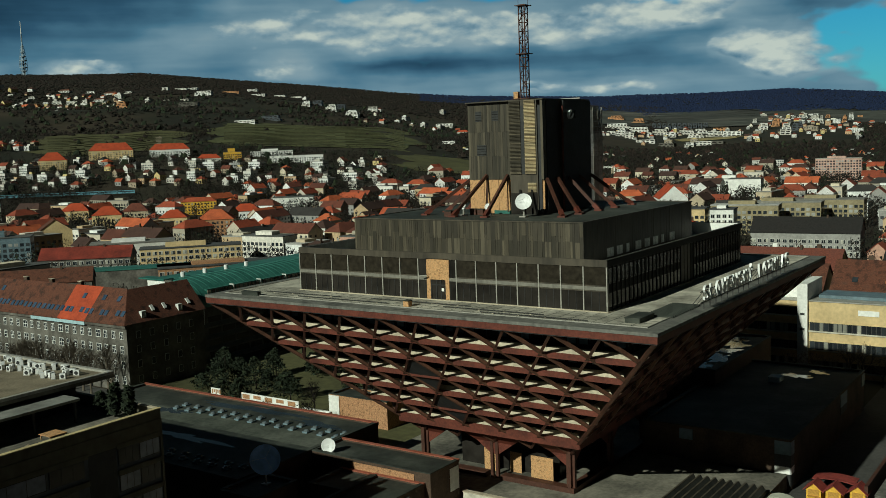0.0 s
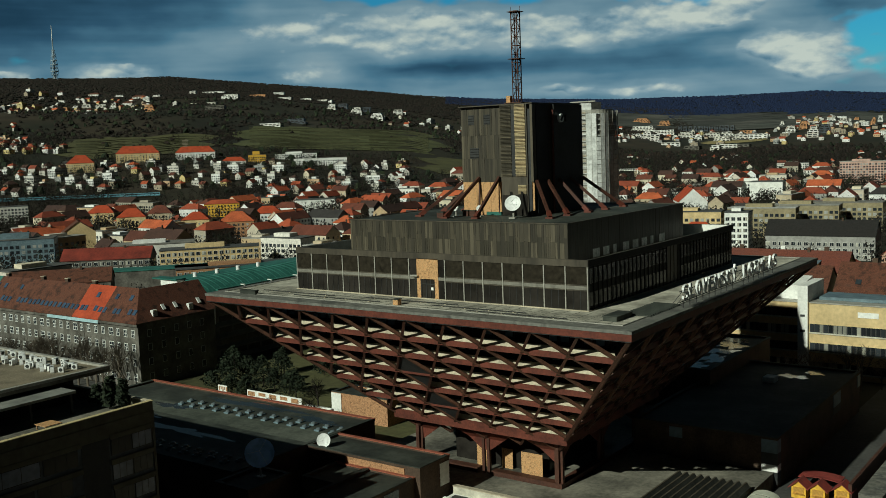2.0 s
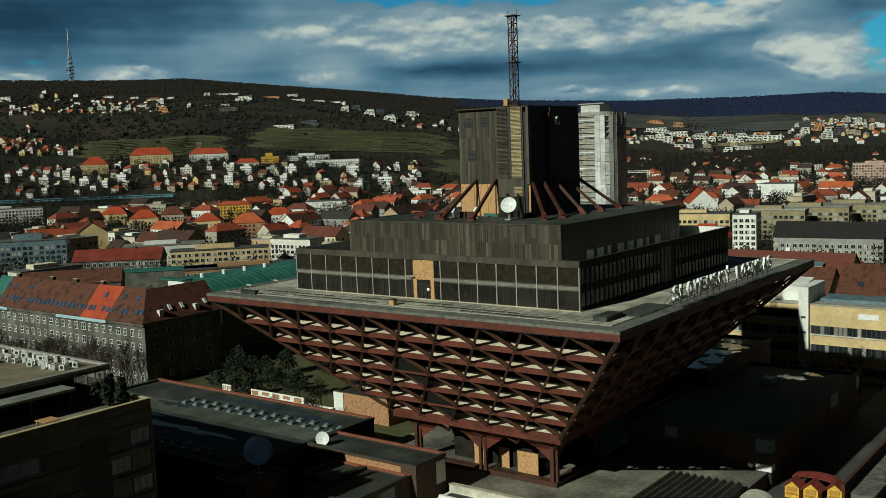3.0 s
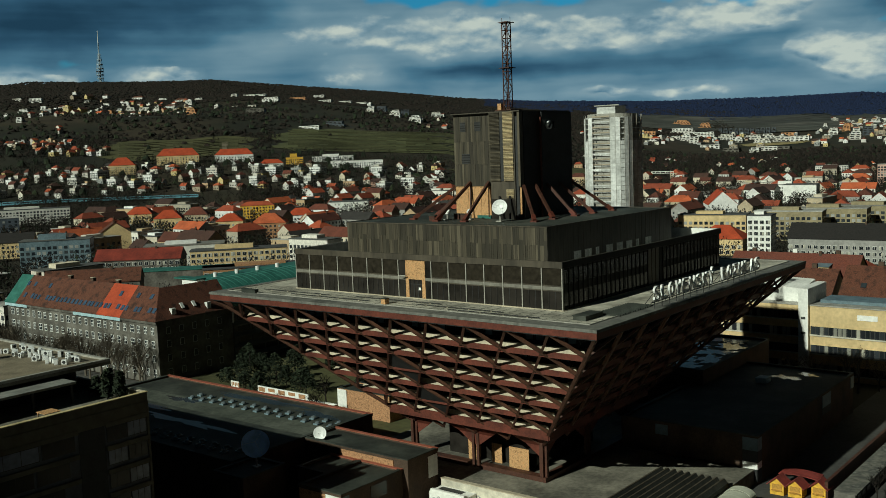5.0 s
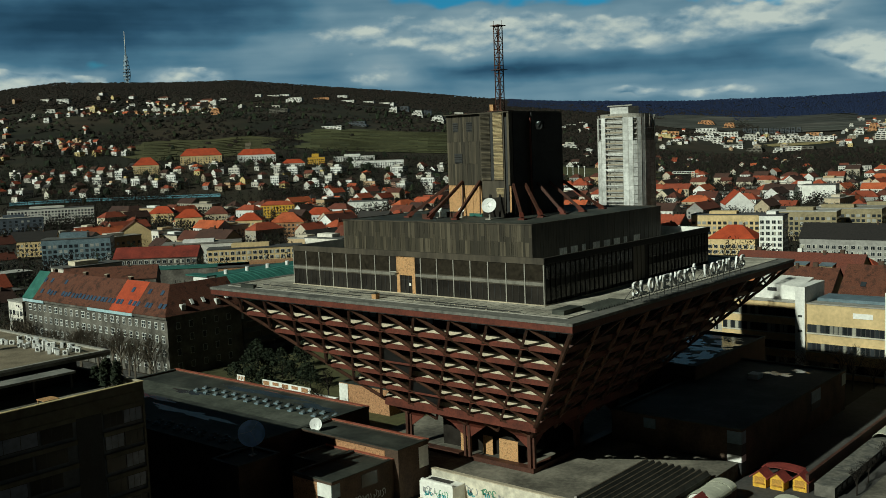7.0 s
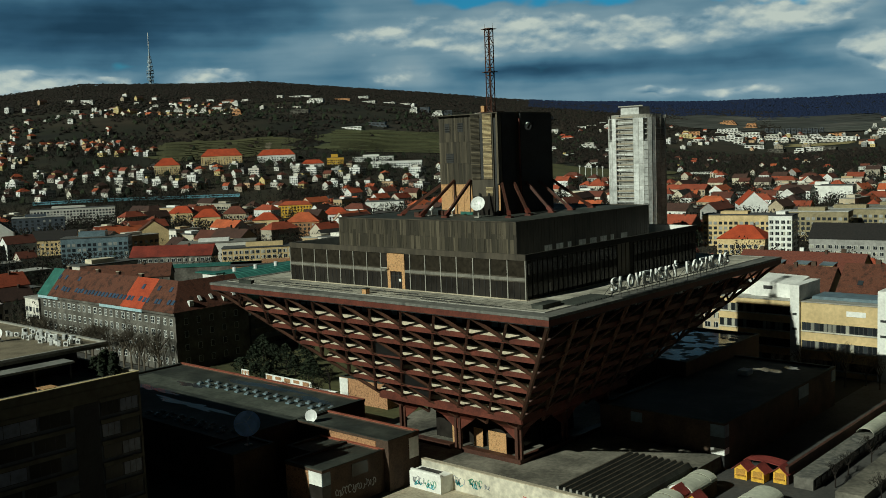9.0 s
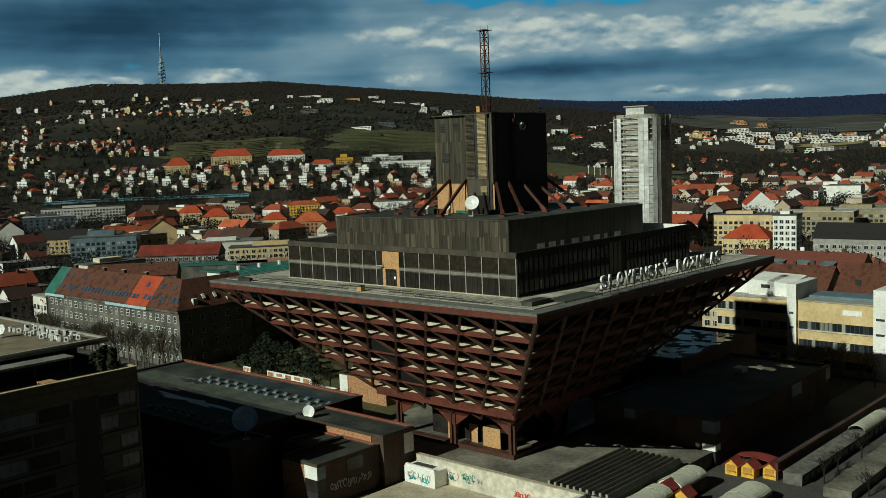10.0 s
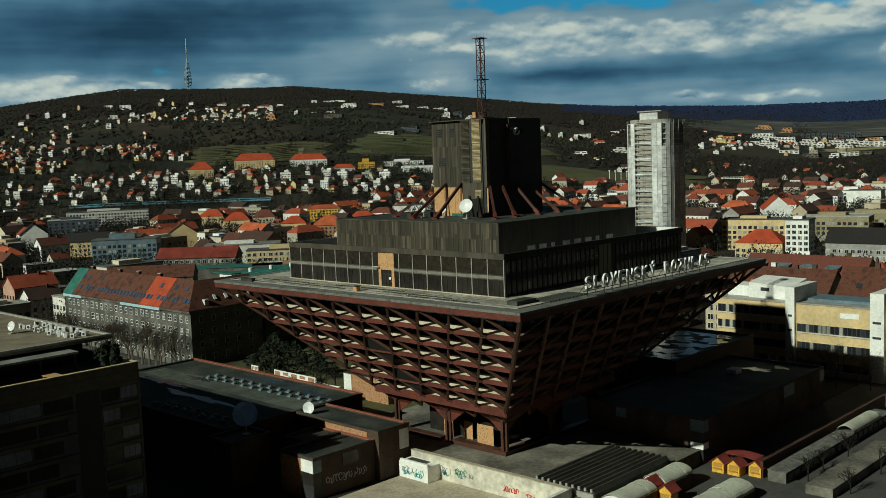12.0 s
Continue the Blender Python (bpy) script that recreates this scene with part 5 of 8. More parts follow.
for k in range(10):
    x = -62.2 + k * 1.345
    part("ridge", Geo().loft([(x, 137.2, 3.9), (x + 1.31, 137.2, 3.9), (x + 1.31, 161.8, 3.9), (x, 161.8, 3.9)], [(x + 0.5, 137.2, 4.6), (x + 0.85, 137.2, 4.6), (x + 0.85, 161.8, 4.6), (x + 0.5, 161.8, 4.6)]), RIB_DARK, rib, "dark sheet ridge")
    part("ridge_cap", Geo().box(x + 0.52, x + 0.83, 137.3, 161.7, 4.601, 4.66), CLAD_PLAIN, rib)
    part("ridge_end", Geo().box(x + 0.45, x + 0.9, 136.95, 137.19, 4.1, 4.7), FRAME, rib, "pale ridge end")

VAULT = material("ribbed_canvas", [(0.40, 0.40, 0.31), (0.5, 0.5, 0.4)], 0.8, 0, 1.0, 0.2, 0.2)
def vault(x0, x1, y0, y1, z, label, z0=0.14, skin=None):
    ob = thing("market_canopy", (x0 + x1) / 2, (y0 + y1) / 2, z0, label, "canopy", "vaulted canopies")
    n = max(2, int((y1 - y0) / 2.2))
    r = (x1 - x0) / 2
    for k in range(n):
        a, b = y0 + k * (y1 - y0) / n, y0 + (k + 1) * (y1 - y0) / n - 0.06
        m = 12
        arc = [((x0 + x1) / 2 - r * math.cos(math.pi * i / m), z + r * 0.55 * math.sin(math.pi * i / m) + 0.12 * (k % 3 == 0)) for i in range(m + 1)]
        g = Geo().sheet(arc, a, b, 0.08)
        part("canopy_panel", g, skin or VAULT, ob)
    g = Geo()
    rim = [((x0 + x1) / 2 - r * 0.98 * math.cos(math.pi * i / 12), z + r * 0.52 * math.sin(math.pi * i / 12)) for i in range(13)]
    part("end_arch", Geo().loft([(a, y0 + 0.3, h) for a, h in rim], [(a, y0 + 0.38, h) for a, h in rim]), WHITE, ob, "white arched end")
    part("end_wall", Geo().box(x0 + 0.1, x1 - 0.1, y0 + 0.1, y0 + 0.25, z0, z), BRICK_DARK, ob)
    part("end_wall", Geo().box(x0 + 0.1, x1 - 0.1, y1 - 0.25, y1 - 0.1, z0, z), BRICK_DARK, ob)
    part("side_wall", Geo().box(x0 + 0.05, x0 + 0.2, y0 + 0.25, y1 - 0.25, z0, z), BRICK_DARK, ob)
    part("side_wall", Geo().box(x1 - 0.2, x1 - 0.05, y0 + 0.25, y1 - 0.25, z0, z), BRICK_DARK, ob)
    return ob
vault(-48.2, -43.2, 151.5, 161.0, 2.6, "pale ribbed vaulted canopy over market stalls")
vault(-48.2, -43.2, 138.0, 148.5, 2.6, "pale ribbed vaulted canopy over market stalls")
vault(-36.8, -31.0, 140.0, 161.5, 1.7, "long pale ribbed vaulted canopy over market stalls")

RED_SHEET = material("dark_red_sheet", [(0.16, 0.03, 0.028), (0.24, 0.045, 0.035)], 0.6, 0, 2, 0.4, 0.3)
HATCH = material("hatch_boards", [(0.36, 0.18, 0.03), (0.44, 0.24, 0.04)], 0.7)
def hut(x, y, label, z=0.14, s=1.25, h=2.1):
    """A boarded stall with its gable to the south."""
    ob = thing("market_hut", x, y, z, label, "hut", "market huts")
    front = [(x - s, z), (x + s, z), (x + s, z + h), (x, z + h + 1.1), (x - s, z + h)]
    part("hut_wall", Geo().loft([(a, y - s, b) for a, b in front], [(a, y + s, b) for a, b in front]), YELLOW, ob)
    part("hut_roof", Geo().sheet([(x - s - 0.5, z + h - 0.35), (x, z + h + 1.12), (x + s + 0.5, z + h - 0.35)], y - s - 0.4, y + s + 0.4, 0.14), RED_SHEET, ob, "dark red sheet roof")
    part("hatch", Geo().box(x - s * 0.7, x + s * 0.7, y - s - 0.06, y - s - 0.005, z + 0.9, z + 2.0), HATCH, ob)
    part("counter", Geo().box(x - s * 0.8, x + s * 0.8, y - s - 0.35, y - s - 0.061, z + 0.8, z + 0.89), HATCH, ob)
    return ob
for x, y in ((-43.2, 171.8), (-40.0, 172.0), (-36.4, 173.6)):
    hut(x, y, "yellow wooden market hut with a dark red roof")
hut(-45.4, 150.0, "yellow wooden market hut between the canopies", h=3.2)
hut(-42.0, 150.2, "yellow wooden market hut between the canopies", h=2.6)
red_canopy = thing("stall_canopy", -40.6, 176.6, 0.14, "low dark red curved canopy behind the market huts", "canopy")
part("canopy_sheet", Geo().sheet([(-44.6 + i * 0.6, 2.5 + 0.35 * math.sin(math.pi * i / 12)) for i in range(13)], 174.9, 178.6, 0.1), RED_SHEET, red_canopy)
for x in (-44.3, -41.0, -37.7):
    for y in (175.1, 178.3):
        part("canopy_post", Geo().box(x - 0.06, x + 0.06, y - 0.06, y + 0.06, 0.14, 2.6), BLACK, red_canopy)

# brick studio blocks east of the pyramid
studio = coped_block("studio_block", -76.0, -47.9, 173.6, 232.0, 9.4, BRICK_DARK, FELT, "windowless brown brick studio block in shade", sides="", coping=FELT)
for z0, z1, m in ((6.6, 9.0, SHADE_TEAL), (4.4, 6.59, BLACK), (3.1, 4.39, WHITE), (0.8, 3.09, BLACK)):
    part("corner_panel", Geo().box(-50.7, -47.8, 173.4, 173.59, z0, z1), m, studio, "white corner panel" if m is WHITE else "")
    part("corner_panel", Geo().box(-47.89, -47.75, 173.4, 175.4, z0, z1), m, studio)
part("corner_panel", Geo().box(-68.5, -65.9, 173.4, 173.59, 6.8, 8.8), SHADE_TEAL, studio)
# lit foot of the wall, its light painted as orange brick
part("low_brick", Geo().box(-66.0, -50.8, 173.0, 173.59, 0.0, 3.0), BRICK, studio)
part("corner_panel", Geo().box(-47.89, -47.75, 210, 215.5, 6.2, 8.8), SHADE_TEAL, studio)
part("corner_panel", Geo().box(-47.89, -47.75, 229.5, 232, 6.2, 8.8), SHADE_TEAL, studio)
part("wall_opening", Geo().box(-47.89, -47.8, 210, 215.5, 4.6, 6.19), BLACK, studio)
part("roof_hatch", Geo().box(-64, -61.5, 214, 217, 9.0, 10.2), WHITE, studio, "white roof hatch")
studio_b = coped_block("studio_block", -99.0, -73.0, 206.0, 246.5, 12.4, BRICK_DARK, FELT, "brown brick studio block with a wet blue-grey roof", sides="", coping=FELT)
for k, (px, py, rx, ry) in enumerate(((-83, 242, 6, 3), (-78.5, 235, 3.4, 4.4), (-87, 233, 5, 3), (-80, 227, 5, 3.2), (-77, 219, 2.6, 5), (-84, 217, 4, 4), (-92, 240, 4, 4), (-91, 225, 4, 5), (-79, 211, 4, 3))):
    blotch(px, py, rx, ry, 12.055, WET_FELT, studio_b, "puddle", 40 + k)
for k, (px, py, rx, ry) in enumerate(((-60, 222, 3, 2.2), (-56.5, 227, 2.0, 1.6))):
    blotch(px, py, rx, ry, 9.055, WET_FELT, studio, "puddle", 60 + k)

# long shed beyond the huts
SHED_FELT = material("patched_shed_felt", [(0.025, 0.025, 0.023), (0.05, 0.05, 0.045), (0.20, 0.19, 0.16), (0.06, 0.06, 0.055), (0.26, 0.25, 0.21)], 0.9, 0, 1.2, 0.35, 0.45)
shed = thing("long_shed", -31, 195, 0.1, "long low shed with a patched grey roof and red edge", "shed")
part("shed_wall", Geo().box(-33.6, -30.0, 172.0, 226.0, 0.1, 2.3), GREY_PLASTER, shed)
part("shed_roof", Geo().box(-33.6, -29.7, 171.8, 226.2, 2.301, 2.45), SHED_FELT, shed)
part("shed_edge", Geo().box(-35.4, -34.8, 172.6, 236.2, 0.15, 3.5), RUST_DARK, shed, "dark red edge beam")
for k in range(18):
    y = 173.0 + k * 2.85
    part("shed_window", Geo().box(-29.99, -29.9, y, y + 1.8, 0.7, 1.9), GLASS, shed)
g = Geo().sheet([(-31.6 - 1.8 * math.cos(math.pi * i / 12), 2.46 + 1.3 * math.sin(math.pi * i / 12)) for i in range(13)], 204, 219, 0.1)
part("barrel_skylight", g, VAULT, shed, "pale barrel skylight")
slab_thing("side_roof", -25.2, -20.2, 169.5, 204, 0.14, 1.9, PAVING, "low grey roof beside the shed", kind="", cat="shed")

# ---------------------------------------------------------------- yellow office block
office = thing("office_block", -66, 268, 0, "cream office block with long ribbon windows and white stair towers", "building")
def ribbon_wing(x0, x1, y0, y1, z1, tops, parent, tall=2.1):
    """A wing with ribbon windows whose heads lie at the heights named."""
    part("wall", Geo().box(x0, x1, y0, y1, 0, z1), CREAM, parent)
    part("roof_edge", Geo().box(x0 - 0.2, x1 + 0.2, y0 - 0.2, y1, z1 + 0.001, z1 + 0.3), FRAME, parent)
    for z in tops:
        part("window_strip", Geo().box(x0 + 0.3, x1 - 0.3, y0 - 0.03, y0 - 0.004, z - tall - 0.05, z + 0.05), BLACK, parent, "dark ribbon window opening")
        n = max(2, int((x1 - x0) / 1.15))
        w = (x1 - x0 - 0.8) / n
        pane = part("window", Geo().box(x0 + 0.4 + 0.13, x0 + 0.4 + w - 0.13, y0 - 0.07, y0 - 0.031, z - tall, z), PANE_MIX, parent, "ribbon window pane")
        for i in range(1, n):
            share(pane, (w * i, 0, 0))
        part("sill_band", Geo().box(x0 + 0.1, x1 - 0.1, y0 - 0.3, y0 - 0.004, z - tall - 0.4, z - tall - 0.06), WALL_CREAM, parent)
        part("hood_band", Geo().box(x0 + 0.1, x1 - 0.1, y0 - 0.2, y0 - 0.004, z + 0.06, z + 0.3), CREAM, parent)


ribbon_wing(-92.0, -70.2, 262.0, 277.0, 19.2, (17.5, 13.0, 8.5, 4.0), office)
ribbon_wing(-67.6, -47.2, 261.0, 277.0, 19.4, (13.9, 8.9, 3.9), office)
ribbon_wing(-43.6, -10.0, 262.0, 277.0, 19.4, (13.9, 8.9, 3.9), office)
for x0, x1, z in ((-70.19, -67.61, 24.0), (-47.19, -43.61, 23.8)):
    part("stair_tower", Geo().box(x0, x1, 260.0, 275.0, 0, z), WHITE, office, "white stair tower")
    part("slot_window", Geo().box(x0 + 0.7, x1 - 0.7, 259.93, 259.99, 15.8, 16.4), BLACK, office)
    part("slot_window", Geo().box(x0 + 0.7, x1 - 0.7, 259.93, 259.99, 11.8, 12.4), BLACK, office)
part("penthouse", Geo().loft([(-83.4, 265.0, 19.56), (-70.6, 265.0, 19.56), (-70.6, 275.0, 19.56), (-83.4, 275.0, 19.56)], [(-83.4, 265.0, 24.0), (-70.6, 265.0, 23.2), (-70.6, 275.0, 24.6), (-83.4, 275.0, 25.0)]), WHITE, office, "white penthouse on the roof")
part("penthouse_window", Geo().box(-79.8, -77.2, 264.9, 264.99, 21.7, 22.7), BLACK, office)
part("penthouse_wing", Geo().box(-91.0, -83.5, 267.0, 275.0, 19.56, 22.6), WHITE, office)
part("roof_sheet", Geo().box(-66, -48, 265.0, 274.0, 19.76, 20.6), SHADE_TEAL, office, "blue-grey metal roof plant")
part("name_panel", Geo().box(-55.4, -50.4, 260.86, 260.95, 16.4, 17.8), WHITE, office, "white blank panel")

# ---------------------------------------------------------------- flats along the street
flats = thing("apartment_row", -262, 171, 0, "grey stained four-storey flats with a brown tiled roof", "building")
part("wall", Geo().box(-304.0, -219.2, 164.0, 177.0, 0, 18.4), GREY_PLASTER, flats, "stained grey plaster front")
part("wing_wall", Geo().box(-233.0, -219.2, 177.01, 191.0, 0, 18.4), GREY_PLASTER, flats)
roof_spans = ((-304.4, -297.0, GREEN_ROOF), (-296.99, -290.0, TILES_BROWN), (-289.99, -262.0, TILES_BROWN), (-261.99, -249.0, TILES_BROWN), (-248.99, -236.5, TILES_RED), (-236.49, -219.0, TILES_BROWN))
for a, b, m in roof_spans:
    e = b if b < -220 else -226.2
    g = Geo().loft([(a, 163.3, 18.2), (b, 163.3, 18.2), (e, 170.5, 26.6), (a, 170.5, 26.6)], [(a, 163.3, 18.5), (b, 163.3, 18.5), (e, 170.5, 26.9), (a, 170.5, 26.9)])
    part("roof_slope", g, m, flats, "bright orange clay roof strip" if m is TILES_RED else "")
    part("roof_slope", Geo().loft([(a, 177.7, 18.2), (a, 170.51, 26.6), (e, 170.51, 26.6), (e, 177.7, 18.2)], [(a, 177.7, 18.5), (a, 170.51, 26.9), (e, 170.51, 26.9), (e, 177.7, 18.5)]), m, flats)
part("wing_roof", Geo().loft([(-233.5, 170.0, 18.41), (-218.6, 163.2, 18.41), (-218.6, 191.4, 18.41), (-233.5, 191.4, 18.41)], [(-226.3, 170.5, 26.7), (-226.0, 170.4, 26.7), (-226.0, 191.4, 26.7), (-226.3, 191.4, 26.7)]), TILES_BROWN, flats)
part("gable_fill", Geo().loft([(-304.0, 164, 18.4), (-303.8, 164, 18.4), (-303.8, 177, 18.4), (-304.0, 177, 18.4)], [(-304, 170.4, 26.5), (-303.8, 170.4, 26.5), (-303.8, 170.6, 26.5), (-304, 170.6, 26.5)]), GREY_PLASTER, flats)
BLUE_BAND = material("pale_blue_plaster", [(0.30, 0.45, 0.5), (0.38, 0.52, 0.56)], 0.9, 0, 1, 0.2, 0.2)
part("cornice", Geo().box(-304.2, -219.0, 163.5, 163.99, 17.4, 18.15), GREY_PLASTER, flats)
part("cornice_band", Geo().box(-304.2, -290, 163.3, 163.49, 17.2, 18.1), BLUE_BAND, flats, "pale blue cornice")
part("cornice_band", Geo().box(-262, -236.5, 163.3, 163.49, 17.2, 18.1), BLUE_BAND, flats, "pale blue cornice")
ROOF_PANE = material("blue_roof_pane", [(0.03, 0.05, 0.09), (0.05, 0.08, 0.13)], 0.15, 0, 1, 0.3, 0.3, 0.0, spec=0.6)
WINF = material("white_window_frame", [(0.56, 0.56, 0.52), (0.7, 0.7, 0.66)], 0.6, 0, 2, 0.5, 0.15, 0.0)
def framed_window(x, y, z, w, h, parent, axis="x", mullions=1):
    """A dark pane in a white frame with its sill."""
    if axis == "x":
        fr = part("window", Geo().box(x, x + w, y - 0.08, y - 0.005, z, z + h), WINF, parent, "white-framed window")
        n = mullions + 1
        for k in range(n):
            for j in (0, 1):
                a = x + 0.16 + k * (w - 0.16) / n
                zz = z + 0.16 + j * (h - 0.16) / 2
                part("pane", Geo().box(a, a + (w - 0.16) / n - 0.16, y - 0.1, y - 0.081, zz, zz + (h - 0.16) / 2 - 0.16), GLASS_FAR, fr)
    else:
        fr = part("window", Geo().box(x + 0.005, x + 0.08, y, y + w, z, z + h), WINF, parent, "white-framed window")
        part("pane", Geo().box(x + 0.081, x + 0.1, y + 0.1, y + w - 0.1, z + 0.1, z + h - 0.1), GLASS_FAR, fr)
    return fr
rng = random.Random(11)
for k, z in enumerate((2.0, 6.2, 10.3, 14.2)):
    for i in range(24):
        x = -301.5 + i * 3.45
        framed_window(x, 164.0, z, 1.5 if i % 5 else 2.1, 2.2, flats)
    for j in range(5):
        framed_window(-219.2, 167.0 + j * 4.6, z, 1.4, 2.0, flats, axis="y")
for i in range(34):
    x = -297 + i * 2.25 + rng.uniform(-0.3, 0.3)
    f = rng.choice((0.2, 0.22, 0.2, 0.62))
    y, z = 163.3 + 7.2 * f, 18.5 + 8.4 * f
    part("roof_window", Geo().loft([(x, y, z - 0.01), (x + 1.4, y, z - 0.01), (x + 1.4, y + 1.1, z + 1.27), (x, y + 1.1, z + 1.27)], [(x, y - 0.1, z + 0.1), (x + 1.4, y - 0.1, z + 0.1), (x + 1.4, y + 1.0, z + 1.38), (x, y + 1.0, z + 1.38)]), ROOF_PANE, flats, "blue-grey roof window")
for i, x in enumerate((-296, -276, -263, -249)):
    ch = part("chimney", Geo().box(x, x + 1.6, 170.8, 171.8, 25.0, 27.7), BRICK_DARK, flats)
    part("chimney_cap", Geo().box(x - 0.1, x + 1.7, 170.7, 171.9, 27.701, 27.85), CONCRETE, ch)
for i in range(20):
    bare_tree(-302 + i * 4.4 + rng.uniform(-1.5, 1.5), 157.5 + rng.uniform(-2, 2), 0.1, rng.uniform(14, 19), rng, TWIG, group="street trees along the flats")
for x, y, h, w in ((-198, 176, 7.5, 5), (-190, 182, 8.5, 5), (-178, 180, 6, 4.5), (-206, 186, 9, 5.5), (-186, 172, 5.5, 4.5)):
    leafy_tree(x, y, 0.2, h, w, rng)
for x, y in ((-160, 172), (-150, 182), (-172, 196), (-140, 190), (-158, 202), (-150, 160), (-165, 163)):
    bare_tree(x, y, 0.2, rng.uniform(7, 11), rng)
for k in range(16):
    leafy_tree(-212 + rng.uniform(0, 62), 166 + rng.uniform(0, 40), 0.2, rng.uniform(4, 9), rng.uniform(2.5, 5), rng, "dark evergreen shrub in the yard", "yard shrubs")
for x, y in ((-96, 254), (-84, 254), (-64, 252), (-60, 249), (-56, 254), (-52, 250), (-48, 254), (-44, 252), (-40, 255), (-36, 250), (-30, 246), (-70, 253)):
    bare_tree(x, y, 0.0, rng.uniform(10, 15), rng, TWIG)
for x, y in ((-27.5, 176), (-18.5, 188), (-27, 194), (-28, 184), (-18.8, 174)):
    bare_tree(x, y, 0.1, rng.uniform(6, 8), rng)

for k in range(5):
    y = 169.5 + k * 4.2
    dm = part("dormer", Geo().box(-220.6, -219.4, y, y + 1.5, 19.4, 21.2), WINF, flats, "small white dormer") if k % 3 == 0 else part("roof_window", Geo().loft([(-220.4, y, 20.6), (-220.4, y + 1.0, 20.6), (-221.6, y + 1.0, 22.0), (-221.6, y, 22.0)], [(-220.2, y, 20.8), (-220.2, y + 1.0, 20.8), (-221.4, y + 1.0, 22.2), (-221.4, y, 22.2)]), WINF, flats)
# dark block behind the flats' wing and the green-roofed hall
green = thing("green_roof_building", -234, 235, 0, "modern block with a curved green sheet-metal roof and white gable", "building")
gm = pose(-238, 197, 0, 0, 0, 90)


def along(g):
    g.v = [tuple(gm @ Vector(p)) for p in g.v]
    return g


ARC = [(-12.0 + 14.0 * (1 - math.cos(math.pi / 2 * i / 12)), 17.2 + 7.8 * math.sin(math.pi / 2 * i / 12)) for i in range(13)]
part("wall", along(Geo().box(0.3, 96, -11.4, 10, 0, 17.0)), GREY_PLASTER, green)
rim = [(-11.8, 12.0), (2.0, 12.0)] + [(a, h - 0.1) for a, h in ARC[::-1]]
part("white_gable", along(Geo().loft([(-0.3, a, h) for a, h in rim], [(0.29, a, h) for a, h in rim])), WHITE, green, "white rendered curved gable")
part("white_block", along(Geo().box(-3.6, -0.31, 0.5, 8.5, 0, 25.4)), WHITE, green, "white lift shaft")
part("shaft_cap", along(Geo().box(-4.2, -0.31, 0.2, 12.0, 25.401, 25.8)), GREEN_ROOF, green)
part("curved_roof", along(Geo().sheet(ARC, -0.9, 97, 0.3, axis="x")), GREEN_ROOF, green, "curved green sheet roof")
part("roof_top", along(Geo().box(-0.9, 97, 2.01, 10.5, 24.4, 25.2)), GREEN_ROOF, green, "flat green roof strip")
for k in range(40):
    x = 0.6 + k * 2.4
    seam = [(a - 0.02, h + 0.3) for a, h in ARC[2:]]
    part("roof_seam", along(Geo().sheet(seam, x, x + 0.12, 0.12, axis="x")), GREEN_ROOF, green)
for k in range(8):
    x = 3 + k * 11.6
    band = part("dormer_band", along(Geo().box(x, x + 10.6, -10.4, -5.0, 20.3, 22.3)), GREEN_ROOF, green, "green roof dormer")
    for i in range(6):
        part("dormer_pane", along(Geo().box(x + 0.3 + i * 1.7, x + 1.6 + i * 1.7, -10.55, -10.41, 20.6, 22.0)), PANE_MIX, band)
    part("dormer_post", along(Geo().box(x + 10.61, x + 11.1, -10.7, -5.0, 20.1, 22.5)), WHITE, green)
for k in range(4):
    part("roof_vent", along(Geo().rod((6 + k * 9, 3.5, 25.2), (6 + k * 9, 3.5, 26.6), 0.7, 0.7, 10)), WHITE_METAL, green)
# teal-grey render, darkened to hold the shade of the east wall
TEAL_WALL = material("dark_teal_render", [(0.05, 0.06, 0.058), (0.075, 0.085, 0.08)], 0.85, 0, 1, 0.2, 0.25)
for k, z in enumerate((1.6, 5.2, 8.8, 12.4)):
    part("wall_band", along(Geo().box(0.4, 95.9, -11.46, -11.405, z - 1.4, z - 0.1)), TEAL_WALL, green)
    pane = part("window", along(Geo().box(2, 6.9, -11.52, -11.41, z, z + 1.7)), GLASS, green, "dark window band")
    step = gm.to_3x3() @ Vector((5.6, 0, 0))
    for i in range(1, 16):
        share(pane, step * i)

# ---------------------------------------------------------------- the near block with a roof terrace
near = thing("near_apartment_block", -125, 52, 0, "dark modern flats with a planted roof terrace", "building")
NX, NY = -105.0, 82.9
RENDER_DARK = material("dark_grey_render", [(0.075, 0.08, 0.095), (0.11, 0.115, 0.13)], 0.7, 0, 1, 0.2, 0.3)
STONE = material("warm_facade_plaster", [(0.10, 0.091, 0.064), (0.14, 0.126, 0.09)], 0.9, 0, 1, 0.2, 0.25)
part("wall", Geo().box(-190, NX, 5.0, NY, 0, 29.2), RENDER_DARK, near)
part("corner_trim", Geo().box(NX + 0.005, NX + 0.2, NY - 0.35, NY + 0.02, 0, 29.2), STONE, near)
part("top_band", Geo().box(NX + 0.005, NX + 0.2, 5.0, NY - 0.36, 27.2, 29.2), STONE, near)
part("terrace_floor", Geo().box(-189.6, NX - 0.4, 5.4, NY - 0.4, 29.201, 29.35), PAVING, near)
part("parapet", Geo().box(NX - 0.4, NX + 0.1, 5.0, NY, 29.21, 30.5), STONE, near, "plaster parapet of the terrace")
part("parapet", Geo().box(-190, NX - 0.41, NY - 0.4, NY, 29.21, 30.5), STONE, near)
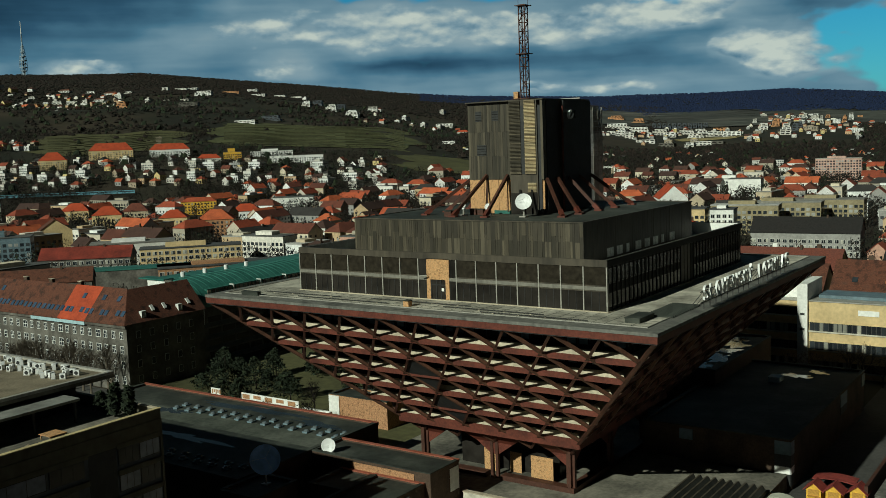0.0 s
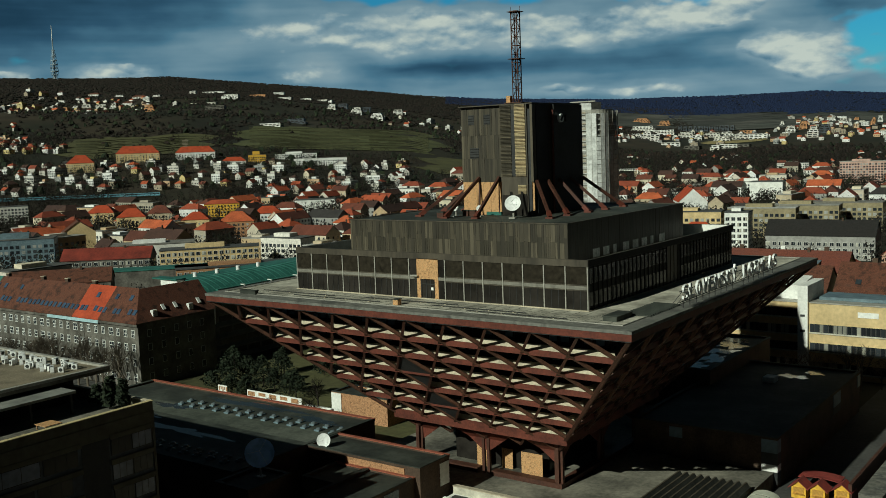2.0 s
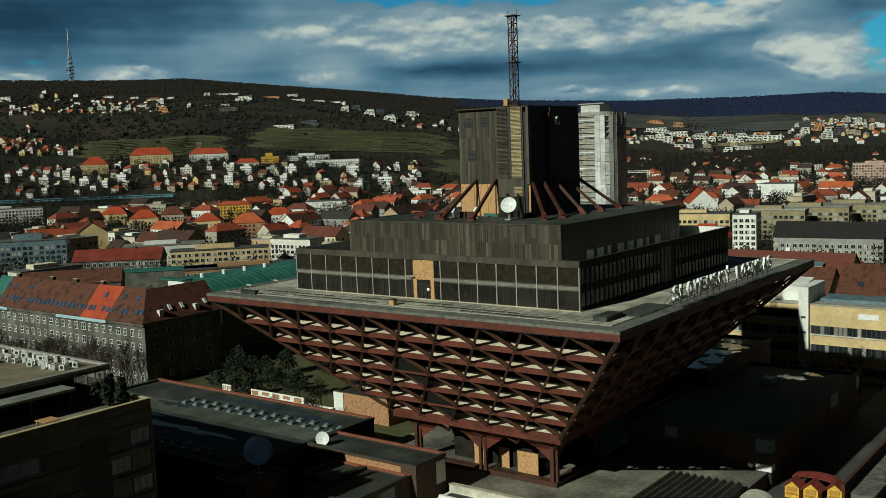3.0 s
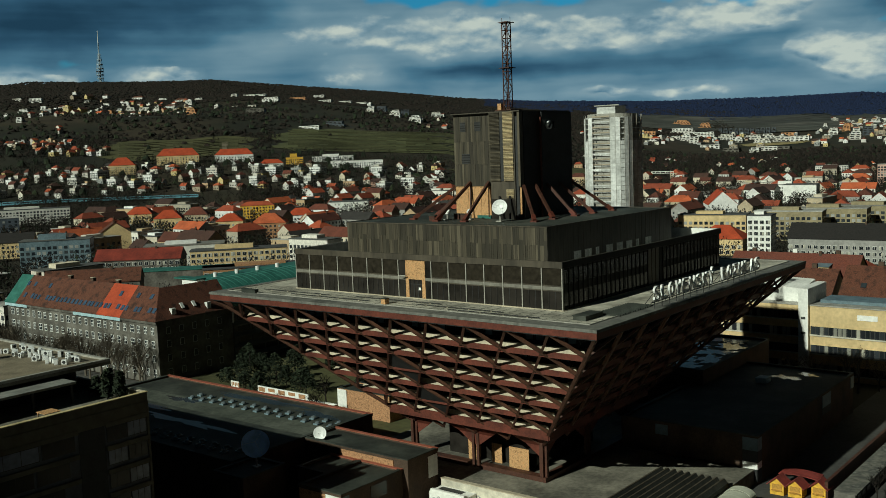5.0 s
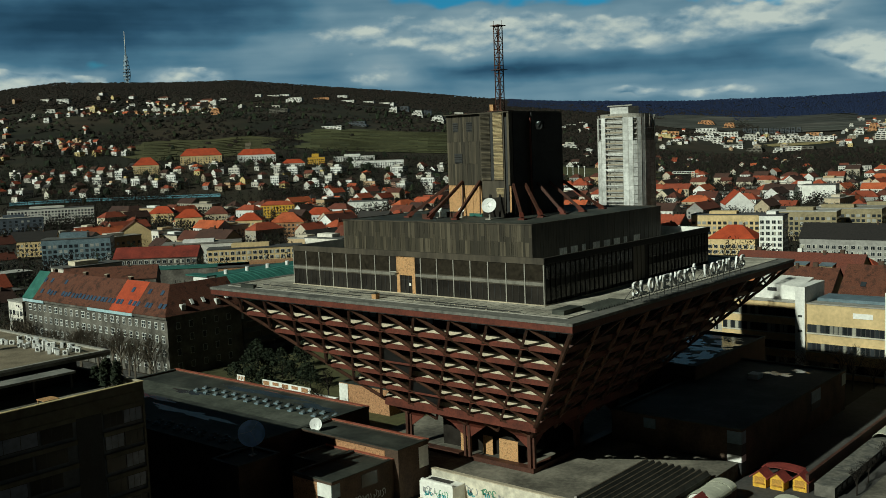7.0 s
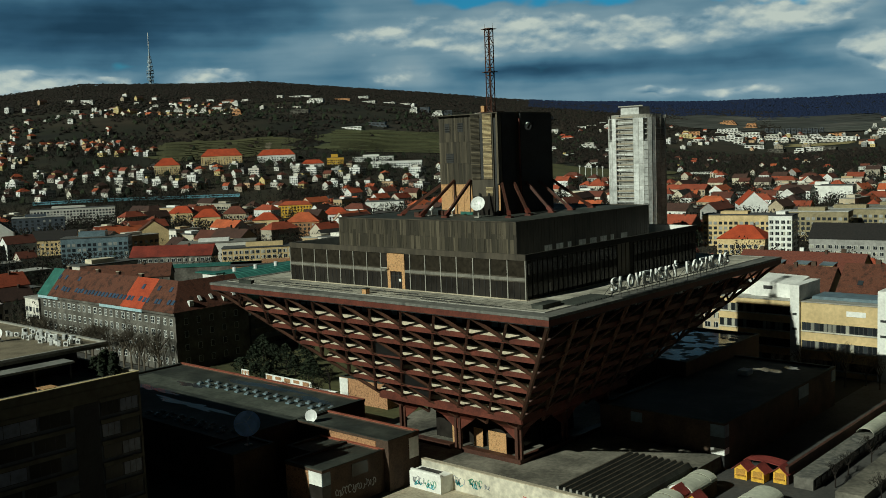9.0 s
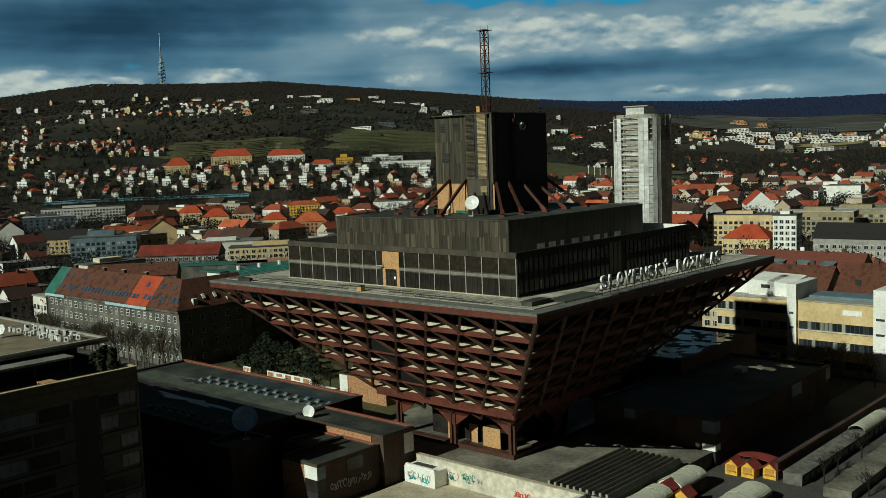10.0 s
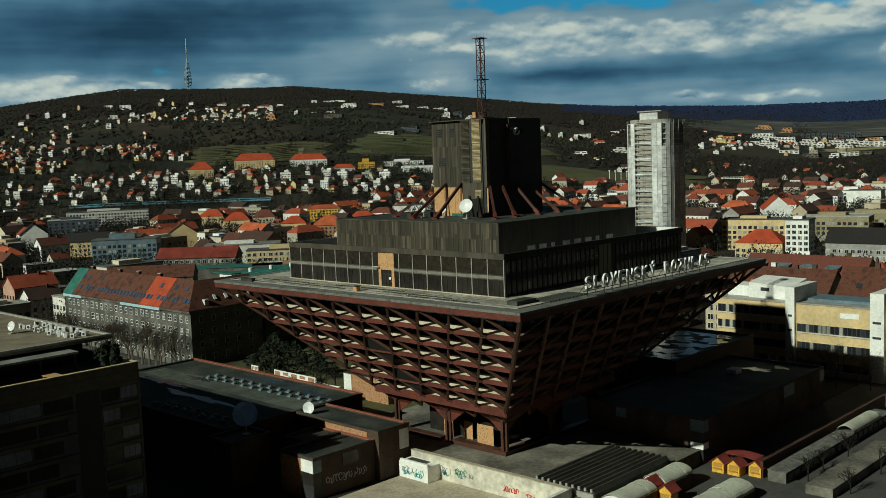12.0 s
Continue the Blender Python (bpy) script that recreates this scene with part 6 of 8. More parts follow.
YELLOW_STONE = material("yellow_stone_cap", [(0.42, 0.34, 0.16), (0.52, 0.43, 0.22)], 0.85, 0, 2, 0.4, 0.25)
part("parapet_cap", Geo().box(NX - 0.5, NX + 0.2, 4.9, NY + 0.1, 30.501, 30.6), YELLOW_STONE, near, "yellowish stone cap")
part("parapet_cap", Geo().box(-190, NX - 0.51, NY - 0.5, NY + 0.1, 30.501, 30.6), CONCRETE, near)
PANEL_BLUE = material("blue_grey_balcony_glass", [(0.14, 0.155, 0.21), (0.2, 0.215, 0.28)], 0.25, 0, 1, 0.2, 0.3, 0.0, spec=0.4)
for k in range(8):
    z = 0.4 + k * 3.45
    # no real recess: a flat black strip paints the shade of the loggias
    part("recess", Geo().box(NX + 0.01, NX + 0.05, 71.5, 75.6, z - 0.4, z + 3.04), BLACK, near, "flat black strip standing for loggia shade")
    part("string_course", Geo().box(NX + 0.005, NX + 0.3, 5.0, 71.4, z + 2.35, z + 3.0), STONE, near)
    part("string_course", Geo().box(NX + 0.005, NX + 0.3, 75.7, NY - 0.36, z + 2.35, z + 3.0), STONE, near)
    shift = (k * 5) % 7
    for y, w, m in ((75.9, 3.2, GLASS if k != 6 else PANEL_BLUE), (79.2, 3.2, PANEL_BLUE if k % 3 else GLASS), (66.0 - shift * 0.5, 4.9, GLASS), (58.0 - shift * 0.5, 7.6, PANEL_BLUE if k % 2 else GLASS), (47.0, 7.0, GLASS)):
        fr = part("window", Geo().box(NX + 0.005, NX + 0.08, y, y + w, z + 0.1, z + 2.3), BLACK, near, "dark-framed glazed band")
        n = 3
        for i in range(n):
            part("pane", Geo().box(NX + 0.081, NX + 0.1, y + 0.08 + i * (w - 0.08) / n, y + (i + 1) * (w - 0.08) / n, z + 0.2, z + 2.2), m, fr)
# set-back top storey with its gravel roof
part("top_storey", Geo().box(-188, -119.0, 20.0, 83.0 - 3, 29.36, 33.2), GLASS, near, "dark glazed set-back storey")
part("roof_slab", Geo().box(-188, -116.0, 18.0, 84.2, 33.201, 33.7), PAVING, near)
part("roof_gravel", Geo().box(-187.5, -116.6, 18.6, 83.6, 33.701, 33.8), GRAVEL, near, "pale roof gravel")
for (a, b, c, d) in ((-116.6, -116.0, 18.0, 84.2), (-188, -116.61, 83.6, 84.2)):
    part("roof_kerb", Geo().box(a, b, c, d, 33.702, 34.1), FRAME, near)
FLAT_CANOPY = material("weathered_canopy_sheet", [(0.14, 0.14, 0.125), (0.2, 0.2, 0.18)], 0.85, 0, 1, 0.3, 0.3)
part("canopy_slab", Geo().box(-119.0, -112.2, 56.0, 76.0, 32.3, 32.65), FLAT_CANOPY, near, "pale flat terrace canopy")
for x, y in ((-112.8, 58), (-112.8, 69.5), (-112.8, 75.5)):
    part("canopy_post", Geo().box(x - 0.15, x + 0.15, y - 0.15, y + 0.15, 29.36, 32.29), BLACK, near)
rng = random.Random(21)
def ac_unit(x, y, z, s=0.8):
    ob = thing("air_conditioner", x, y, z, "white outdoor air-conditioning unit on the gravel roof", "air conditioner", "roof air conditioners")
    part("casing", Geo().box(x - 0.5 * s, x + 0.5 * s, y - 0.25, y + 0.25, z + 0.15, z + 1.0 * s), WHITE_METAL, ob)
    part("fan_grille", Geo().rod((x, y - 0.26, z + 0.55 * s), (x, y - 0.3, z + 0.55 * s), 0.32 * s, n=14), BLACK, ob, "dark fan grille")
    part("skid", Geo().box(x - 0.55 * s, x + 0.55 * s, y - 0.3, y + 0.3, z, z + 0.149), FRAME, ob)
    return ob
ac = ac_unit(-121.0, 80.0, 33.8)
for i in range(44):
    copy_thing(ac, pose(-119.5 - (i % 22) * 0.95 - rng.uniform(0, 0.5), (77.5 if i < 22 else 80.5) + rng.uniform(0, 1.6), 33.8, 0, 0, rng.choice((0, 90, 35, -35))))
dish(-134.6, 74.2, 33.8, 0.9, (0.3, -1, 0.3), WHITE_METAL, "white satellite dish on the gravel roof", 1.4)
for x, y in ((-110.4, 79.8), (-112, 81.2), (-108.3, 80.6), (-114.2, 80.5)):
    t = leafy_tree(x, y, 29.36, rng.uniform(2.6, 4.2), 1.1, rng, "potted dark conifer on the roof terrace", "terrace plants")
for x, y in ((-106.8, 62.5), (-107.0, 65.0), (-107.4, 57.5), (-106.6, 60.2)):
    ob = thing("garden_boulder", x, y, 29.36, "rounded pale planter stone on the terrace", "planter", "terrace stones")
    g = Geo()
    for k in range(5):
        for i in range(8):
            a, r = i * 0.785, 0.6 * math.sin(0.3 + k * 0.65) * rng.uniform(0.85, 1.1)
            g.v.append((x + r * math.cos(a), y + r * math.sin(a), 29.36 + 0.22 * k))
    for k in range(4):
        for i in range(8):
            j = (i + 1) % 8
            g.f.append((k * 8 + i, k * 8 + j, k * 8 + 8 + j, k * 8 + 8 + i))
    g.f.append(tuple(range(32, 40)))
    part("stone", g, GRAVEL, ob)
tb = thing("terrace_table", -109.0, 69.6, 29.36, "light wooden table on the roof terrace", "table")
part("tabletop", Geo().box(-110.2, -107.8, 68.4, 70.8, 30.05, 30.12), OSB, tb)
for x, y in ((-110, 68.6), (-108, 68.6), (-108, 70.6), (-110, 70.6)):
    part("leg", Geo().box(x - 0.05, x + 0.05, y - 0.05, y + 0.05, 29.36, 30.049), OSB, tb)

# ---------------------------------------------------------------- the town and the hills
def house_geo(kind, w, d, h, roof_h, pitch=3.0):
    """Walls, roof, panes and chimney of a house at the origin."""
    g, r, p, c = Geo(), Geo(), Geo(), Geo()
    half_w, tall = (1.0, 1.8) if kind == "flat" else (0.72, 1.65)
    if kind == "gable":
        g.gabled_wall(-w / 2, w / 2, -d / 2, d / 2, -6, h, roof_h)
        r.gable(-w / 2, w / 2, -d / 2, d / 2, h, h + roof_h)
    elif kind == "hip":
        g.box(-w / 2, w / 2, -d / 2, d / 2, -6, h)
        r.hip(-w / 2, w / 2, -d / 2, d / 2, h, h + roof_h)
    else:
        g.box(-w / 2, w / 2, -d / 2, d / 2, -6, h)
        r.box(-w / 2 - 0.3, w / 2 + 0.3, -d / 2 - 0.3, d / 2 + 0.3, h, h + 0.5)
        if roof_h > 0:
            c.box(-w * 0.25, w * 0.15, -d * 0.25, d * 0.3, h + 0.5, h + 0.5 + roof_h)
    for k in range(max(1, int((h - 0.6) / 3.0))):
        z = 0.9 + k * 3.0
        m = max(2, int(w / pitch))
        for i in range(m if pitch < 30 else 0):
            x = -w / 2 + (i + 0.5) * w / m
            for y in (-d / 2, d / 2):
                p.box(x - half_w, x + half_w, y - 0.06, y + 0.06, z, z + tall)
        m = max(2, int(d / pitch))
        for i in range(m if pitch < 30 else 0):
            y = -d / 2 + (i + 0.5) * d / m
            for x in (-w / 2, w / 2):
                p.box(x - 0.06, x + 0.06, y - half_w, y + half_w, z, z + tall)
    if kind != "flat":
        c.box(w * 0.18, w * 0.18 + 0.9, -0.9, 0.0, h + roof_h * 0.5, h + roof_h + 1.2)
    return g, r, p, c


def house_proto(kind, w, d, h, roof_h, wall_mat, roof_mat, label, pitch=3.0, group="town houses"):
    """A house at the origin, to be copied: walls, roof, windows, chimneys."""
    ob = thing("house", 0, 0, 0, label, "house", group)
    g, r, p, c = house_geo(kind, w, d, h, roof_h, pitch)
    part("wall", g, wall_mat, ob)
    part("roof", r, roof_mat, ob)
    if p.v:
        part("window_pane", p, GLASS_FAR, ob, "small dark windows", "stuff")
    if c.v:
        part("chimney" if kind != "flat" else "roof_storey", c, BRICK_DARK if kind != "flat" else wall_mat, ob)
    return ob


class FarHouses:
    """Houses past counting, gathered into one object."""

    def __init__(self, wall_mat, roof_mat, flat_mat):
        self.mats = (wall_mat, roof_mat, GLASS_FAR, BRICK_DARK, flat_mat)
        self.geo, self.slot = Geo(), []
        self.made = {}

    def put(self, spec, x, y, turn):
        if spec not in self.made:
            self.made[spec] = house_geo(*spec, 3.6)
        z, c, s = terrain(x, y), math.cos(radians(turn)), math.sin(radians(turn))
        for k, g in enumerate(self.made[spec]):
            if spec[0] == "flat":
                k = (0, 4, 2, 0)[k]
            self.geo.add([(x + c * a - s * b, y + s * a + c * b, z + e) for a, b, e in g.v], g.f)
            self.slot += [k] * len(g.f)

    def finish(self, name, label):
        me = self.geo.mesh(name)
        for m in self.mats:
            me.materials.append(m)
        me.polygons.foreach_set("material_index", self.slot)
        return tagged(new(name, me), label, "houses", kind="stuff")


rng = random.Random(42)
TOWN = []
for kind, w, d, h, rh, mt, rf, lab in (
        ("gable", 14, 11, 9.0, 4.5, PLASTER, TILES, "plastered town house with a clay-tiled gable roof"),
        ("gable", 20, 12, 12.0, 5.0, PLASTER, TILES, "long plastered town house with a clay-tiled roof"),
        ("gable", 11, 9, 6.0, 4.0, PLASTER, TILES, "small plastered house with a clay-tiled gable roof"),
        ("hip", 15, 13, 10.0, 5.0, PLASTER, TILES, "plastered town house with a hipped clay roof"),
        ("hip", 24, 13, 12.0, 5.0, PLASTER, TILES, "large plastered house with a hipped clay roof"),
        ("hip", 11, 10, 6.5, 4.0, PLASTER, TILES, "small plastered villa with a hipped clay roof"),
        ("flat", 22, 12, 12.0, 1.6, PLASTER, FLAT_ROOF, "flat-roofed plastered block of flats"),
        ("flat", 30, 12, 15.0, 2.0, PLASTER, FLAT_ROOF, "long flat-roofed block of flats"),
        ("flat", 16, 14, 7.0, 0.0, PLASTER, FLAT_ROOF, "low plastered building with a flat roof")):
    TOWN.append(house_proto(kind, w, d, h, rh, mt, rf, lab))
HILL = []
for kind, w, d, h, rh, mt, rf, lab in (
        ("gable", 10, 9, 5.5, 3.5, WHITE_PLASTER, TILES, "small white hillside house with a clay roof"),
        ("hip", 11, 10, 6.0, 3.5, PLASTER, TILES, "hillside villa with a hipped clay roof"),
        ("flat", 16, 12, 9.0, 2.6, WHITE_PLASTER, FLAT_ROOF, "white flat-roofed hillside villa"),
        ("flat", 22, 13, 11.0, 2.6, WHITE_PLASTER, FLAT_ROOF, "white terraced apartment house on the hillside"),
        ("gable", 12, 9, 6.5, 4.0, PLASTER, TILES, "plastered hillside house with a clay roof")):
    HILL.append(house_proto(kind, w, d, h, rh, mt, rf, lab, group="hillside houses"))
ESTATE_SPECS = (("flat", 34, 13, 10, 2.5), ("flat", 52, 14, 13, 2.5), ("flat", 28, 13, 15, 2.5), ("flat", 60, 13, 9, 0.0))
CREST_SPECS = (("flat", 26, 14, 11, 3.0), ("flat", 34, 14, 9, 3.0), ("gable", 22, 13, 9.0, 5.0), ("flat", 20, 15, 14, 3.0), ("hip", 20, 14, 9, 5.0))
TOWN_SPECS = (("gable", 14, 11, 9.0, 4.5), ("gable", 20, 12, 12.0, 5.0), ("gable", 11, 9, 6.0, 4.0), ("hip", 15, 13, 10.0, 5.0), ("hip", 24, 13, 12.0, 5.0), ("hip", 11, 10, 6.5, 4.0), ("flat", 22, 12, 12.0, 1.6), ("flat", 30, 12, 15.0, 2.0), ("flat", 16, 14, 7.0, 0.0), ("gable", 30, 13, 13.0, 5.0), ("gable", 26, 12, 10.0, 5.5))
HILL_SPECS = (("gable", 10, 9, 5.0, 3.5), ("hip", 11, 9, 5.5, 3.5), ("flat", 13, 10, 6.0, 2.4), ("flat", 18, 11, 8.0, 2.4), ("gable", 13, 9, 6.0, 4.0), ("hip", 14, 10, 6.0, 4.0), ("gable", 9, 8, 5.0, 3.5))
TAKEN = []


def free(x, y, r):
    return all((x - a) ** 2 + (y - b) ** 2 > (r + c) ** 2 for a, b, c in TAKEN)


def put(proto, x, y, turn, z=None, clear=None, label=""):
    z = terrain(x, y) if z is None else z
    ob = copy_thing(proto, pose(x, y, z, 0, 0, turn))
    if clear:
        TAKEN.append((x, y, clear))
    if label:
        tagged(ob, label)
    return ob


PINK = material("pinkish_panel_facade", [(0.42, 0.27, 0.22), (0.5, 0.33, 0.27)], 0.9, 0, 0.5, 0.1, 0.25)
def facade(ob, w, dp, h, pitch, balconies=False):
    """Framed windows, and balconies in some bays, on the two sunward fronts of a house at the origin."""
    def piece(name, geo, mat, parent, label=""):
        me = geo.mesh(name)
        me.materials.append(mat)
        q = new(name, me)
        q.parent = parent
        return tagged(q, label)
    first = None
    m, n = max(2, int(w / pitch)), max(2, int(dp / pitch))
    for k in range(max(1, int((h - 0.6) / 3.0))):
        z = 0.9 + k * 3.0
        for i in range(m):
            x = -w / 2 + (i + 0.5) * w / m
            if first is None:
                first = (x, z)
                win = piece("window", Geo().box(x - 1.05, x + 1.05, -dp / 2 - 0.14, -dp / 2 - 0.07, z - 0.1, z + 1.8), PANE_FRAME, ob, "pale-framed window")
                pane = piece("pane", Geo().box(x - 0.9, x - 0.05, -dp / 2 - 0.17, -dp / 2 - 0.141, z, z + 1.65), PANE_MIX, win)
                q = new("pane", pane.data)
                q.parent, q.location = win, (0.95, 0, 0)
                continue
            twin = new("window", win.data)
            twin.parent, twin.location = ob, (x - first[0], 0, z - first[1])
            for s in (0, 0.95):
                q = new("pane", pane.data)
                q.parent, q.location = twin, (s, 0, 0)
            if balconies and i % 4 == 1:
                piece("balcony", Geo().box(x - 1.4, x + 1.4, -dp / 2 - 1.3, -dp / 2 - 0.18, z - 0.9, z + 0.1), PANE_FRAME, ob, "pale balcony")


BLOCKS = []
PANE_FRAME = material("pale_window_frame", [(0.42, 0.41, 0.37), (0.55, 0.54, 0.5)], 0.7, 0, 1, 0.2, 0.2)
# --- single landmarks
def landmark(kind, az, d, w, dp, h, rh, wall_mat, roof_mat, label, turn=0, z=None, name="house", cat="house", pitch=3.0, balconies=False):
    ob = house_proto(kind, w, dp, h, rh, wall_mat, roof_mat, label, pitch=pitch, group="")
    x, y, _ = polar(az, d)
    ob.name = name
    tagged(ob, category=cat)
    if d < 600 and pitch < 30:
        facade(ob, w, dp, h, pitch, balconies)
    ob.matrix_basis = pose(x, y, terrain(x, y) - (5.0 if d > 1400 and az > 130 else 0.0) if z is None else z, 0, 0, turn)
    TAKEN.append((x, y, max(w, dp) * 0.55))
    BLOCKS.append((az, d, max(0.9, math.degrees(max(w, dp) / d) * 0.6)))
    return ob


# schools with red hipped roofs under the vineyards
landmark("hip", 143.3, 1541, 62, 22, 17, 11, CREAM, TILES_RED, "large cream school with a bright red hipped roof", 50, name="school", cat="school", pitch=4)
landmark("hip", 140.2, 1542, 58, 20, 15, 9, WHITE_PLASTER, TILES_RED, "white school with a bright red hipped roof", 48, name="school", cat="school", pitch=4)
landmark("hip", 146.3, 1460, 36, 26, 17, 11, CREAM, TILES_RED, "cream villa with a red pyramid roof", 52)
landmark("hip", 138.1, 1462, 34, 16, 13, 6, WHITE_PLASTER, TILES_RED, "white house with a red hipped roof", 48)
landmark("flat", 136.8, 1512, 26, 16, 15, 5, YELLOW, FLAT_ROOF, "orange-yellow cubic apartment house", 48)
landmark("flat", 133.2, 1483, 78, 16, 15, 0, WHITE_PLASTER, FLAT_ROOF, "long white striped office block", 40, pitch=3.5)
landmark("flat", 134.6, 1543, 64, 14, 13, 3, WHITE_PLASTER, FLAT_ROOF, "long white striped office block", 42, pitch=3.5)
landmark("flat", 133.5, 1000, 40, 22, 13, 0, WHITE, FLAT_ROOF, "plain white windowless hall", 40, pitch=50)
landmark("gable", 146.5, 680, 16, 20, 16, 7, CREAM, TILES_BROWN, "tall house with a blank pale gable", -30, pitch=30)
landmark("flat", 142.5, 566, 44, 18, 15, 1.5, WHITE_PLASTER, FLAT_ROOF, "plain white flat-roofed block", 50, pitch=40)
landmark("gable", 144.9, 520, 44, 14, 13, 5, GREY_PLASTER, DARK_RED, "long block with dark red sheet roofs", 40)
landmark("flat", 149.5, 619, 40, 16, 18, 3, SHADE_TEAL, FLAT_ROOF, "block with a blue roof storey", 50)
landmark("hip", 138.8, 1002, 34, 14, 13, 4, YELLOW, TILES, "yellow town house with a red roof", 45)
landmark("flat", 139.4, 542, 52, 14, 13, 2, CREAM, FLAT_ROOF, "cream plastered block with a flat roof", 48)
landmark("flat", 137.6, 452, 58, 16, 13, 1, BRICK, FLAT_ROOF, "long brick block with a notched roof edge", 52)
landmark("flat", 138.6, 412, 34, 13, 11, 1, YELLOW, FLAT_ROOF, "low yellow plastered block with a flat roof", 50)
# walls seen in shade: the dark blue of that shade is the render colour
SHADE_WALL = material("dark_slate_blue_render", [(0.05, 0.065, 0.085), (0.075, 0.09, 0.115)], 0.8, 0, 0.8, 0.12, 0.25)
landmark("flat", 151.3, 1085, 84, 18, 17, 2, WHITE_PLASTER, FLAT_ROOF, "long pale panel-built block of flats", 58, pitch=3.2)
landmark("flat", 153.0, 930, 44, 22, 17, 2, SHADE_WALL, FLAT_ROOF, "flat-roofed office block with walls coloured blue for shade", 62, pitch=4.5)
landmark("gable", 154.9, 780, 24, 20, 15, 8, WHITE, SLATE, "tall white house with a blank gable and dark roof", -25, pitch=40)
landmark("gable", 151.9, 720, 30, 14, 11, 6, CREAM, SLATE, "cream works building with a dark gable roof", 50)
landmark("hip", 145.3, 985, 26, 18, 11, 7, CREAM, TILES_RED, "cream town villa with a steep red hipped roof", 40)
landmark("hip", 143.7, 880, 24, 18, 12, 7, CREAM, TILES_RED, "cream town villa with a steep red hipped roof", 46)
landmark("hip", 142.2, 930, 22, 16, 11, 7, PLASTER, TILES, "plastered town villa with a steep hipped roof", 44)
landmark("hip", 140.2, 815, 22, 18, 11, 6, CREAM, TILES_RED, "cream town villa with a steep red hipped roof", 42)
landmark("hip", 137.9, 742, 26, 20, 13, 7, BRICK, TILES, "brick town house with a red pyramid roof", 42)
landmark("hip", 136.2, 850, 24, 16, 11, 6, WHITE_PLASTER, TILES_RED, "white town house with a red hipped roof", 42)
landmark("flat", 141.6, 455, 62, 12, 13, 0, GREY_PLASTER, GREEN_ROOF, "long low block with a bright green sheet roof", 46, pitch=31)
landmark("gable", 147.3, 440, 40, 13, 12, 5, GREY_PLASTER, TILES_BROWN, "long block with a dark brown tiled roof", 48, pitch=31)
landmark("hip", 111.2, 560, 26, 20, 9, 7, CREAM, TILES_RED, "house with a patched orange hipped roof", 10)
landmark("gable", 104.6, 528, 52, 18, 12, 7, PLASTER, SLATE, "long house with a black slate roof", 5)
landmark("flat", 107.8, 985, 30, 22, 17, 0, WHITE, FLAT_ROOF, "white windowless workshop block", 10, pitch=40)
# flats east of the tower block
FLATS_TAN = material("olive_tan_render", [(0.20, 0.165, 0.09), (0.28, 0.235, 0.14)], 0.9, 0, 0.8, 0.12, 0.25)
landmark("flat", 111.8, 605, 40, 15, 18.5, 1.5, CREAM, FLAT_ROOF, "ochre block of flats with an end wall", 12, balconies=True)
landmark("flat", 109.0, 537, 12, 14, 23, 1.5, WHITE, FLAT_ROOF, "narrow white block of flats with small windows", 10)
landmark("flat", 107.8, 632, 40, 14, 18, 2, FLATS_TAN, FLAT_ROOF, "drab brown block of flats", 8, balconies=True)
landmark("flat", 105.9, 653, 48, 14, 18, 2, FLATS_TAN, FLAT_ROOF, "drab brown block of flats", 6, balconies=True)
landmark("flat", 103.7, 674, 48, 14, 18, 2, FLATS_TAN, FLAT_ROOF, "drab brown block of flats", 4, balconies=True)
landmark("flat", 106.6, 1560, 46, 14, 13, 1, WHITE_PLASTER, FLAT_ROOF, "low pale green and white office block", 6)
landmark("flat", 103.0, 1240, 50, 16, 26, 2, PINK, FLAT_ROOF, "long pinkish panel-built block of flats", 6)
landmark("gable", 111.9, 811, 36, 22, 12, 10, WHITE_PLASTER, TILES_RED, "white hall with a red gable roof", -60)
landmark("flat", 108.6, 1052, 34, 18, 14, 3, WHITE, FLAT_ROOF, "white cubic office building with a flat roof", 12)
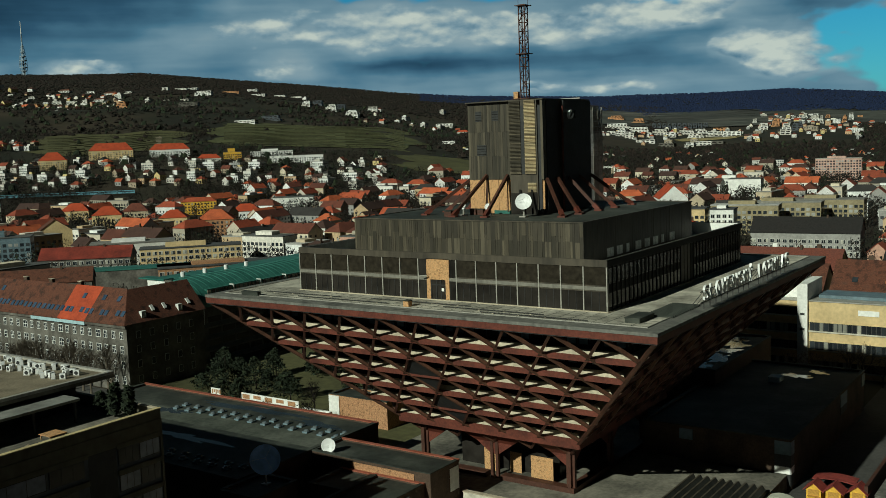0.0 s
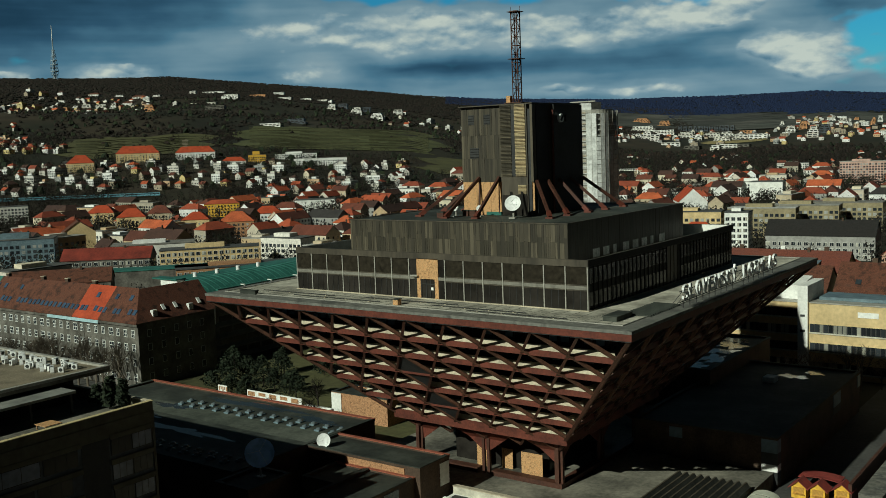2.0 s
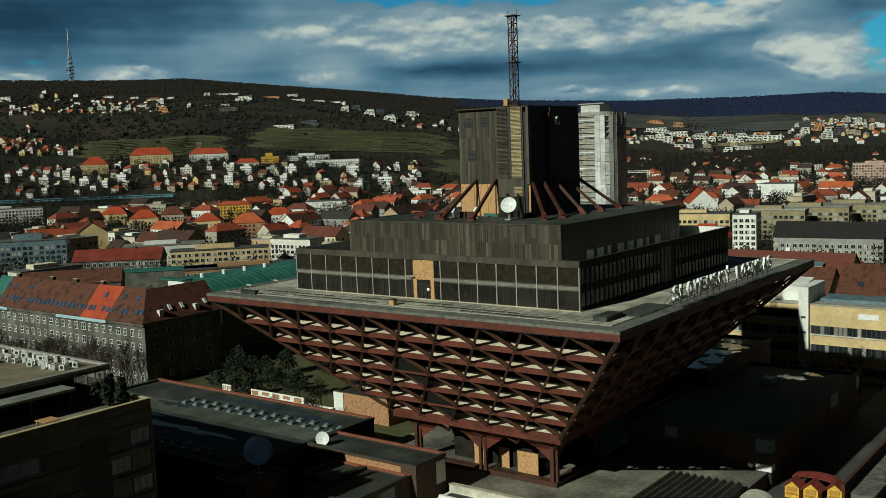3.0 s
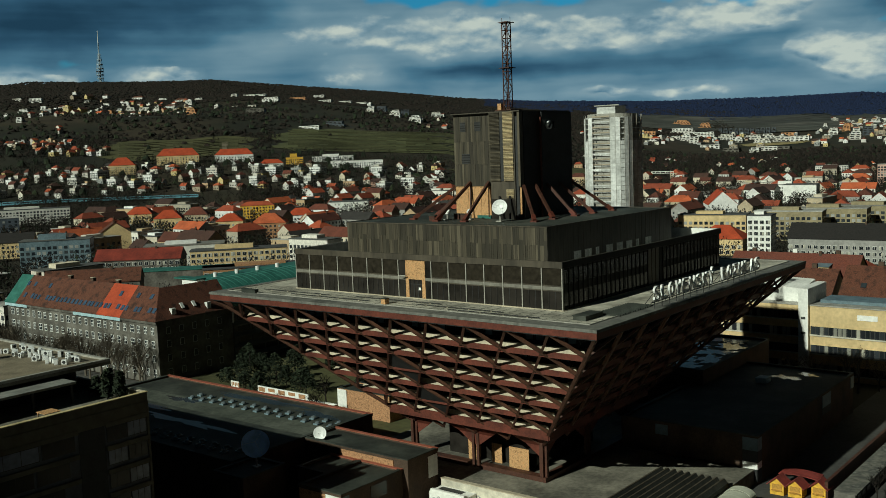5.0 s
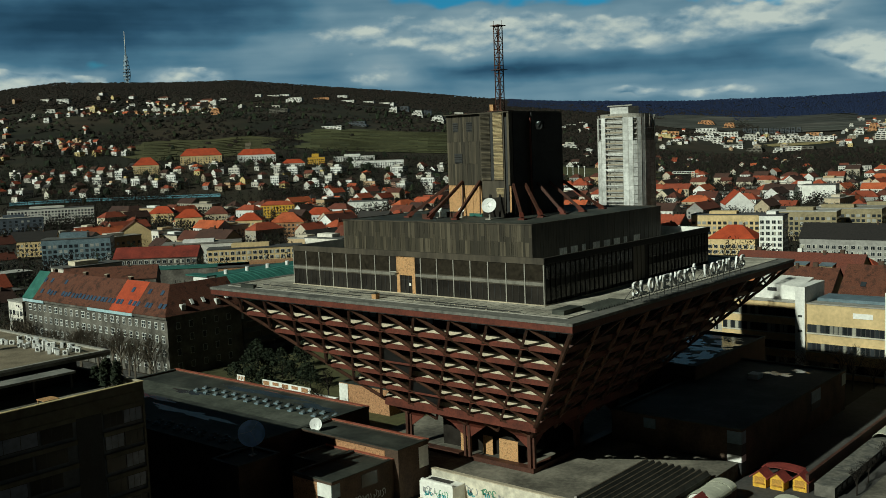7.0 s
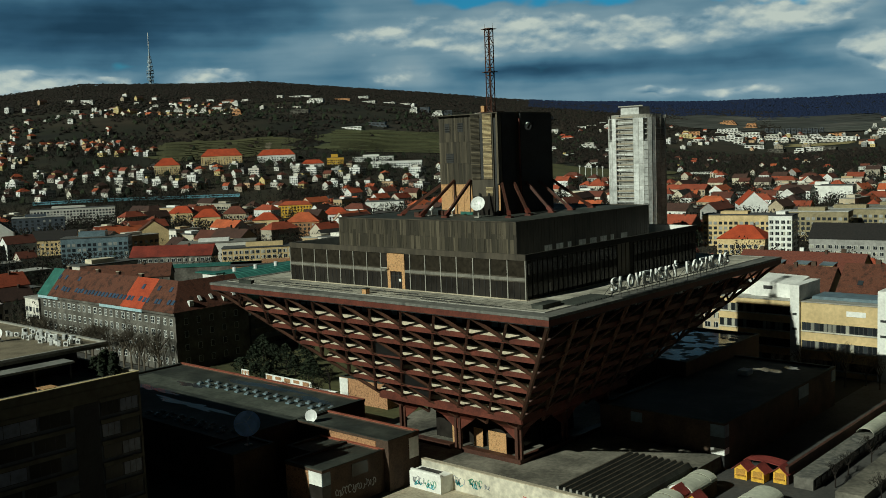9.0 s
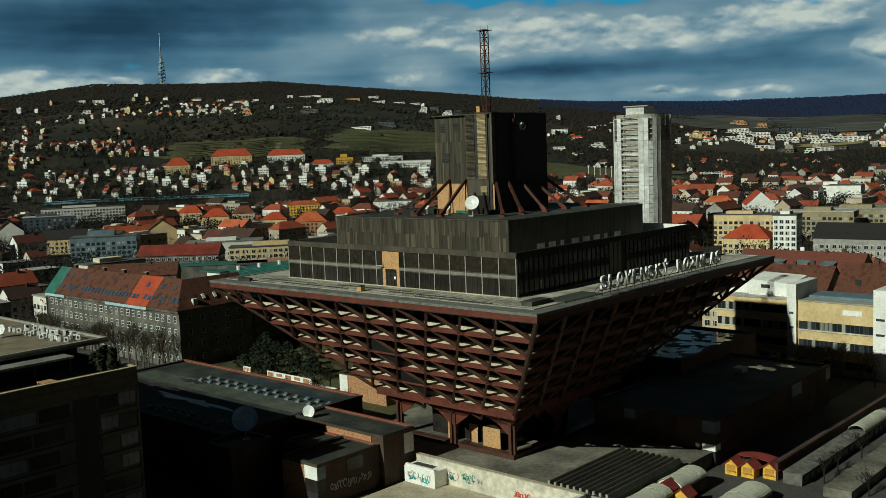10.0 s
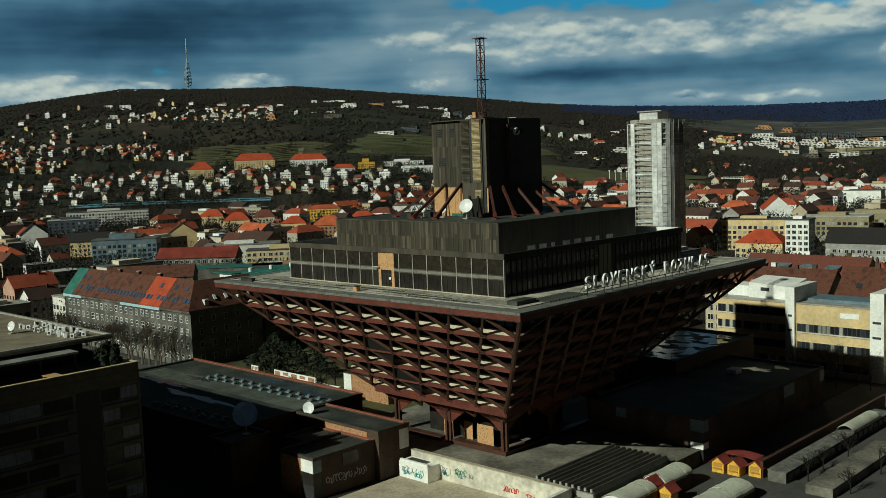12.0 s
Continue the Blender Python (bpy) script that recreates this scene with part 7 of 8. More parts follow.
# town blocks behind the yellow offices
ORANGE_PATCH = material("orange_tile_patch", [(0.36, 0.13, 0.05), (0.44, 0.17, 0.07)], 0.85, 0, 2.0, 0.4, 0.3)
TILES_OLD_RED = material("old_red_clay_roof", [(0.12, 0.036, 0.024), (0.17, 0.05, 0.03), (0.10, 0.034, 0.024)], 0.88, 0, 2.0, 0.4, 0.4, 0.3)
for x0, x1, y, dp, h, rh, mt, rf in ((-112, -72, 300, 17, 16.5, 7.5, PLASTER, TILES_BROWN), (-70, -8, 303, 19, 16.5, 8.5, PLASTER, TILES_BROWN), (-122, -78, 345, 15, 17, 6, CREAM, TILES_OLD_RED), (-66, -20, 352, 14, 17, 5, CREAM, SLATE), (-16, 40, 340, 16, 17, 6, PLASTER, SLATE)):
    ob = house_proto("gable", x1 - x0, dp, h, rh, mt, rf, "long town house with a steep old brown tiled roof", group="")
    ob.matrix_basis = pose((x0 + x1) / 2, y, 0)
    facade(ob, x1 - x0, dp, h, 3.4)
    slope = (rh / (dp / 2))
    for k in range(int((x1 - x0) / 9)):
        x = -(x1 - x0) / 2 + 6 + k * 9
        if y < 320:
            f = dp * 0.16
            z0, y0 = h + slope * f + 0.36, -dp / 2 + f
            g = Geo().loft([(x - 0.8, y0, z0), (x + 0.8, y0, z0), (x + 0.8, y0 + 1.3, z0 + 1.3 * slope), (x - 0.8, y0 + 1.3, z0 + 1.3 * slope)], [(x - 0.8, y0 - 0.08, z0 + 0.12), (x + 0.8, y0 - 0.08, z0 + 0.12), (x + 0.8, y0 + 1.22, z0 + 1.3 * slope + 0.12), (x - 0.8, y0 + 1.22, z0 + 1.3 * slope + 0.12)])
            me = g.mesh("roof_window")
            me.materials.append(ORANGE_PATCH if k % 2 else GLASS_FAR)
            new("roof_window", me).parent = ob
            continue
        g = Geo().box(x - 2.2, x + 2.2, -dp / 2 + 0.2, -dp / 2 + 3.6, h + 0.4, h + 2.6)
        me = g.mesh("dormer")
        me.materials.append(mt)
        dm = new("dormer", me)
        dm.parent = ob
        for kind, geo, m in (("dormer_pane", Geo().box(x - 1.8, x - 0.1, -dp / 2 + 0.1, -dp / 2 + 0.19, h + 0.9, h + 2.2), GLASS_FAR), ("dormer_pane", Geo().box(x + 0.1, x + 1.8, -dp / 2 + 0.1, -dp / 2 + 0.19, h + 0.9, h + 2.2), GLASS_FAR), ("dormer_roof", Geo().loft([(x - 2.5, -dp / 2 - 0.2, h + 2.61), (x + 2.5, -dp / 2 - 0.2, h + 2.61), (x + 2.5, -dp / 2 + 4.4, h + 3.4), (x - 2.5, -dp / 2 + 4.4, h + 3.4)], [(x - 2.5, -dp / 2 - 0.2, h + 2.76), (x + 2.5, -dp / 2 - 0.2, h + 2.76), (x + 2.5, -dp / 2 + 4.4, h + 3.55), (x - 2.5, -dp / 2 + 4.4, h + 3.55)]), SHADE_TEAL)):
            me = geo.mesh(kind)
            me.materials.append(m)
            new(kind, me).parent = dm
    for k in range(3):
        x = -(x1 - x0) / 2 + (k + 0.4) * (x1 - x0) / 3
        me = Geo().box(x, x + 1.5, 0.4, 1.3, h + rh - 1.0, h + rh + 1.5).mesh("chimney")
        me.materials.append(WHITE if k % 2 else BRICK_DARK)
        new("chimney", me).parent = ob
    TAKEN.append(((x0 + x1) / 2, y, 26))

# the round tower block wrapped in scaffolding
hx, hy = -261.5, 507.0
high = thing("tower_block", hx, hy, 0, "tall round-cornered tower block wrapped in pale scaffold netting", "building")
TAKEN.append((hx, hy, 30))
def rounded(cx, cy, a, b, n=28, p=3.0):
    out = []
    for i in range(n):
        t = 2 * math.pi * i / n
        c, s = math.cos(t), math.sin(t)
        out.append((cx + a * math.copysign(abs(c) ** (2 / p), c), cy + b * math.copysign(abs(s) ** (2 / p), s)))
    return out
BALCONY_BROWN = material("brown_balcony_board", [(0.26, 0.22, 0.16), (0.34, 0.29, 0.22)], 0.85, 0, 1, 0.2, 0.3)
part("core", Geo().prism(rounded(hx, hy, 13.6, 12.6), 0, 80), FRAME, high)
for k in range(26):
    part("floor_edge", Geo().prism(rounded(hx, hy, 14.6, 13.6), 2.4 + k * 3.0, 2.9 + k * 3.0), SCREEN, high)
g = Geo()
ring = rounded(hx, hy, 15.2, 14.2)
for i, (x, y) in enumerate(ring):
    part("scaffold_standard", Geo().rod((x, y, 0), (x, y, 79.5), 0.12, n=5), FRAME, high)
for i in range(len(ring)):
    if i in (20, 21):
        continue
    a, b = ring[i], ring[(i + 1) % len(ring)]
    for k in range(6):
        z0, z1 = 1 + k * 12.8, 13.6 + k * 12.8
        if k == 5 and i % 3 == 0:
            continue
        g = Geo()
        for j in range(5):
            zz = z0 + j * 2.55
            g.beam((*a, zz + 1.2), (*b, zz + 1.2), 0.06, 2.5 if i % 4 else 2.3)
        part("netting", g, SCREEN, high, "pale scaffold netting sheet")
for k in range(26):
    z = 2.95 + k * 3.0
    (xa, ya), (xb, yb), (xc, yc) = ring[20], ring[21], ring[22]
    part("balcony_door", Geo().beam((xa + 1.3, ya + 1.6, z + 1.0), (xb + 0.9, yb + 1.9, z + 1.0), 0.2, 1.5), PANE_MIX, high, "dark balcony door")
    for p, q in (((xa, ya), (xb, yb)), ((xb, yb), (xc, yc))):
        part("balcony_rail", Geo().beam((*p, z + 0.5), (*q, z + 0.5), 0.12, 0.9 if k % 2 else 0.7), BALCONY_BROWN if k % 3 else SCREEN, high, "balcony rail")
part("roof_storey", Geo().box(hx - 7, hx + 5, hy - 6, hy + 6, 80.001, 84.5), SCREEN, high)
part("roof_frame", Geo().box(hx - 8, hx + 8, hy - 7, hy - 6.6, 84.501, 85.1), FRAME, high)

# the television tower on the ridge
tx, ty, _ = polar(147.38, 3830)
tz = terrain(tx, ty)
tv = thing("television_tower", tx, ty, tz - 8, "slender white television tower on the wooded ridge", "tower")
TV_STEEL = material("pale_blue_steel", [(0.20, 0.27, 0.33), (0.30, 0.37, 0.43)], 0.5, 0, 0.2, 0.05, 0.3)
part("shaft", Geo().rod((tx, ty, tz - 8), (tx, ty, tz + 100), 3.2, 2.2, 12), TV_STEEL, tv)
legs = [(6.5, -8), (13.0, 28), (12.4, 48), (8.4, 78), (5.0, 104)]
for a in range(6):
    c, s_ = math.cos(a * 1.0472), math.sin(a * 1.0472)
    for (r0, z0), (r1, z1) in zip(legs, legs[1:]):
        part("tower_leg", Geo().beam((tx + r0 * c, ty + r0 * s_, tz + z0), (tx + r1 * c, ty + r1 * s_, tz + z1), 1.3, 1.3), TV_STEEL, tv)
for z0, r in ((14, 10.6), (26, 13.4), (38, 13.2), (50, 12.4), (64, 10.4), (80, 8.0)):
    part("platform", Geo().rod((tx, ty, tz + z0), (tx, ty, tz + z0 + 3.0), r, r, 16), TV_STEEL if z0 != 38 else GLASS, tv)
part("spire", Geo().rod((tx, ty, tz + 100), (tx, ty, tz + 142), 2.6, 2.0, 8), TV_STEEL, tv)
part("antenna", Geo().rod((tx, ty, tz + 142), (tx, ty, tz + 190), 1.5, 0.8, 6), WHITE, tv)


# fields draped on the slopes
def patch(name, az0, az1, d0, d1, mat, label, lift=1.2, n=14):
    g = Geo()
    for i in range(n + 1):
        for j in range(n + 1):
            wob = math.sin(i * 1.7 + j * 0.9) * 0.05
            az = az0 + (az1 - az0) * (i / n + wob * 1.6 + 0.03 * math.sin(j * 2.3 + i))
            d = d0 + (d1 - d0) * (j / n) * (1 + 0.06 * math.sin(i * 0.8))
            x, y, _ = polar(az, d)
            g.v.append((x, y, terrain(x, y) + lift))
    for i in range(n):
        for j in range(n):
            a = i * (n + 1) + j
            g.f.append((a, a + n + 1, a + n + 2, a + 1))
    single(name, g, mat, (0, 0, 0), label, "field", kind="structure")
    for i in range(4):
        for j in range(4):
            x, y, _ = polar(az0 + (az1 - az0) * (i + 0.5) / 4, d0 + (d1 - d0) * (j + 0.5) / 4)
            FIELDS.append((x, y, min(abs(az1 - az0) * d0 * 0.0175, d1 - d0) / 6 + 12))


FIELDS = []
patch("field", 139.5, 147.0, 1600, 1960, GRASS, "green vineyard slope above the schools")
patch("field", 126.5, 137.6, 1660, 2080, VINES, "terraced green vineyard slope")
patch("field", 117.5, 127.0, 1420, 1640, GRASS, "green meadow on the low slope")
patch("far_field", 93, 118.5, 2980, 3650, material("pale_winter_fields", [(0.034, 0.035, 0.034), (0.055, 0.054, 0.050), (0.042, 0.045, 0.040), (0.068, 0.064, 0.056)], 0.95, 0, 0.02, 0.004, 0.35, 0.0), "grey-brown winter fields below the far ridge", 1.5, 40)
patch("field", 108.2, 111.4, 2400, 2500, material("dry_meadow", [(0.22, 0.18, 0.08), (0.28, 0.23, 0.1)], 0.95), "dry yellow meadow")
patch("field_path", 140.6, 140.9, 1660, 1860, GRAVEL, "pale track through the vineyard", 1.8, 6)

VINE_DARK = material("bare_vines", [(0.030, 0.034, 0.014), (0.045, 0.045, 0.02)], 0.95)
def rows(name, az0, az1, d0, d1, step, label):
    """Vineyard rows that follow the slope."""
    g = Geo()
    d = d0
    while d < d1:
        n = 18
        pts = []
        for i in range(n + 1):
            x, y, _ = polar(az0 + (az1 - az0) * i / n, d + 6 * math.sin(i * 0.7))
            pts.append((x, y, terrain(x, y) + 2.0))
        for p, q in zip(pts, pts[1:]):
            if rng.random() < 0.9:
                g.beam(p, q, 1.2, 1.4)
        d += step
    single(name, g, VINE_DARK, (0, 0, 0), label, "vineyard", kind="stuff")


rows("vine_rows", 127.0, 137.2, 1680, 2060, 26, "brown vine rows across the green slope")
rows("vine_rows_west", 140.0, 146.5, 1640, 1930, 34, "brown vine rows across the green slope")

# --- villas and flats along the crest, and the housing estate in the valley
ORANGE = material("terracotta_render", [(0.42, 0.20, 0.09), (0.5, 0.26, 0.12)], 0.9, 0, 0.8, 0.12, 0.2)
# dark walls, and shaded house sides built as dark blocks of their own
DARK_WALL = material("dark_blue_cladding", [(0.035, 0.045, 0.06), (0.06, 0.07, 0.085)], 0.6, 0, 0.8, 0.12, 0.3)
VILLA_LOOK = {"w": (WHITE_PLASTER, "white rendered hillside flats with dark window bands"), "o": (ORANGE, "terracotta rendered flats with dark window bands"),
              "d": (DARK_WALL, "dark-walled hillside flats with dark window bands"), "g": (GREY_PLASTER, "grey stained low hall on the slope"), "r": (WHITE_PLASTER, "white hillside villa with a red hipped roof")}


def villa(az, d, w, floors_n, look_key, turn, deep=13.0, storey=3.5):
    """Stepped storeys with a glazed band and a thin roof slab on each."""
    x, y, _ = polar(az, d)
    z = min(terrain(x, y), terrain(x + 8, y - 8))
    wall_mat, label = VILLA_LOOK[look_key]
    ob = thing("hillside_house", 0, 0, 0, label, "house", "hillside villas")
    lo, hi = -w / 2, w / 2
    for k in range(floors_n):
        z0, y0 = k * storey, -deep / 2 + k * 1.1
        if k and rng.random() < 0.6:
            lo, hi = lo + rng.uniform(0, 0.16) * w, hi - rng.uniform(0, 0.12) * w
        part("storey_wall", Geo().box(lo, hi, y0, deep / 2, z0 - (9 if k == 0 else 0), z0 + storey - 0.01), wall_mat, ob)
        part("balcony", Geo().box(lo - 0.5, hi + 0.5, y0 - 1.0, y0 - 0.01, z0 + storey - 0.75, z0 + storey + 0.5), wall_mat, ob)
        n = max(1, int((hi - lo) / 9))
        bands = Geo()
        for i in range(n):
            a, b = lo + (hi - lo) * (i + rng.uniform(0.06, 0.3)) / n, lo + (hi - lo) * (i + rng.uniform(0.6, 0.9)) / n
            bands.box(a, b, y0 - 0.15, y0 - 0.005, z0 + 0.9, z0 + storey - 1.1)
        bands.box(hi + 0.005, hi + 0.15, y0 + 2, deep / 2 - 2.5, z0 + 0.9, z0 + storey - 0.8)
        part("window_band", bands, GLASS, ob, kind="stuff")
    top = floors_n * storey
    if look_key == "r":
        part("roof", Geo().hip(lo - 0.4, hi + 0.4, -deep / 2 + 0.4, deep / 2 + 0.4, top + 0.4, top + 5.0), TILES_RED if rng.random() < 0.5 else TILES_BROWN, ob, "clay roof")
    else:
        part("roof", Geo().box(lo - 0.3, hi + 0.3, -deep / 2 + (floors_n - 1) * 1.1 - 0.005, deep / 2 + 0.3, top, top + 0.4), FLAT_ROOF, ob)
    ob.matrix_basis = pose(x, y, z, 0, 0, turn)
    TAKEN.append((x, y, w * 0.5 + 4))


CREST_WEST = [
    (151.54, 2925, 37, 2, "w"), (150.67, 2873, 37, 3, "w"), (151.29, 2693, 28, 3, "w"), (152.61, 2433, 31, 2, "w"), (152.11, 2589, 18, 3, "w"),
    (151.48, 2301, 13, 3, "w"), (150.29, 2741, 14, 3, "w"), (149.34, 2761, 32, 2, "r"), (148.07, 2874, 15, 2, "w"), (147.05, 2838, 26, 2, "w"),
    (147, 2666, 31, 3, "o"), (146.4, 2734, 14, 2, "w"), (145.83, 2726, 28, 3, "w"), (145.08, 2710, 31, 3, "w")]
CREST_MID = [
    (144.44, 2675, 25, 4, "w"), (145.42, 2994, 38, 2, "r"), (144.09, 2967, 26, 2, "w"), (143.69, 2715, 31, 2, "r"), (143.07, 2867, 40, 2, "r"),
    (142.52, 2327, 30, 4, "o"), (142.11, 2863, 30, 2, "w"), (140.2, 2920, 20, 3, "w"), (139.35, 2988, 38, 2, "w"), (138.79, 3092, 39, 2, "w"),
    (138.16, 2728, 50, 4, "w"), (136.77, 2976, 65, 2, "o"), (139.62, 2620, 70, 1, "w"), (139, 2368, 47, 3, "g")]
CREST_EAST = [
    (135.47, 3193, 33, 3, "w"), (135.11, 3005, 45, 2, "w"), (133.98, 3021, 45, 2, "w"), (133, 3014, 38, 2, "w"), (132.48, 2614, 26, 4, "w"),
    (131.87, 2650, 28, 4, "d"), (131.12, 2566, 36, 5, "w"), (130.53, 2626, 21, 4, "d"), (129.94, 2510, 38, 5, "w"), (128.74, 2659, 25, 4, "w"),
    (135.92, 2097, 53, 2, "w"), (134.54, 2197, 48, 3, "d")]
for row in CREST_WEST + CREST_MID + CREST_EAST:
    villa(*row, turn=rng.uniform(4, 32))
ESTATE_BLOCKS = [
    (114.71, 2864, 76, 4, "w"), (114.52, 2624, 30, 5, "w"), (114.06, 2460, 23, 4, "w"), (113.48, 2800, 48, 4, "w"), (112.44, 2761, 48, 4, "w"),
    (113.21, 2352, 43, 2, "w"), (110.98, 2765, 45, 3, "w"), (110.43, 2501, 40, 3, "w"), (110.16, 2781, 35, 3, "w"), (109.42, 2574, 44, 3, "w"),
    (108.51, 2514, 43, 3, "w"), (114.95, 3336, 69, 4, "o"), (113.61, 3152, 40, 4, "o"), (116.74, 2767, 48, 3, "o")]
ESTATE_REAR = [
    (112.02, 2277, 37, 2, "g"), (110.78, 2189, 20, 3, "w"), (110.06, 2265, 37, 2, "w"), (109.26, 2230, 26, 2, "g"), (105.7, 2411, 24, 6, "w"),
    (115.3, 2719, 41, 2, "w"), (111.77, 2661, 28, 3, "w"), (109.09, 2854, 43, 2, "o"), (105.11, 2615, 24, 5, "d"), (106.8, 2763, 22, 4, "w"),
    (116.24, 2419, 28, 2, "r")]
for row in ESTATE_BLOCKS + ESTATE_REAR:
    villa(*row, turn=rng.uniform(-4, 14), deep=16.0, storey=4.2)
for k in range(11):
    villa(112.74 - 0.28 * k, 2950 + 4 * k, 12, 4, "d", 10, storey=4.0)
for k in range(12):
    villa(rng.uniform(100.5, 107.9), rng.uniform(2850, 3320), rng.choice((11, 14, 22, 30)), rng.choice((3, 3, 4, 6)), rng.choice("wwwo"), rng.uniform(0, 14))

VALLEY_BLOCKS = [
    (122.32, 2001, 46, 5, "w"), (122.86, 2756, 25, 2, "w"), (122.29, 2797, 25, 2, "w"), (121.73, 2861, 26, 2, "w"), (124.4, 1883, 32, 2, "w"),
    (123.07, 1808, 20, 2, "w"), (124.64, 2620, 45, 3, "w"), (123.62, 2432, 36, 2, "r")]
for row in VALLEY_BLOCKS:
    villa(*row, turn=rng.uniform(6, 24))
# long depot hall with white clerestory and a red-brown front
dx, dy, _ = polar(121.9, 1108)
depot = thing("depot_hall", dx, dy, 0, "long low white depot hall with an orange front", "building")
part("wall", Geo().box(dx - 50, dx + 50, dy - 12, dy + 12, 0, 7.5), WHITE_PLASTER, depot)
part("orange_front", Geo().box(dx - 48, dx + 44, dy - 12.3, dy - 12.01, 0.5, 4.4), TILES_RED, depot, "orange painted front")
part("roof", Geo().box(dx - 50.5, dx + 50.5, dy - 12.5, dy + 12.5, 7.501, 8.2), FLAT_ROOF, depot)
for k in range(5):
    part("roof_light", Geo().box(dx - 44 + k * 18, dx - 32 + k * 18, dy - 7, dy - 2, 8.201, 10.0), WHITE, depot)
TAKEN.append((dx, dy, 55))
# floodlight masts of the sports ground
for k in range(5):
    fx, fy, _ = polar(122.5 - 0.33 * k, 1480)
    fz = terrain(fx, fy)
    mast_ob = thing("floodlight_mast", fx, fy, fz, "slender pale steel floodlight mast", "floodlight", "floodlight masts")
    part("pole", Geo().rod((fx, fy, fz - 1), (fx, fy, fz + 17), 0.55, 0.35, 8), WHITE_METAL, mast_ob)
    part("lamp_head", Geo().box(fx - 1.4, fx + 1.4, fy - 0.4, fy + 0.4, fz + 16, fz + 17.4), WHITE_METAL, mast_ob)

# --- filling houses
YARDS = [b for b in BLOCKS if b[1] < 1300]


def open_yard(a, d):
    """True where a filling house would stand close in front of a larger block."""
    return any(far_d - 0.22 * far_d < d < far_d and abs(a - mid) < wide for mid, far_d, wide in YARDS)


def scatter(protos, count, az, dist, room, near_turn=None, keep=lambda x, y, a, d: True, far=None):
    made = tries = 0
    while made < count and tries < count * 30:
        tries += 1
        a = rng.uniform(*az)
        d = math.sqrt(rng.uniform(dist[0] ** 2, dist[1] ** 2))
        x, y, _ = polar(a, d)
        r = room * rng.uniform(0.8, 1.2)
        if not keep(x, y, a, d) or not free(x, y, r) or open_yard(a, d) or any((x - p) ** 2 + (y - q) ** 2 < s * s for p, q, s in FIELDS):
            continue
        turn = rng.choice((0, 90)) + (rng.uniform(-4, 4) if near_turn is None else near_turn + rng.uniform(-8, 8))
        if far:
            far.put(rng.choice(protos), x, y, turn)
            TAKEN.append((x, y, r))
        else:
            put(rng.choice(protos), x, y, turn, clear=r)
        made += 1
    return made


def clustered(x, y, a, d):
    """Houses keep to loose groups along the slope roads."""
    return noise.noise((x / 190, y / 190, 21.0)) > 0.04


def away(x, y, a, d):
    """Clear of the streets and yards in the middle of the scene."""
    return not (-320 < x < 20 and 0 < y < 290) and not (-330 < x < -230 and y < 300)


# open ground along the railway
for k in range(22):
    for d in (1165, 1200, 1240):
        TAKEN.append((*polar(137.6 + k * 0.8, d)[:2], 18))
scatter(TOWN, 62, (96, 134), (300, 560), 12.5, keep=away)
scatter(TOWN, 34, (134, 162), (330, 560), 13.5, keep=away)
scatter(HILL[2:4], 9, (120, 150), (2500, 2900), 16, near_turn=10, keep=clustered)
scatter(HILL, 50, (128, 160), (1200, 1420), 13, near_turn=8)
far = FarHouses(FAR_PLASTER, FAR_TILES, FAR_FLAT)
scatter(TOWN_SPECS, 105, (96, 162), (560, 740), 13.0, keep=away, far=far)
scatter(TOWN_SPECS, 270, (96, 163), (740, 1180), 13.5, near_turn=4, keep=away, far=far)
scatter(TOWN_SPECS[:6], 90, (97, 126), (1180, 1500), 14, far=far)
far.finish("far_town_houses", "closely packed town houses with clay roofs in the distance")
far = FarHouses(FAR_WHITE, FAR_TILES, FAR_FLAT)
scatter(HILL_SPECS, 120, (128, 163), (1180, 1500), 13, near_turn=8, far=far)
scatter(HILL_SPECS, 230, (147, 163), (1400, 2050), 11.5, near_turn=8, keep=clustered, far=far)
far.finish("far_slope_houses", "small plastered houses scattered over the lower hillside")
far = FarHouses(FAR_WHITE, FAR_TILES, FAR_FLAT)
scatter(CREST_SPECS[2:], 22, (147, 160), (2500, 3000), 17, near_turn=10, keep=clustered, far=far)
scatter(HILL_SPECS, 46, (142.5, 147.8), (2480, 2900), 11, near_turn=10, far=far)
scatter(HILL_SPECS, 14, (119, 130), (2250, 2750), 18, near_turn=10, keep=clustered, far=far)
scatter(HILL_SPECS, 36, (149, 162), (2000, 2500), 14, near_turn=10, keep=clustered, far=far)
scatter(HILL_SPECS, 60, (97, 124), (1500, 2000), 16, near_turn=20, far=far)
far.finish("far_hillside_houses", "white and cream houses scattered over the far hillside")
far = FarHouses(FAR_WHITE, FAR_TILES, FAR_FLAT)
scatter(ESTATE_SPECS[:1] + HILL_SPECS, 95, (101, 118), (2250, 2950), 14, near_turn=8, far=far)
scatter(HILL_SPECS, 70, (95, 108), (2850, 3350), 16, near_turn=15, far=far)
far.finish("far_housing_estate", "white houses and blocks of a distant suburb")
for ob in TOWN + HILL:
    x, y, _ = polar(rng.uniform(30, 60), rng.uniform(500, 900))
    ob.matrix_basis = pose(x, y, 0)


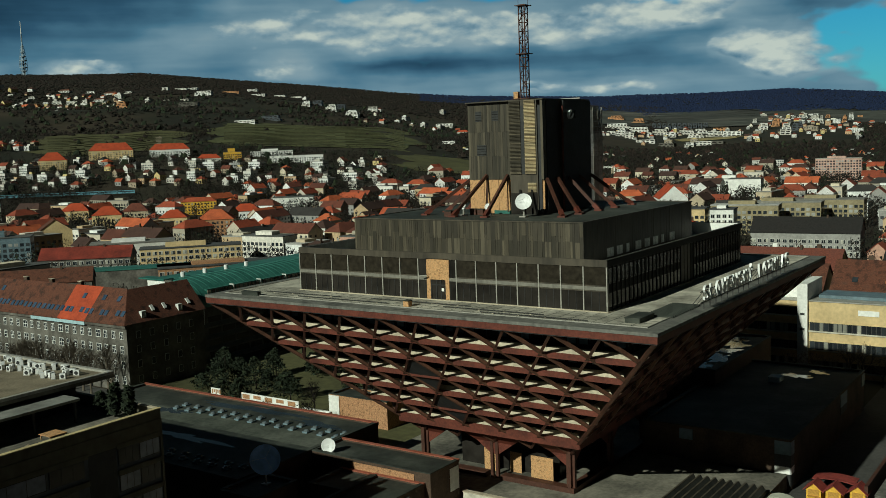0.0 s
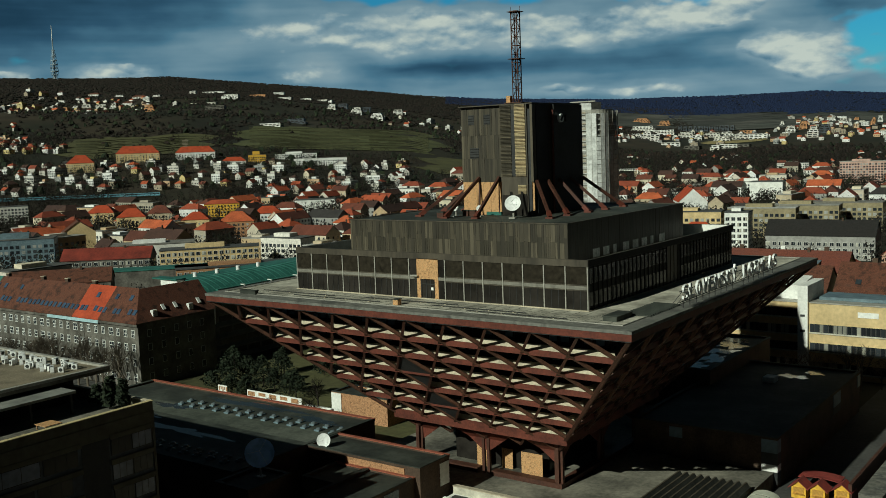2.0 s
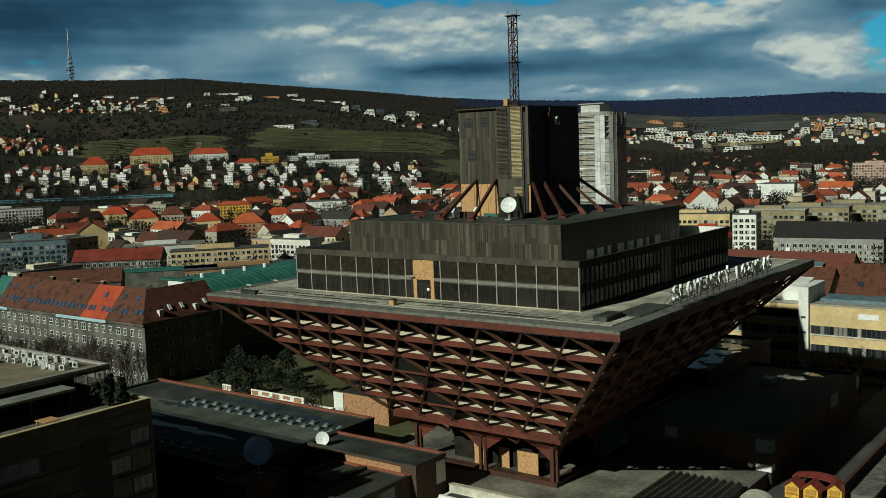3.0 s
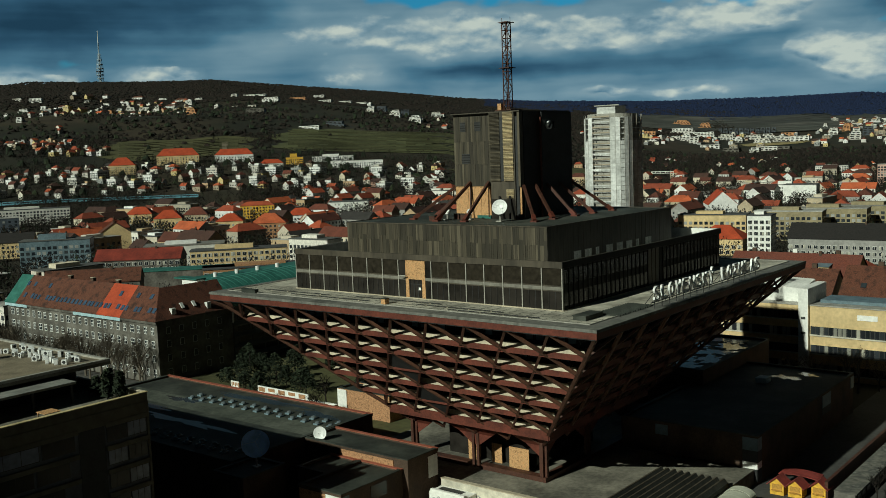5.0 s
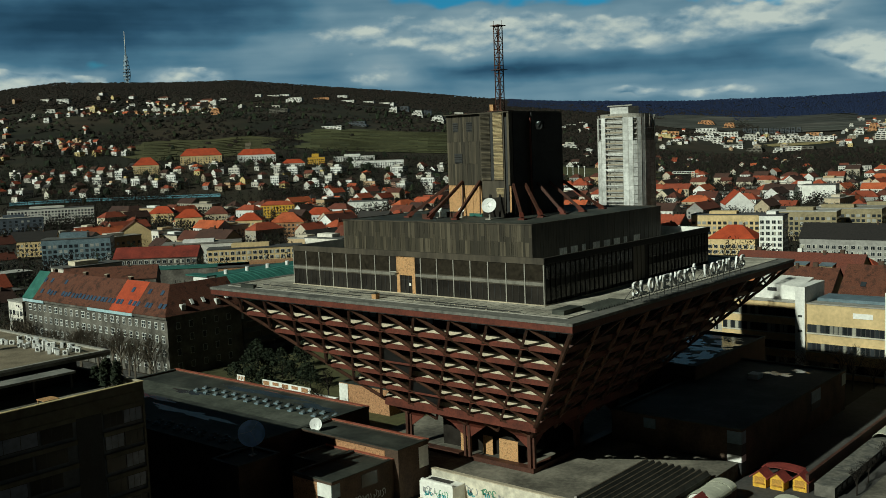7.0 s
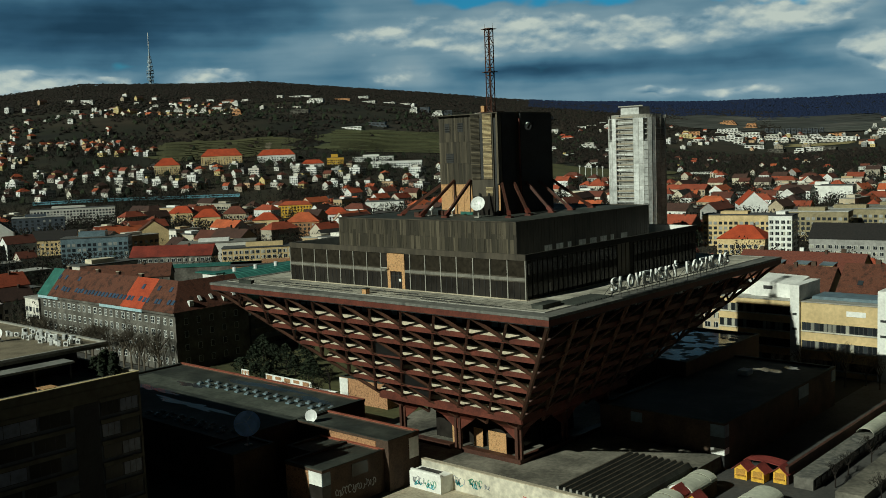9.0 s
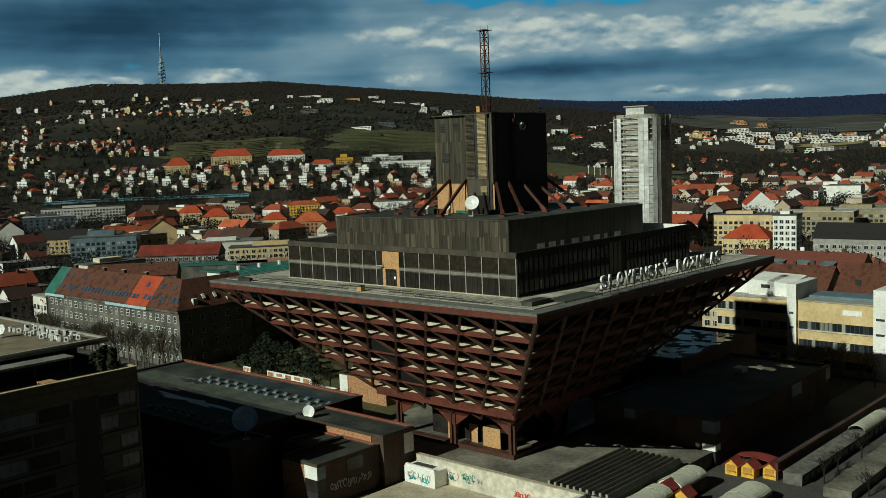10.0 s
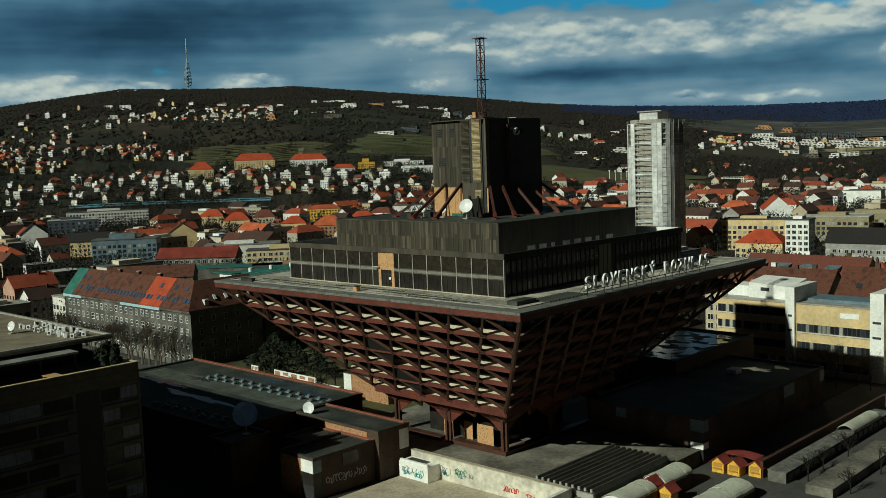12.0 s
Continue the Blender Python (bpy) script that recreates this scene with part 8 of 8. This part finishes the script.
# --- woods and gardens: bare crowns and evergreens, as one mass
def woods(name, count, az, dist, size, mat, label, keep=None, crown=True, gaps=0.75, wide=(0.45, 0.7)):
    """Trees by the thousand in one mesh: uneven low crowns, or twiggy tufts nearer by."""
    g = Geo()
    made = tries = 0
    built = np.array(TAKEN)
    while made < count and tries < count * 6:
        tries += 1
        a = rng.uniform(*az)
        d = math.sqrt(rng.uniform(dist[0] ** 2, dist[1] ** 2))
        x, y, _ = polar(a, d)
        if keep and not keep(x, y, a, d):
            continue
        if noise.noise((x / 130, y / 130, 7.0)) < -0.12 and rng.random() < gaps:
            continue
        if any((x - p) ** 2 + (y - q) ** 2 < s * s for p, q, s in FIELDS):
            continue
        if d < 800 and bool(np.any((built[:, 0] - x) ** 2 + (built[:, 1] - y) ** 2 < (built[:, 2] * 0.85) ** 2)):
            continue
        h, z = rng.uniform(*size), terrain(x, y)
        w = h * rng.uniform(*wide)
        if crown:
            n = 6
            ring = [(x + w * rng.uniform(0.6, 1.15) * math.cos(k * 6.283 / n), y + w * rng.uniform(0.6, 1.15) * math.sin(k * 6.283 / n), z + h * rng.uniform(0.1, 0.3)) for k in range(n)]
            top = [(x + w * rng.uniform(0.25, 0.65) * math.cos(k * 2.094 + 0.4), y + w * rng.uniform(0.25, 0.65) * math.sin(k * 2.094 + 0.4), z + h * rng.uniform(0.7, 1.05)) for k in range(3)]
            g.add(ring + top, [(0, 1, 6), (1, 2, 7, 6), (2, 3, 7), (3, 4, 8, 7), (4, 5, 8), (5, 0, 6, 8), (6, 7, 8)])
        else:
            g.add([(x - 0.2, y, z - 1), (x + 0.2, y, z - 1), (x, y + 0.3, z + h * 0.6)], [(0, 1, 2)])
            for _ in range(52 if d < 800 else 34):
                f = rng.uniform(0.2, 1.0)
                r = w * (1.12 - f) ** 0.5 * rng.uniform(0.1, 1.0)
                t = rng.uniform(0, 6.283)
                c = (x + r * math.cos(t), y + r * math.sin(t), z + h * f)
                s = h * (0.05 if d < 800 else 0.07)
                g.add([(c[0] + rng.uniform(-s, s), c[1] + rng.uniform(-s, s), c[2] + rng.uniform(-s, s) * 1.6) for _ in range(3)], [(0, 1, 2)])
        made += 1
    single(name, g, mat, (0, 0, 0), label, "trees", kind="stuff")


def off_estate(x, y, a, d):
    return not (102 < a < 118 and 2180 < d < 3000) and not (d > 3000 and a < 116)


woods("garden_trees", 9500, (96, 163), (320, 1250), (7, 13), BARK, "bare garden and street trees between the houses", keep=away, crown=False)
woods("evergreen_garden_trees", 1700, (96, 163), (330, 1600), (7, 13), EVERGREEN, "dark evergreen trees between the houses", keep=away, crown=False, wide=(0.25, 0.4))
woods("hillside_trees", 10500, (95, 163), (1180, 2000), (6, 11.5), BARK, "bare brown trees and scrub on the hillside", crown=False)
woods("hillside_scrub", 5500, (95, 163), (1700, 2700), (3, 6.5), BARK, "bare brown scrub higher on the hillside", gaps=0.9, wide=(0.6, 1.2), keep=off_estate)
woods("hillside_evergreens", 1300, (95, 163), (1200, 2700), (6, 11), EVERGREEN, "dark evergreens on the hillside", keep=off_estate)
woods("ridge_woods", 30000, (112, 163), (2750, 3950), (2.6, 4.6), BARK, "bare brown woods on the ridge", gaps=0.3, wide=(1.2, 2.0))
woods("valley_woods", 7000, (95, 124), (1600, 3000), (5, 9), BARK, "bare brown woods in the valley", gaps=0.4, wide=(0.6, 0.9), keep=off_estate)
# far ridge: its blue cloud shade comes from the crown colour
woods("far_ridge_woods", 22000, (94, 126), (3450, 4780), (3.5, 5.5), RIDGE_WOOD, "far ridge woods coloured dark blue for cloud shade", gaps=0.1, wide=(1.2, 1.8), keep=lambda x, y, a, d: d > 3560 + 160 * noise.noise((a / 3.0, 2.0, 0.0)) + max(0, a - 116) * 12 * (a < 124) or a > 121)

# the railway below the hill with its blue train
track = [polar(153.5 - 11.3 * i / 12, 1242 - 1.4 * i) for i in range(13)]
track = [(x, y, terrain(x, y) + 1.0) for x, y, _ in track]
train = thing("train", *track[6], "long pale blue passenger train on the embankment", "train")
bank = Geo()
for p, q in zip(track, track[1:]):
    bank.beam((p[0], p[1], p[2] - 2.4), (q[0], q[1], q[2] - 2.4), 11, 5)
single("embankment", bank, GROUND, (0, 0, 0), "railway embankment below the hill", "embankment", kind="structure")
TRAIN = material("pale_blue_train", [(0.12, 0.3, 0.42), (0.2, 0.4, 0.5)], 0.4, 0, 1, 0.2, 0.2)
for p, q in zip(track, track[1:]):
    a, b = Vector(p).lerp(Vector(q), 0.02), Vector(p).lerp(Vector(q), 0.98)
    a.z, b.z = a.z + 2.2, b.z + 2.2
    c = part("carriage", Geo().beam(a, b, 3.0, 3.6), TRAIN, train)
    a.z, b.z = a.z + 0.5, b.z + 0.5
    part("window_band", Geo().beam(a.lerp(b, 0.04), b.lerp(a, 0.04), 3.1, 0.9), GLASS, c)
# signal gantry
gx, gy, _ = polar(115.6, 1459)
gz = terrain(gx, gy)
gantry = thing("gantry", gx, gy, gz, "white steel gantry over the railway", "gantry")
for s in (-17, 17):
    part("gantry_post", Geo().box(gx + s - 0.5, gx + s + 0.5, gy - 0.5, gy + 0.5, gz - 2, gz + 12), WHITE, gantry)
for z in (10.2, 12.6):
    part("gantry_beam", Geo().box(gx - 17.5, gx + 17.5, gy - 0.5, gy + 0.5, gz + z, gz + z + 0.5), WHITE, gantry)
for k in range(9):
    x = gx - 16 + k * 4
    part("gantry_brace", Geo().beam((x, gy, gz + 10.4), (x + 2, gy, gz + 12.8), 0.35, 0.35), WHITE, gantry)
